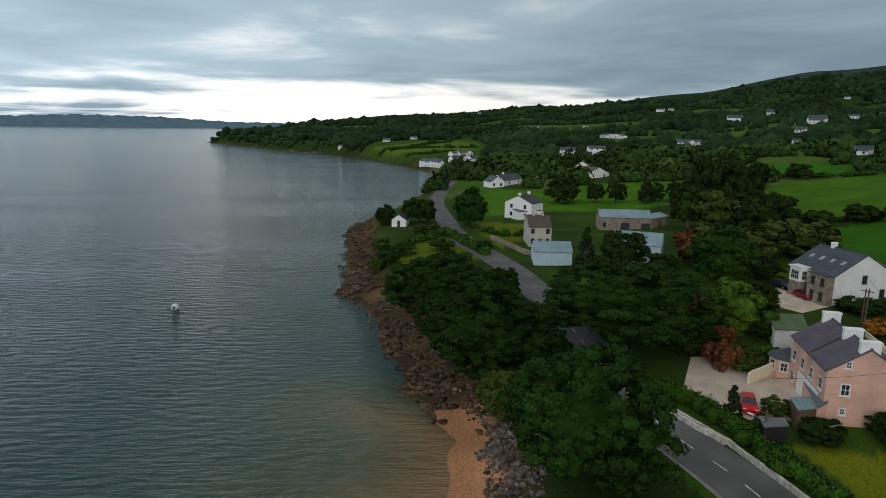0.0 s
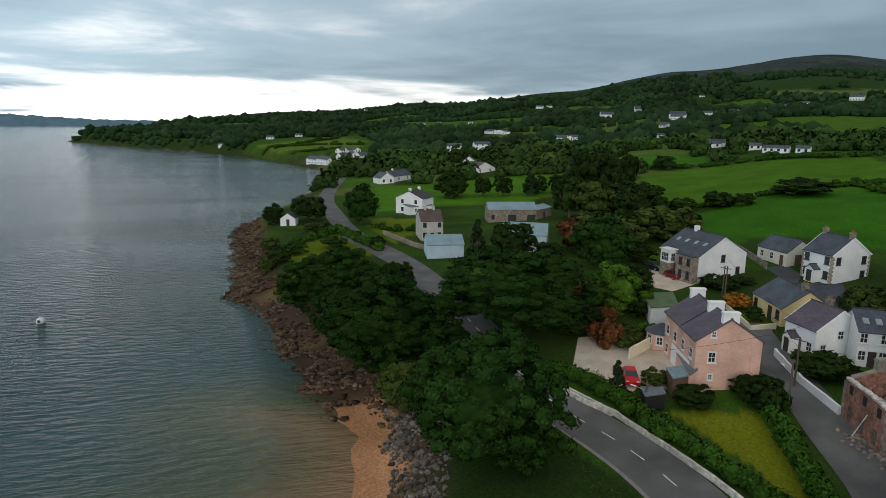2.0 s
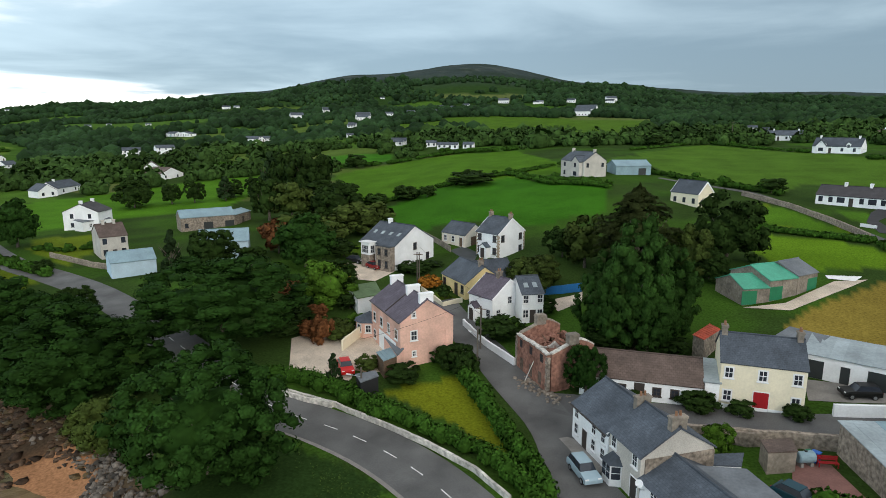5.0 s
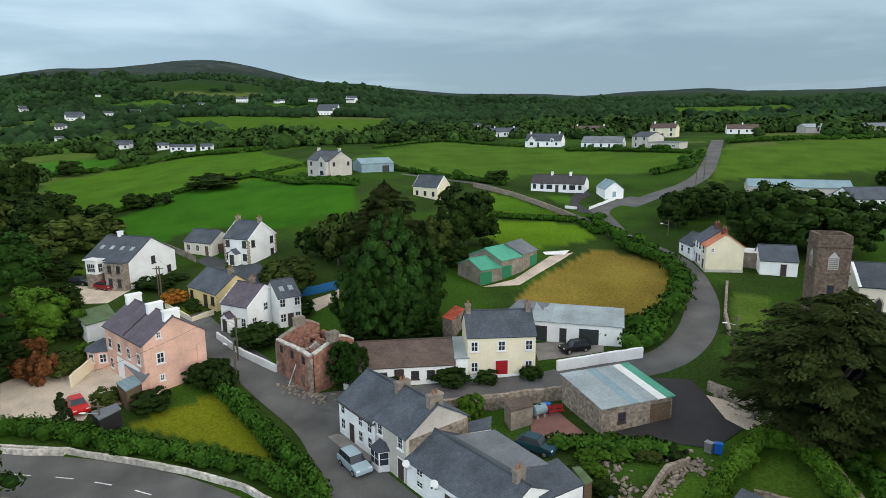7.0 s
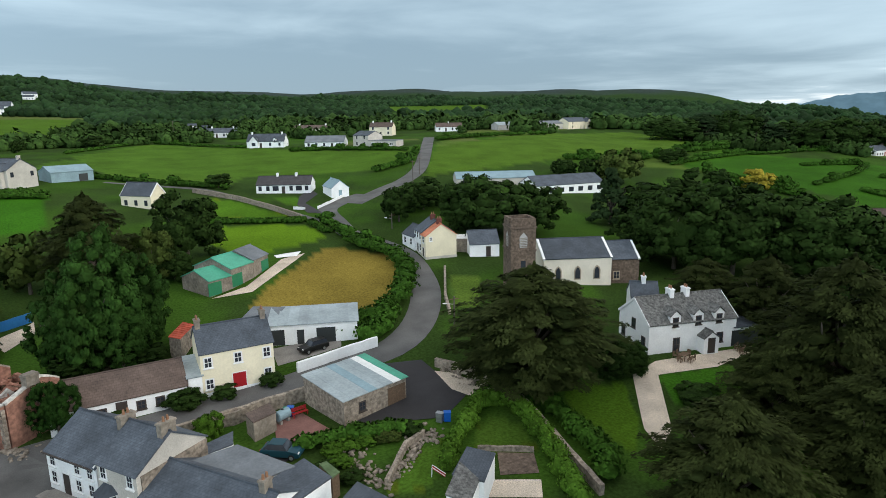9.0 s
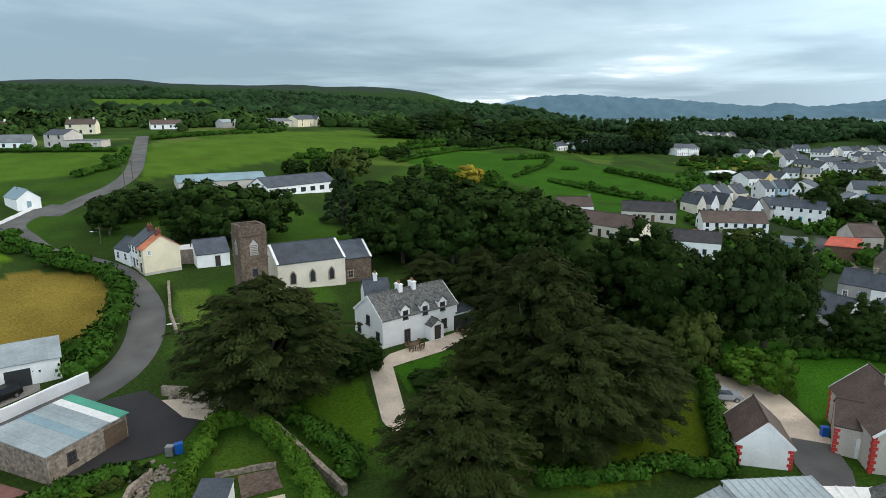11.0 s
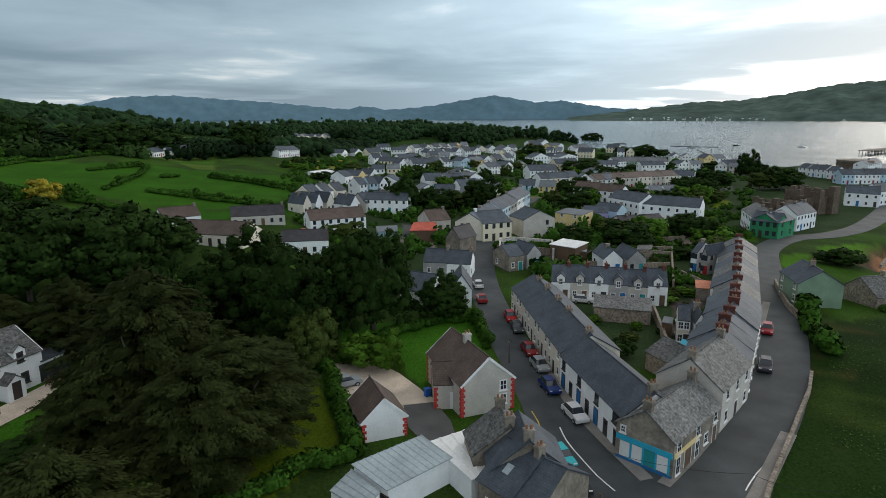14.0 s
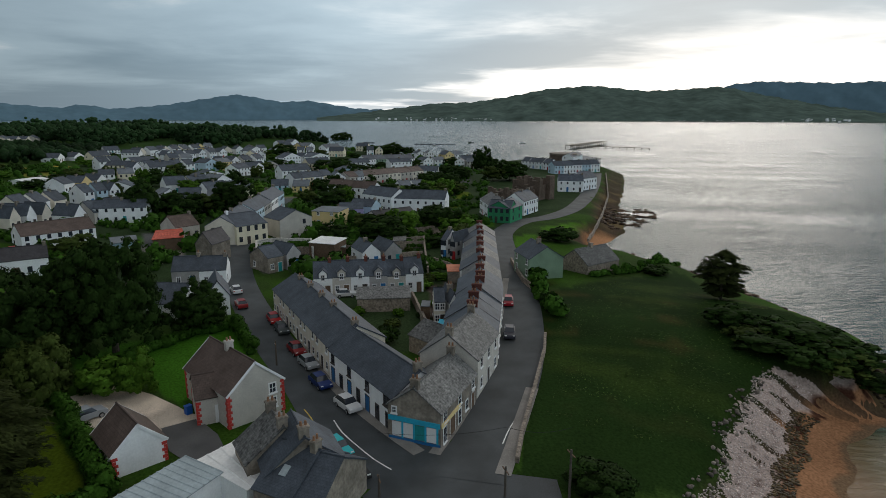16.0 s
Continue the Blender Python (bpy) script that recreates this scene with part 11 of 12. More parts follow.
wall_line([(30.3, 65.7), (34.1, 60.7), (35.6, 56.0), (34.7, 48.2), (33.7, 42.0), (33.0, 36.5)], 1.1, 0.5, "stone", "rubble stone wall along a lane")
wall_line([(47.0, 98.2), (41.2, 85.8), (39.0, 79.5)], 0.8, 0.4, "stone", "stone churchyard wall")
wall_line([(82.1, -43.7), (77.1, -41.1), (67.1, -34.7), (58.0, -28.9), (53.5, -26.3)], 0.7, 0.4, "stone", "low stone wall beside the shore road")
wall_line([(133.1, -60.4), (114.1, -54.7), (104.0, -53.0)], 1.2, 0.4, "stone", "stone garden wall")
wall_line([(79.3, 20.2), (69.0, 15.7), (61.1, 11.8)], 1.2, 0.3, "stone", "low stone garden wall")
wall_line([(156.3, -2.1), (154.1, -20.7), (162.2, -47.2)], 1.8, 0.4, "stone", "old stone wall behind the gardens")
wall_line([(328.0, -207.6), (246.6, -158.1), (181.8, -113.9), (163.3, -98.9)], 1.2, 0.5, "stone", "stone sea wall")
wall_line([(-144.2, 96.2), (-123.4, 91.7), (-113.5, 91.5)], 1.2, 0.4, "stone", "stone wall by the road")

# cars
car(-8.5, 52.5, -54, (0.3, 0.4, 0.45), "silver blue estate car parked on the street", estate=True)
car(17.4, 77.2, -163, (0.01, 0.01, 0.01), "black car parked in a yard", estate=True)
car(9, 55, -33, (0.01, 0.05, 0.07), "dark teal car parked in a back yard")
car(-68.4, 111.8, -6, (0.01, 0.01, 0.01), "black car on the gravel driveway")
car(-62.1, 108.8, -25, (0.2, 0.01, 0.01), "dark red car on the gravel driveway")
car(-41.2, 64, -48, (0.5, 0.01, 0.01), "bright red car beside the pink house")
car(75.8, 16.8, -54, (0.32, 0.34, 0.36), "silver car in the gravel yard")
car(193.9, -5.2, 174, (0.6, 0.6, 0.6), "white car parked at the kerb")
car(123.4, 1.5, 12, (0.6, 0.6, 0.6), "white car parked at the kerb")
car(114, 0.5, 12, (0.25, 0.02, 0.02), "dark red car parked at the kerb")
car(104.4, -4.8, -170, (0.4, 0.01, 0.01), "red car parked at the kerb")
car(99.1, -5.8, -170, (0.05, 0.06, 0.06), "dark grey car parked at the kerb")
car(89.6, -7.4, -165, (0.22, 0.01, 0.01), "dark red car parked at the kerb")
car(84.1, -8.6, -163, (0.3, 0.32, 0.33), "silver car parked at the kerb")
car(77.4, -9.5, -162, (0.01, 0.03, 0.14), "dark blue car parked at the kerb")
car(70.2, -11.9, -159, (0.65, 0.65, 0.65), "white car parked at the kerb")
car(60.8, -9.4, -158, (0.02, 0.42, 0.45), "turquoise car parked at the kerb")
car(56.5, -10.5, -166, (0.02, 0.02, 0.02), "black car parked at the kerb")
car(99.6, -45.2, 158, (0.3, 0.01, 0.02), "red car parked at the kerb")
car(84.6, -38.9, 158, (0.03, 0.03, 0.04), "dark grey car parked at the kerb")
car(115.7, -18.5, -97, (0.6, 0.6, 0.6), "white car parked at the kerb")
car(165.6, 27.6, -166, (0.6, 0.6, 0.6), "small car on a driveway")
car(162.6, 50.4, -158, (0.4, 0.02, 0.02), "small car on a driveway")

# poles
pole(-47.8, 99.5, 6.5)
pole(-27.3, 76.8, 6.2, lamp=150, label="grey street lamp on a wooden pole")
pole(-36, 59.2, 3.5, lamp=200, label="street lamp on a wooden pole")
pole(-24.9, 68.9, 6.4, lamp=150, label="grey street lamp on a wooden pole", cross=False)
pole(37.5, 74.9, 4.7, lamp=180, label="street lamp on a wooden pole")
pole(48.1, 128.8, 3.5, lamp=180, label="street lamp on a pole")
pole(72.5, 175.3, 7)
pole(79.3, 186.1, 5.5)
pole(10.7, 349, 10.4)
pole(85.7, -4.4, 3.7, lamp=0, label="street lamp on a wooden pole")
pole(47.2, -28.7, 4.8)
pole(48.8, -23, 3.1)
pole(52.2, -12, 2.3)
pole(-46.9, 98.5, 6.8)
pole(267, 209, 8.8)

# smaller things
ruin(-21, 73.7, -15.6, 67.8, 6.2, 4.6, "roofless reddish stone house, a ruin with fallen rafters")
sunroom(-44.7, 76.5, 2.1, 2.3, "pink eight-sided garden room with slate roof")
annex([(-35.6, 64.0, 2.2), (-34.7, 66.7, 2.2), (-37.0, 68.3, 2.2), (-37.9, 66.3, 2.2)], "small shelter with blue sheet roof", wall="wood", roof="tin_blue")
annex([(-35.5, 58.2, 2.0), (-34.5, 60.7, 2.0), (-35.6, 61.9, 2.0), (-37.3, 60.0, 2.0)], "small dark garden shed", wall="black_tin_and_shade", roof="felt")
annex([(-50.4, 82.5, 2.6), (-48.1, 86.5, 2.6), (-53.0, 93.1, 2.6), (-55.8, 88.5, 2.6)], "low lean-to with pale green roof", wall="white", roof="moss")
annex([(-34.7, 65.9, 2.2), (-34.5, 67.4, 2.6), (-39.7, 73.9, 2.6), (-40.8, 72.8, 2.2)], "dark-roofed lean-to along the pink house", wall="pink", roof="felt")
wall_line([(-45.1, 69.4), (-45.4, 74.6), (-44.6, 76.2)], 1.6, 0.25, "cream", "curved cream garden wall")
wall_line([(-24.4, 100.5), (-21.4, 101.7), (-18.4, 103.7)], 1.5, 0.12, "blue_paint", "bright blue board fence")
wall_line([(-33.6, 105.3), (-26.4, 94.1), (-24.7, 96.5)], 0.7, 0.3, "cream", "low cream garden wall")
buoy(-131.9, 11.9)
bin_box(11.3, 62.6, "plastic_blue", "blue wheelie bin in the yard")
bin_box(10.8, 62.5, "green_paint", "green wheelie bin in the yard")
bin_box(26.2, 53.6, "plastic_blue", "blue recycling bin on the kerb")
bin_box(25.4, 53.8, "steel", "grey bin on the kerb")
bin_box(74, 6, "plastic_blue", "blue wheelie bin by the house")
picnic_set(60.1, 53.4, 20)
picnic_set(69.3, 51.7, 20)
fort(415.9, -225.8, 20, 5.5)
pier(634.9, -352.1, 722.8, -449.7, 12, 4.5, "long stone harbour pier with sheds")
pier(676.7, -378, 601.4, -434.2, 2.5, 2, "narrow floating jetty of planks")
boat(772.2, -356.5, 40, 9)
boat(755.6, -226.2, 40, 9)
boat(779.4, -358.4, 40, 9)
boat(818.3, -300, 40, 9)
old_keep(229.7, -111, -55)
tree(338.2, -110.4, "small", 6.1, 10.9, stem=0.05)
tree(165.7, -36.5, "bush", 7.6, 12.1, stem=0.05)
tree(497.1, -15.9, "olive", 3.1, 9.4, stem=0.05)
tree(191.6, 17.1, "dark", 5, 10.4, stem=0.05)
tree(167.1, -58.3, "fresh", 7, 10.5, stem=0.05)
tree(672.7, -243.6, "small", 6.7, 12.9, stem=0.05)
tree(484.4, 90.3, "bush", 3.5, 9.8, stem=0.05)
tree(334.9, 77.6, "olive", 4.5, 8.7, stem=0.05)
tree(502.8, -128.7, "dark", 6.8, 9.8, stem=0.05)
tree(369.3, 33.5, "fresh", 5.3, 8.7, stem=0.05)
tree(376.2, 49.2, "small", 5.8, 8.5, stem=0.05)
tree(380.8, -103.6, "bush", 6.2, 6.7, stem=0.05)
tree(331.6, 107.9, "olive", 5.3, 7.5, stem=0.05)
tree(315.2, -47.1, "dark", 6.6, 6.3, stem=0.05)
tree(497, 24.7, "fresh", 3.6, 9.4, stem=0.05)
tree(228.7, -29.8, "small", 7.2, 10, stem=0.05)
tree(307.9, -30.3, "bush", 6.2, 8.6, stem=0.05)
tree(256.3, -42.4, "olive", 6.8, 10.5, stem=0.05)
tree(318.5, -110.7, "dark", 6.7, 11.5, stem=0.05)
tree(438.6, -18.7, "fresh", 5.9, 9.9, stem=0.05)
tree(353, 34.2, "small", 6.1, 8.3, stem=0.05)
tree(324.2, 103.7, "bush", 3.8, 8, stem=0.05)
tree(244.6, -22.9, "olive", 5.2, 8.6, stem=0.05)
tree(301.6, -87.9, "dark", 5.8, 10.4, stem=0.05)
tree(396.6, 85.4, "fresh", 3.9, 9.1, stem=0.05)
tree(523.1, -12.7, "small", 3.7, 7.5, stem=0.05)
tree(280.3, 79.6, "bush", 3.8, 9.2, stem=0.05)
tree(420.9, 12.2, "olive", 4.9, 7.6, stem=0.05)
tree(455.3, -42.9, "dark", 4.9, 9.5, stem=0.05)
tree(268.6, 21.1, "fresh", 6.1, 8.7, stem=0.05)
tree(295.3, 34.5, "small", 5.9, 9.9, stem=0.05)
tree(410.6, 27.1, "bush", 4.1, 9.6, stem=0.05)
tree(414.8, 58.2, "olive", 4.8, 9.4, stem=0.05)
tree(233.8, 21.7, "dark", 5.1, 11.2, stem=0.05)
tree(257.6, -83.9, "fresh", 7.8, 8.3, stem=0.05)
tree(376.1, 49.5, "small", 3.4, 9.2, stem=0.05)
tree(337.1, -137.4, "bush", 6.4, 8.5, stem=0.05)
tree(419.6, -105, "olive", 5.7, 10.5, stem=0.05)
tree(283.9, -54, "dark", 4.4, 10.9, stem=0.05)
tree(488.8, 49.1, "fresh", 3.5, 7.5, stem=0.05)
tree(411.2, 38.7, "small", 4.4, 9.3, stem=0.05)
tree(264.5, -58.3, "bush", 5.3, 12.4, stem=0.05)
tree(252.7, -77.3, "olive", 6.3, 9.5, stem=0.05)
tree(191.5, -59.5, "dark", 5.9, 11.9, stem=0.05)
tree(281.1, 42.7, "fresh", 5.9, 6.7, stem=0.05)
tree(810.5, -296.2, "small", 8.7, 10.1, stem=0.05)
tree(328.1, -112.7, "bush", 6.9, 9.7, stem=0.05)
tree(341, 35.2, "olive", 6.5, 6.5, stem=0.05)
tree(568.6, 109.4, "dark", 4.6, 5.7, stem=0.05)
tree(501.1, -10.5, "fresh", 4.9, 6.3, stem=0.05)
tree(466.6, -34.2, "small", 4.6, 10.1, stem=0.05)
tree(463.6, -77, "bush", 5, 8.5, stem=0.05)
tree(392.3, -11.3, "olive", 5, 9.9, stem=0.05)
tree(281, -31.8, "dark", 5.7, 8.9, stem=0.05)
tree(824.3, -283.8, "fresh", 7.4, 8.6, stem=0.05)
tree(249, -36.5, "small", 6.9, 9.5, stem=0.05)
tree(170.9, -58.5, "bush", 8.1, 7.5, stem=0.05)
tree(378.5, 15.2, "olive", 5.8, 8.9, stem=0.05)
tree(410.3, 27.5, "dark", 5.2, 6.3, stem=0.05)
tree(258.2, -62.9, "fresh", 4.3, 11, stem=0.05)
tree(232.9, 32.1, "small", 6.4, 8, stem=0.05)
tree(219.3, 38.3, "bush", 6.2, 10.8, stem=0.05)
tree(258.5, 47.1, "olive", 6.1, 6.6, stem=0.05)
tree(398.2, -162.3, "dark", 5.8, 8.1, stem=0.05)
tree(314.4, 62, "fresh", 4.5, 6.9, stem=0.05)
tree(419.7, -20.7, "small", 3.8, 9.8, stem=0.05)
tree(466.4, 39.1, "bush", 5.4, 9.7, stem=0.05)
tree(501.9, -57, "olive", 4.1, 8.6, stem=0.05)
tree(502, -114.3, "dark", 6.3, 6.5, stem=0.05)
tree(483.4, -133.1, "fresh", 3.9, 10.8, stem=0.05)
tree(218.3, 25.3, "small", 4.2, 10.3, stem=0.05)
tree(306.9, 76.3, "bush", 3.9, 10, stem=0.05)
tree(335.3, 26.3, "olive", 4.6, 7.9, stem=0.05)
tree(260.4, -49.3, "dark", 4.8, 11.2, stem=0.05)
tree(268.1, -3.4, "fresh", 5.4, 10.9, stem=0.05)
tree(165.2, -39.3, "small", 4.5, 8.6, stem=0.05)
tree(313.9, 4.8, "bush", 6.8, 6.5, stem=0.05)
tree(499.4, 76.9, "olive", 4, 7.3, stem=0.05)
tree(543.3, -71.4, "dark", 5.8, 5.9, stem=0.05)
tree(497.5, -18.1, "fresh", 4.5, 6.3, stem=0.05)
tree(169.3, -57.8, "small", 5.1, 7.7, stem=0.05)
tree(342.8, -57.2, "bush", 6.8, 6.9, stem=0.05)
tree(339.5, 63.7, "olive", 5.8, 7.2, stem=0.05)
tree(521.2, -115.1, "dark", 4.2, 9.6, stem=0.05)
tree(241.2, -37.2, "fresh", 6.9, 7.2, stem=0.05)
tree(339.8, 60, "small", 4, 7.1, stem=0.05)
tree(298.3, -57.3, "bush", 6.8, 7.6, stem=0.05)
tree(186, -37.4, "olive", 4.4, 11.3, stem=0.05)
tree(492.8, 74.5, "dark", 3.5, 8.5, stem=0.05)
tree(330.3, -40.4, "fresh", 7.5, 6.9, stem=0.05)
tree(253.9, -70.2, "small", 6.3, 11.6, stem=0.05)
tree(402, -133.2, "bush", 6.9, 10.7, stem=0.05)
tree(306.8, 16.1, "olive", 5.8, 8.6, stem=0.05)
tree(276.8, 49.1, "dark", 5, 7.3, stem=0.05)
tree(320.3, 45.7, "fresh", 6.1, 6.1, stem=0.05)
tree(287.1, -38.7, "small", 7.1, 7.3, stem=0.05)
tree(276.9, 72.9, "bush", 4.8, 7.7, stem=0.05)
tree(466.8, 143.5, "olive", 4.2, 7, stem=0.05)
tree(272.8, 46.8, "dark", 5.9, 10.2, stem=0.05)
tree(304, 98.2, "fresh", 4.4, 8.9, stem=0.05)
tree(320.5, -98.1, "small", 4.1, 11.1, stem=0.05)
tree(275.3, 15.7, "bush", 6.3, 8.9, stem=0.05)
tree(341.3, -5.5, "olive", 6.5, 6.1, stem=0.05)
tree(359, -66.6, "dark", 4.6, 10.2, stem=0.05)
tree(174.7, -44.2, "fresh", 7.8, 9.9, stem=0.05)
tree(260, -45.2, "small", 5.7, 8.3, stem=0.05)
tree(183.9, -55.8, "bush", 6.9, 8.1, stem=0.05)
tree(157.2, -55, "olive", 5.6, 7.7, stem=0.05)
tree(410.1, -2.4, "dark", 4.1, 7, stem=0.05)
tree(609.3, -205.5, "fresh", 8.8, 11.6, stem=0.05)
tree(327.2, 98.8, "small", 5.9, 5.9, stem=0.05)
tree(380.7, -144.5, "bush", 6.2, 8.4, stem=0.05)
tree(260.9, -86.6, "olive", 5.5, 12.1, stem=0.05)
tree(228.3, 37.9, "dark", 5.4, 7.9, stem=0.05)
tree(291.5, 56.3, "fresh", 4.2, 7.5, stem=0.05)
tree(333.4, 41.6, "small", 5.1, 6, stem=0.05)
tree(396.1, 29.7, "bush", 3.6, 6.1, stem=0.05)
tree(463.3, 50.6, "olive", 4.2, 8.8, stem=0.05)
tree(394.2, 75.2, "dark", 4.3, 8, stem=0.05)
tree(254.2, -74.7, "fresh", 7.5, 7.6, stem=0.05)
tree(130, -38.3, "bush", 2.3, 1.8, stem=0.02)
tree(113.5, -28.2, "fresh", 1.3, 2.6, stem=0.02)
tree(96.4, -23.3, "olive", 1.4, 2.8, stem=0.02)
tree(160.2, -27.2, "bush", 2.1, 3.7, stem=0.02)
tree(153.7, -37.2, "fresh", 1.7, 2.3, stem=0.02)
tree(112.6, -44.5, "olive", 1.9, 3.1, stem=0.02)
tree(147.5, -20.9, "bush", 2.2, 3, stem=0.02)
tree(132, -26.8, "fresh", 1.3, 2.5, stem=0.02)
tree(126.1, -24.7, "olive", 1.5, 3.2, stem=0.02)
tree(124.6, -39.4, "bush", 1.7, 2.7, stem=0.02)
tree(117.2, -34.6, "fresh", 1.6, 3.3, stem=0.02)
tree(108.6, -39.3, "olive", 1.9, 3.2, stem=0.02)
tree(97.5, -35.5, "bush", 1.2, 2.1, stem=0.02)
tree(100, -36.3, "fresh", 1.8, 2.8, stem=0.02)
tree(121.2, -35.9, "olive", 2, 3.6, stem=0.02)
tree(112.9, -36.6, "bush", 1.4, 1.8, stem=0.02)
tree(122.9, -39.8, "fresh", 1.7, 3.6, stem=0.02)
tree(112.1, -27.4, "olive", 1.6, 3.2, stem=0.02)
tree(106.8, -39.8, "bush", 1.7, 3, stem=0.02)
tree(113.9, -25.2, "fresh", 2, 1.6, stem=0.02)
tree(127.8, -18.7, "olive", 1.7, 2, stem=0.02)
tree(129.6, -19.8, "bush", 2.1, 2.1, stem=0.02)
tree(101.5, -25.5, "fresh", 1.5, 1.9, stem=0.02)
tree(94.7, -33.3, "olive", 1.1, 3, stem=0.02)
tree(127.8, -43.8, "bush", 2, 2.3, stem=0.02)
tree(104.4, -18.8, "fresh", 1.3, 3, stem=0.02)
tree(13.4, 53, "fresh", 1.1, 2.3, stem=0.02)
tree(15.2, 53.4, "fresh", 1.1, 2.3, stem=0.02)
tree(17, 53.2, "fresh", 1.1, 2.3, stem=0.02)
tree(13.6, 50.8, "fresh", 1.1, 2.2, stem=0.02)
tree(19.2, 52.9, "olive", 1.1, 2.3, stem=0.02)
tree(12.1, 50.4, "bush", 1.1, 2.2, stem=0.02)
tree(21.8, 53, "bush", 1.2, 2.4, stem=0.02)
tree(13.9, 47.9, "bush", 1, 2.2, stem=0.02)
tree(5.2, 69.9, "bush", 1.6, 2.8, stem=0.02)
tree(0.6, 70, "bush", 1.6, 4.2, stem=0.02)
tree(2.7, 72.1, "bush", 1.6, 2.9, stem=0.02)
tree(10.8, 70.6, "bush", 1.6, 2.8, stem=0.02)
tree(-6.8, 70.5, "bush", 1.5, 4.2, stem=0.02)
tree(-11.9, 74.1, "bush", 1.5, 3, stem=0.02)
tree(-56.3, 80, "red", 2.4, 3.2, stem=0.02)
tree(-51.5, 75.2, "olive", 2.2, 4.3, stem=0.02)
tree(-58.4, 77.9, "bush", 2.3, 4.6, stem=0.02)
tree(-47.8, 72.6, "olive", 2.2, 3.3, stem=0.02)
tree(-62.6, 86.7, "bush", 2.6, 5, stem=0.02)
tree(-56.8, 72.1, "bush", 2.2, 5.2, stem=0.02)
tree(-48.2, 78.3, "fresh", 2.3, 3, stem=0.02)
tree(-38.8, 65.5, "olive", 2, 3, stem=0.02)
tree(-33.4, 64.7, "bush", 2, 4.3, stem=0.02)
tree(-67.2, 89.2, "red", 2.6, 6.2, stem=0.02)
tree(-57.2, 84.3, "fresh", 2.5, 3.8, stem=0.02)

# yard and garden things
oil_tank(10.3, 61.6, 30)
garden_bench(12.2, 62.2, 15)
toy_slide(21, 45.2, 60)
annex([(6.9, 58.8, 2.1), (9.4, 60.1, 2.1), (9.1, 62.5, 2.1), (6.4, 61.1, 2.1)], "small lean-to shed with rusty brown roof", wall="old_render", roof="brown_tile")
wall_line([(3.7, 63.8), (5.5, 63.6), (7.1, 64.3)], 1.5, 0.35, "stone", "rubble yard wall with a wooden door")
wall_line([(16.5, 45.9), (20.3, 50.8), (22.8, 52.1)], 0.7, 0.4, "stone", "tumbled rubble garden wall")
wall_line([(26.5, 47.3), (29.2, 45.8), (31.3, 44.6)], 0.5, 0.3, "stone", "low stone step of a garden terrace")
RUBBLE = [(16.5, 45.9, 22.8, 52.1, 130, 0.5), (15.2, 52.3, 15.3, 46.4, 90, 0.8), (22.1, 52.9, 24.1, 51.0, 70, 0.7), (-19.8, 69.8, -13.8, 66.5, 120, 0.6), (31.7, 65.4, 33.7, 57.5, 110, 0.8), (155.3, 22.3, 151.1, 9.1, 120, 3.0), (150.5, -4.9, 152.8, -14.8, 60, 2.0)]
yard_rubble()
road("road_marking", [(67.7, -9.9), (64.7, -10.4), (61.5, -11.5), (58.4, -12.7), (56.0, -14.0)], 0.16, "paint", "white line painted across the junction", lift=0.12)
road("road_marking", [(71.3, -6.9), (68.9, -7.5), (66.5, -7.8)], 0.14, "yellow_paint", "yellow line along the kerb", lift=0.12)
road("road_marking", [(57.0, -26.2), (60.0, -28.4), (64.2, -32.3)], 0.14, "paint", "white line along the road edge", lift=0.12)
wire([(-47.8, 99.5, 8.0), (-27.3, 76.8, 7.5), (-36.0, 59.2, 7.0)])
wire([(10.7, 349.0, 8.0), (72.5, 175.3, 8.0), (48.1, 128.8, 7.0)], 1.2)
wire([(47.2, -28.7, 7.0), (48.8, -23.0, 7.0), (52.2, -12.0, 6.5)])

# walled gardens, yards and back returns in the town
wall_line([(152.9, -21.2), (156.1, -35.4), (155.4, -45.4)], 1.8, 0.4, "stone", "old rubble wall between town gardens")
wall_line([(142.4, -19.3), (144.5, -41.8)], 1.6, 0.4, "stone", "old rubble wall between town gardens")
wall_line([(166.5, -24.4), (173.1, -43.7), (177.9, -54.7)], 1.6, 0.4, "stone", "old rubble wall between town gardens")
wall_line([(162.2, -46.9), (128.2, -38.4)], 1.6, 0.4, "stone", "old rubble wall between town gardens")
wall_line([(110.3, -30.2), (94.0, -28.2), (84.9, -26.9)], 1.6, 0.4, "stone", "old rubble wall between town gardens")
wall_line([(161.4, -35.0), (142.9, -31.6)], 1.5, 0.4, "stone", "old rubble wall between town gardens")
wall_line([(170.0, -57.2), (178.3, -69.8)], 1.5, 0.4, "stone", "old rubble wall between town gardens")
wall_line([(198.7, -16.6), (186.1, -24.3)], 1.4, 0.4, "stone", "old rubble wall between town gardens")
wall_line([(138.0, -42.7), (128.2, -45.4)], 1.4, 0.4, "stone", "old rubble wall between town gardens")
wall_line([(143.9, -2.8), (159.8, -2.9), (163.0, -6.6)], 2.8, 0.5, "lime_wall", "roofless rendered wall of an old yard")
wall_line([(163.0, -6.6), (160.6, -16.3), (149.2, -15.7)], 2.8, 0.5, "lime_wall", "roofless rendered wall of an old yard")
annex([(91.9, -33.2, 4.2), (91.0, -34.9, 4.2), (97.3, -36.9, 4.2), (98.3, -35.2, 4.2)], "white two-storey back return", wall="white", roof="slate")
annex([(84.7, -30.1, 4.2), (83.9, -32.0, 4.2), (88.6, -33.6, 4.2), (89.4, -31.7, 4.2)], "white back return with slate roof", wall="white", roof="slate")
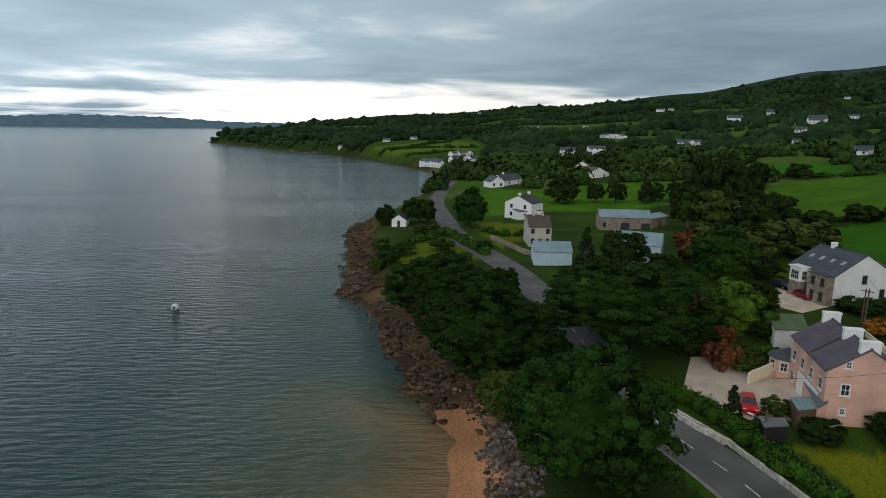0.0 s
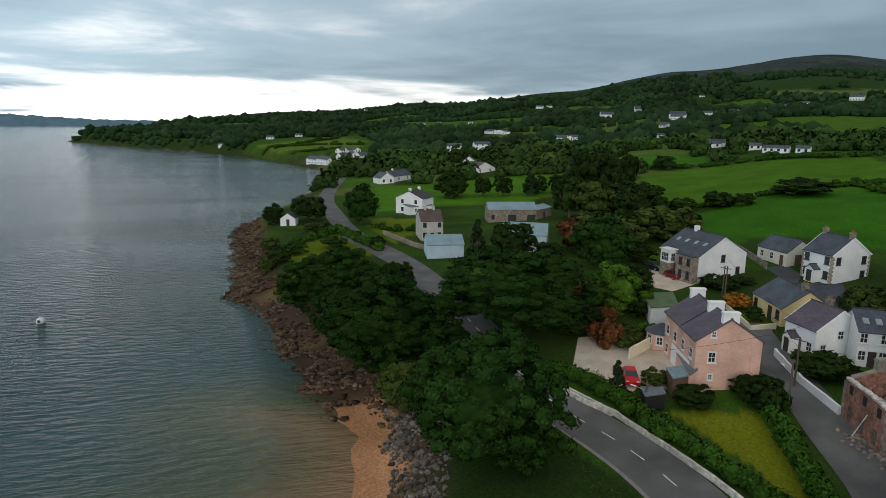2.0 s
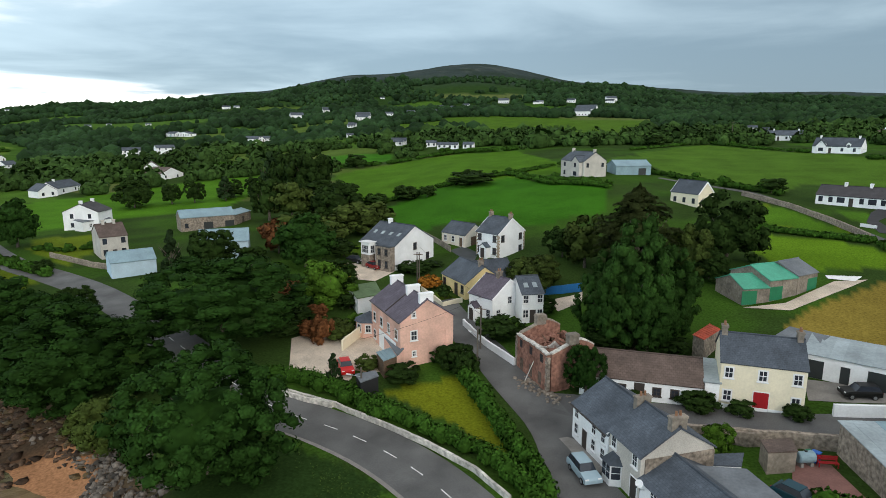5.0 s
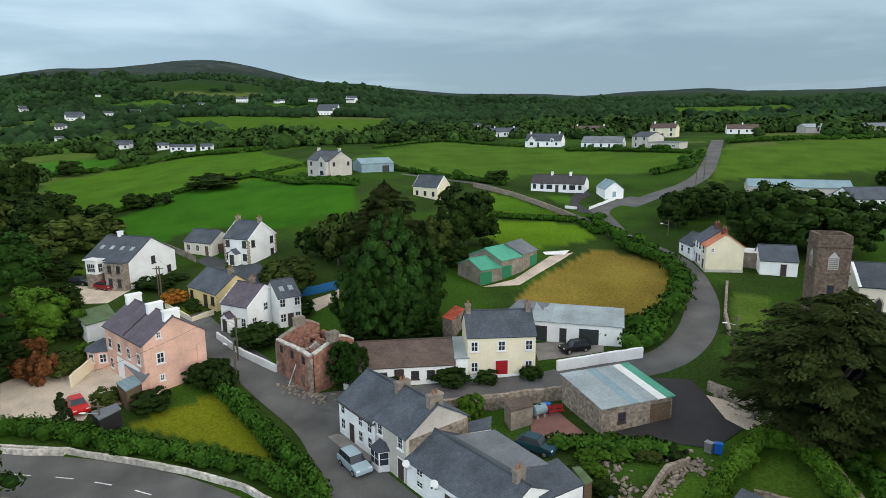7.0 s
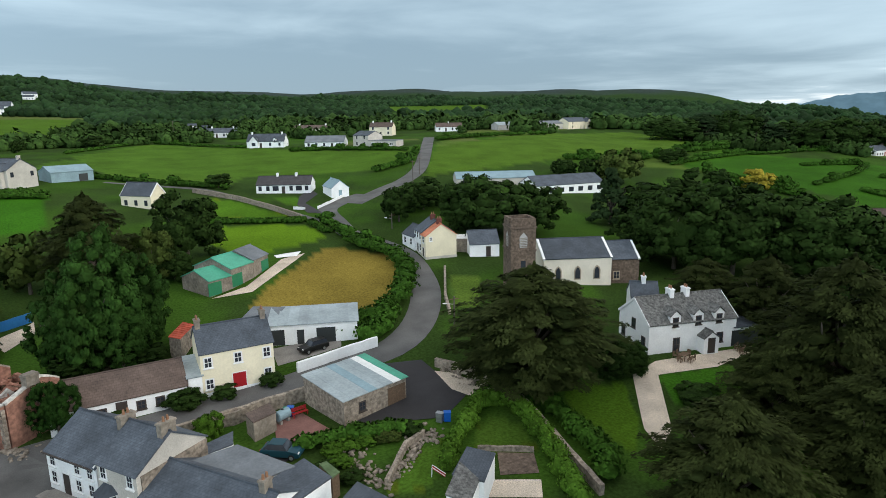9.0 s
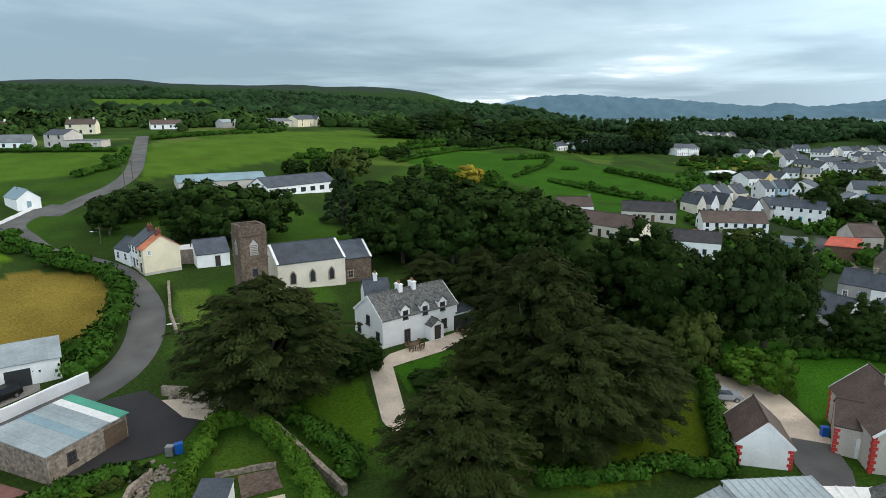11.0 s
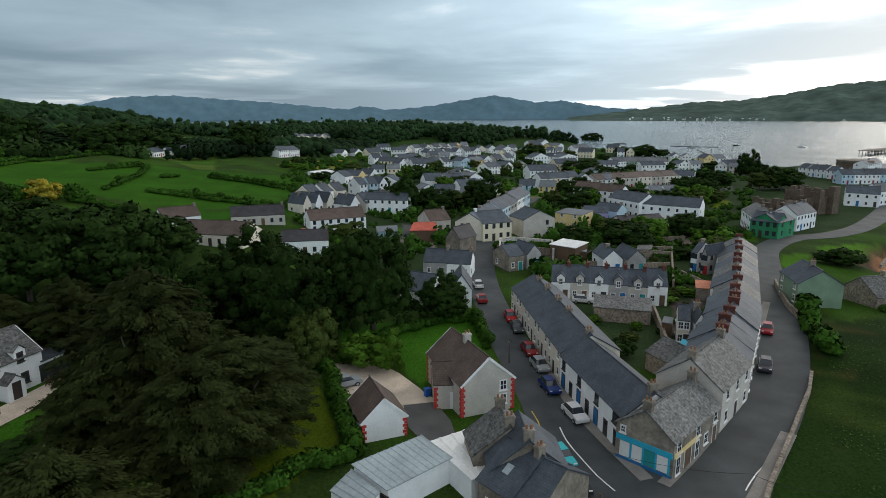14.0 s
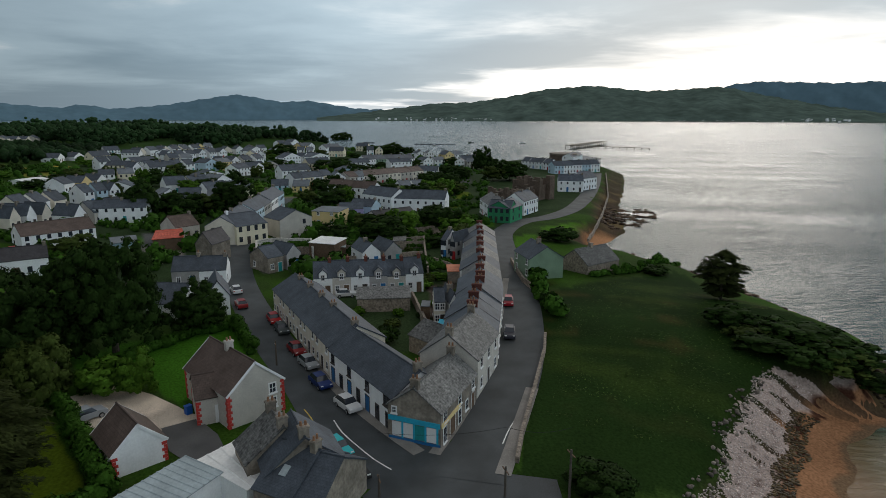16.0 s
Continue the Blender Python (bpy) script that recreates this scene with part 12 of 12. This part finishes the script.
annex([(119.0, -43.3, 2.4), (117.9, -45.7, 2.4), (126.5, -48.8, 2.4), (127.5, -46.4, 2.4)], "low back return with slate roof", wall="sky_blue", roof="slate")
annex([(87.5, -28.3, 2.4), (86.9, -29.4, 2.4), (89.7, -30.4, 2.4), (90.3, -29.4, 2.4)], "small shed with bright blue roof", wall="wood", roof="aqua_paint")
annex([(98.0, -28.5, 2.4), (97.3, -29.9, 2.4), (100.3, -30.9, 2.4), (101.0, -29.6, 2.4)], "small wooden garden shed in a back garden", wall="wood", roof="felt")
annex([(149.9, -20.8, 2.4), (148.7, -23.5, 2.4), (154.6, -24.4, 2.4), (155.9, -22.0, 2.4)], "small wooden garden shed in a back garden", wall="wood", roof="tin_light")
annex([(153.3, -36.2, 2.4), (153.6, -39.8, 2.4), (159.2, -41.3, 2.4), (158.9, -37.7, 2.4)], "low outhouse with slate roof", wall="stone", roof="old_slate")
tree(147, -24, "bush", 1.3, 2.4, stem=0.02)
tree(148.3, -28.3, "bush", 1.3, 2.7, stem=0.02)
tree(147.5, -35, "olive", 1.6, 1.9, stem=0.02)
tree(150.2, -39.8, "olive", 1.6, 2.2, stem=0.02)
tree(160.9, -27.4, "fresh", 2, 2.1, stem=0.02)
tree(165.3, -40.4, "bush", 1.4, 3.7, stem=0.02)
tree(140.5, -39.5, "olive", 1.9, 2.2, stem=0.02)
tree(147.3, -30.9, "olive", 1.5, 1.6, stem=0.02)
tree(123.7, -39.3, "fresh", 1.6, 2.8, stem=0.02)
tree(119.6, -34.7, "fresh", 1.5, 2.5, stem=0.02)
tree(105.2, -32.4, "fresh", 1, 2.3, stem=0.02)
tree(99.4, -28.5, "bush", 1, 1.1, stem=0.02)
patch("parking_gravel", [(76.1, 19.3), (82.0, 20.5), (83.8, 18.2), (83.8, 14.5), (80.4, 10.7), (76.0, 7.2), (72.5, 4.9), (71.2, 8.6), (74.1, 13.9)], "gravel", "sandy gravel yard beside the garage", lift=0.1)
patch("house_yard", [(71.2, 8.6), (72.5, 4.9), (68.2, 2.6), (64.4, 1.6), (62.6, 4.8), (66.0, 7.2)], "old_asphalt", "worn brown asphalt before the house", lift=0.11)
patch("street_junction", [(52.7, -10.5), (55.6, -13.7), (52.5, -23.7), (49.8, -28.8), (45.9, -27.6), (50.4, -11.1)], "asphalt", "grey asphalt street end", lift=0.07)
wood_clumps()
town_wood()
ridge_wood()
town_shrubs()
shore_rocks()
skerry()
strand()
rough_grass()
far_cottages()
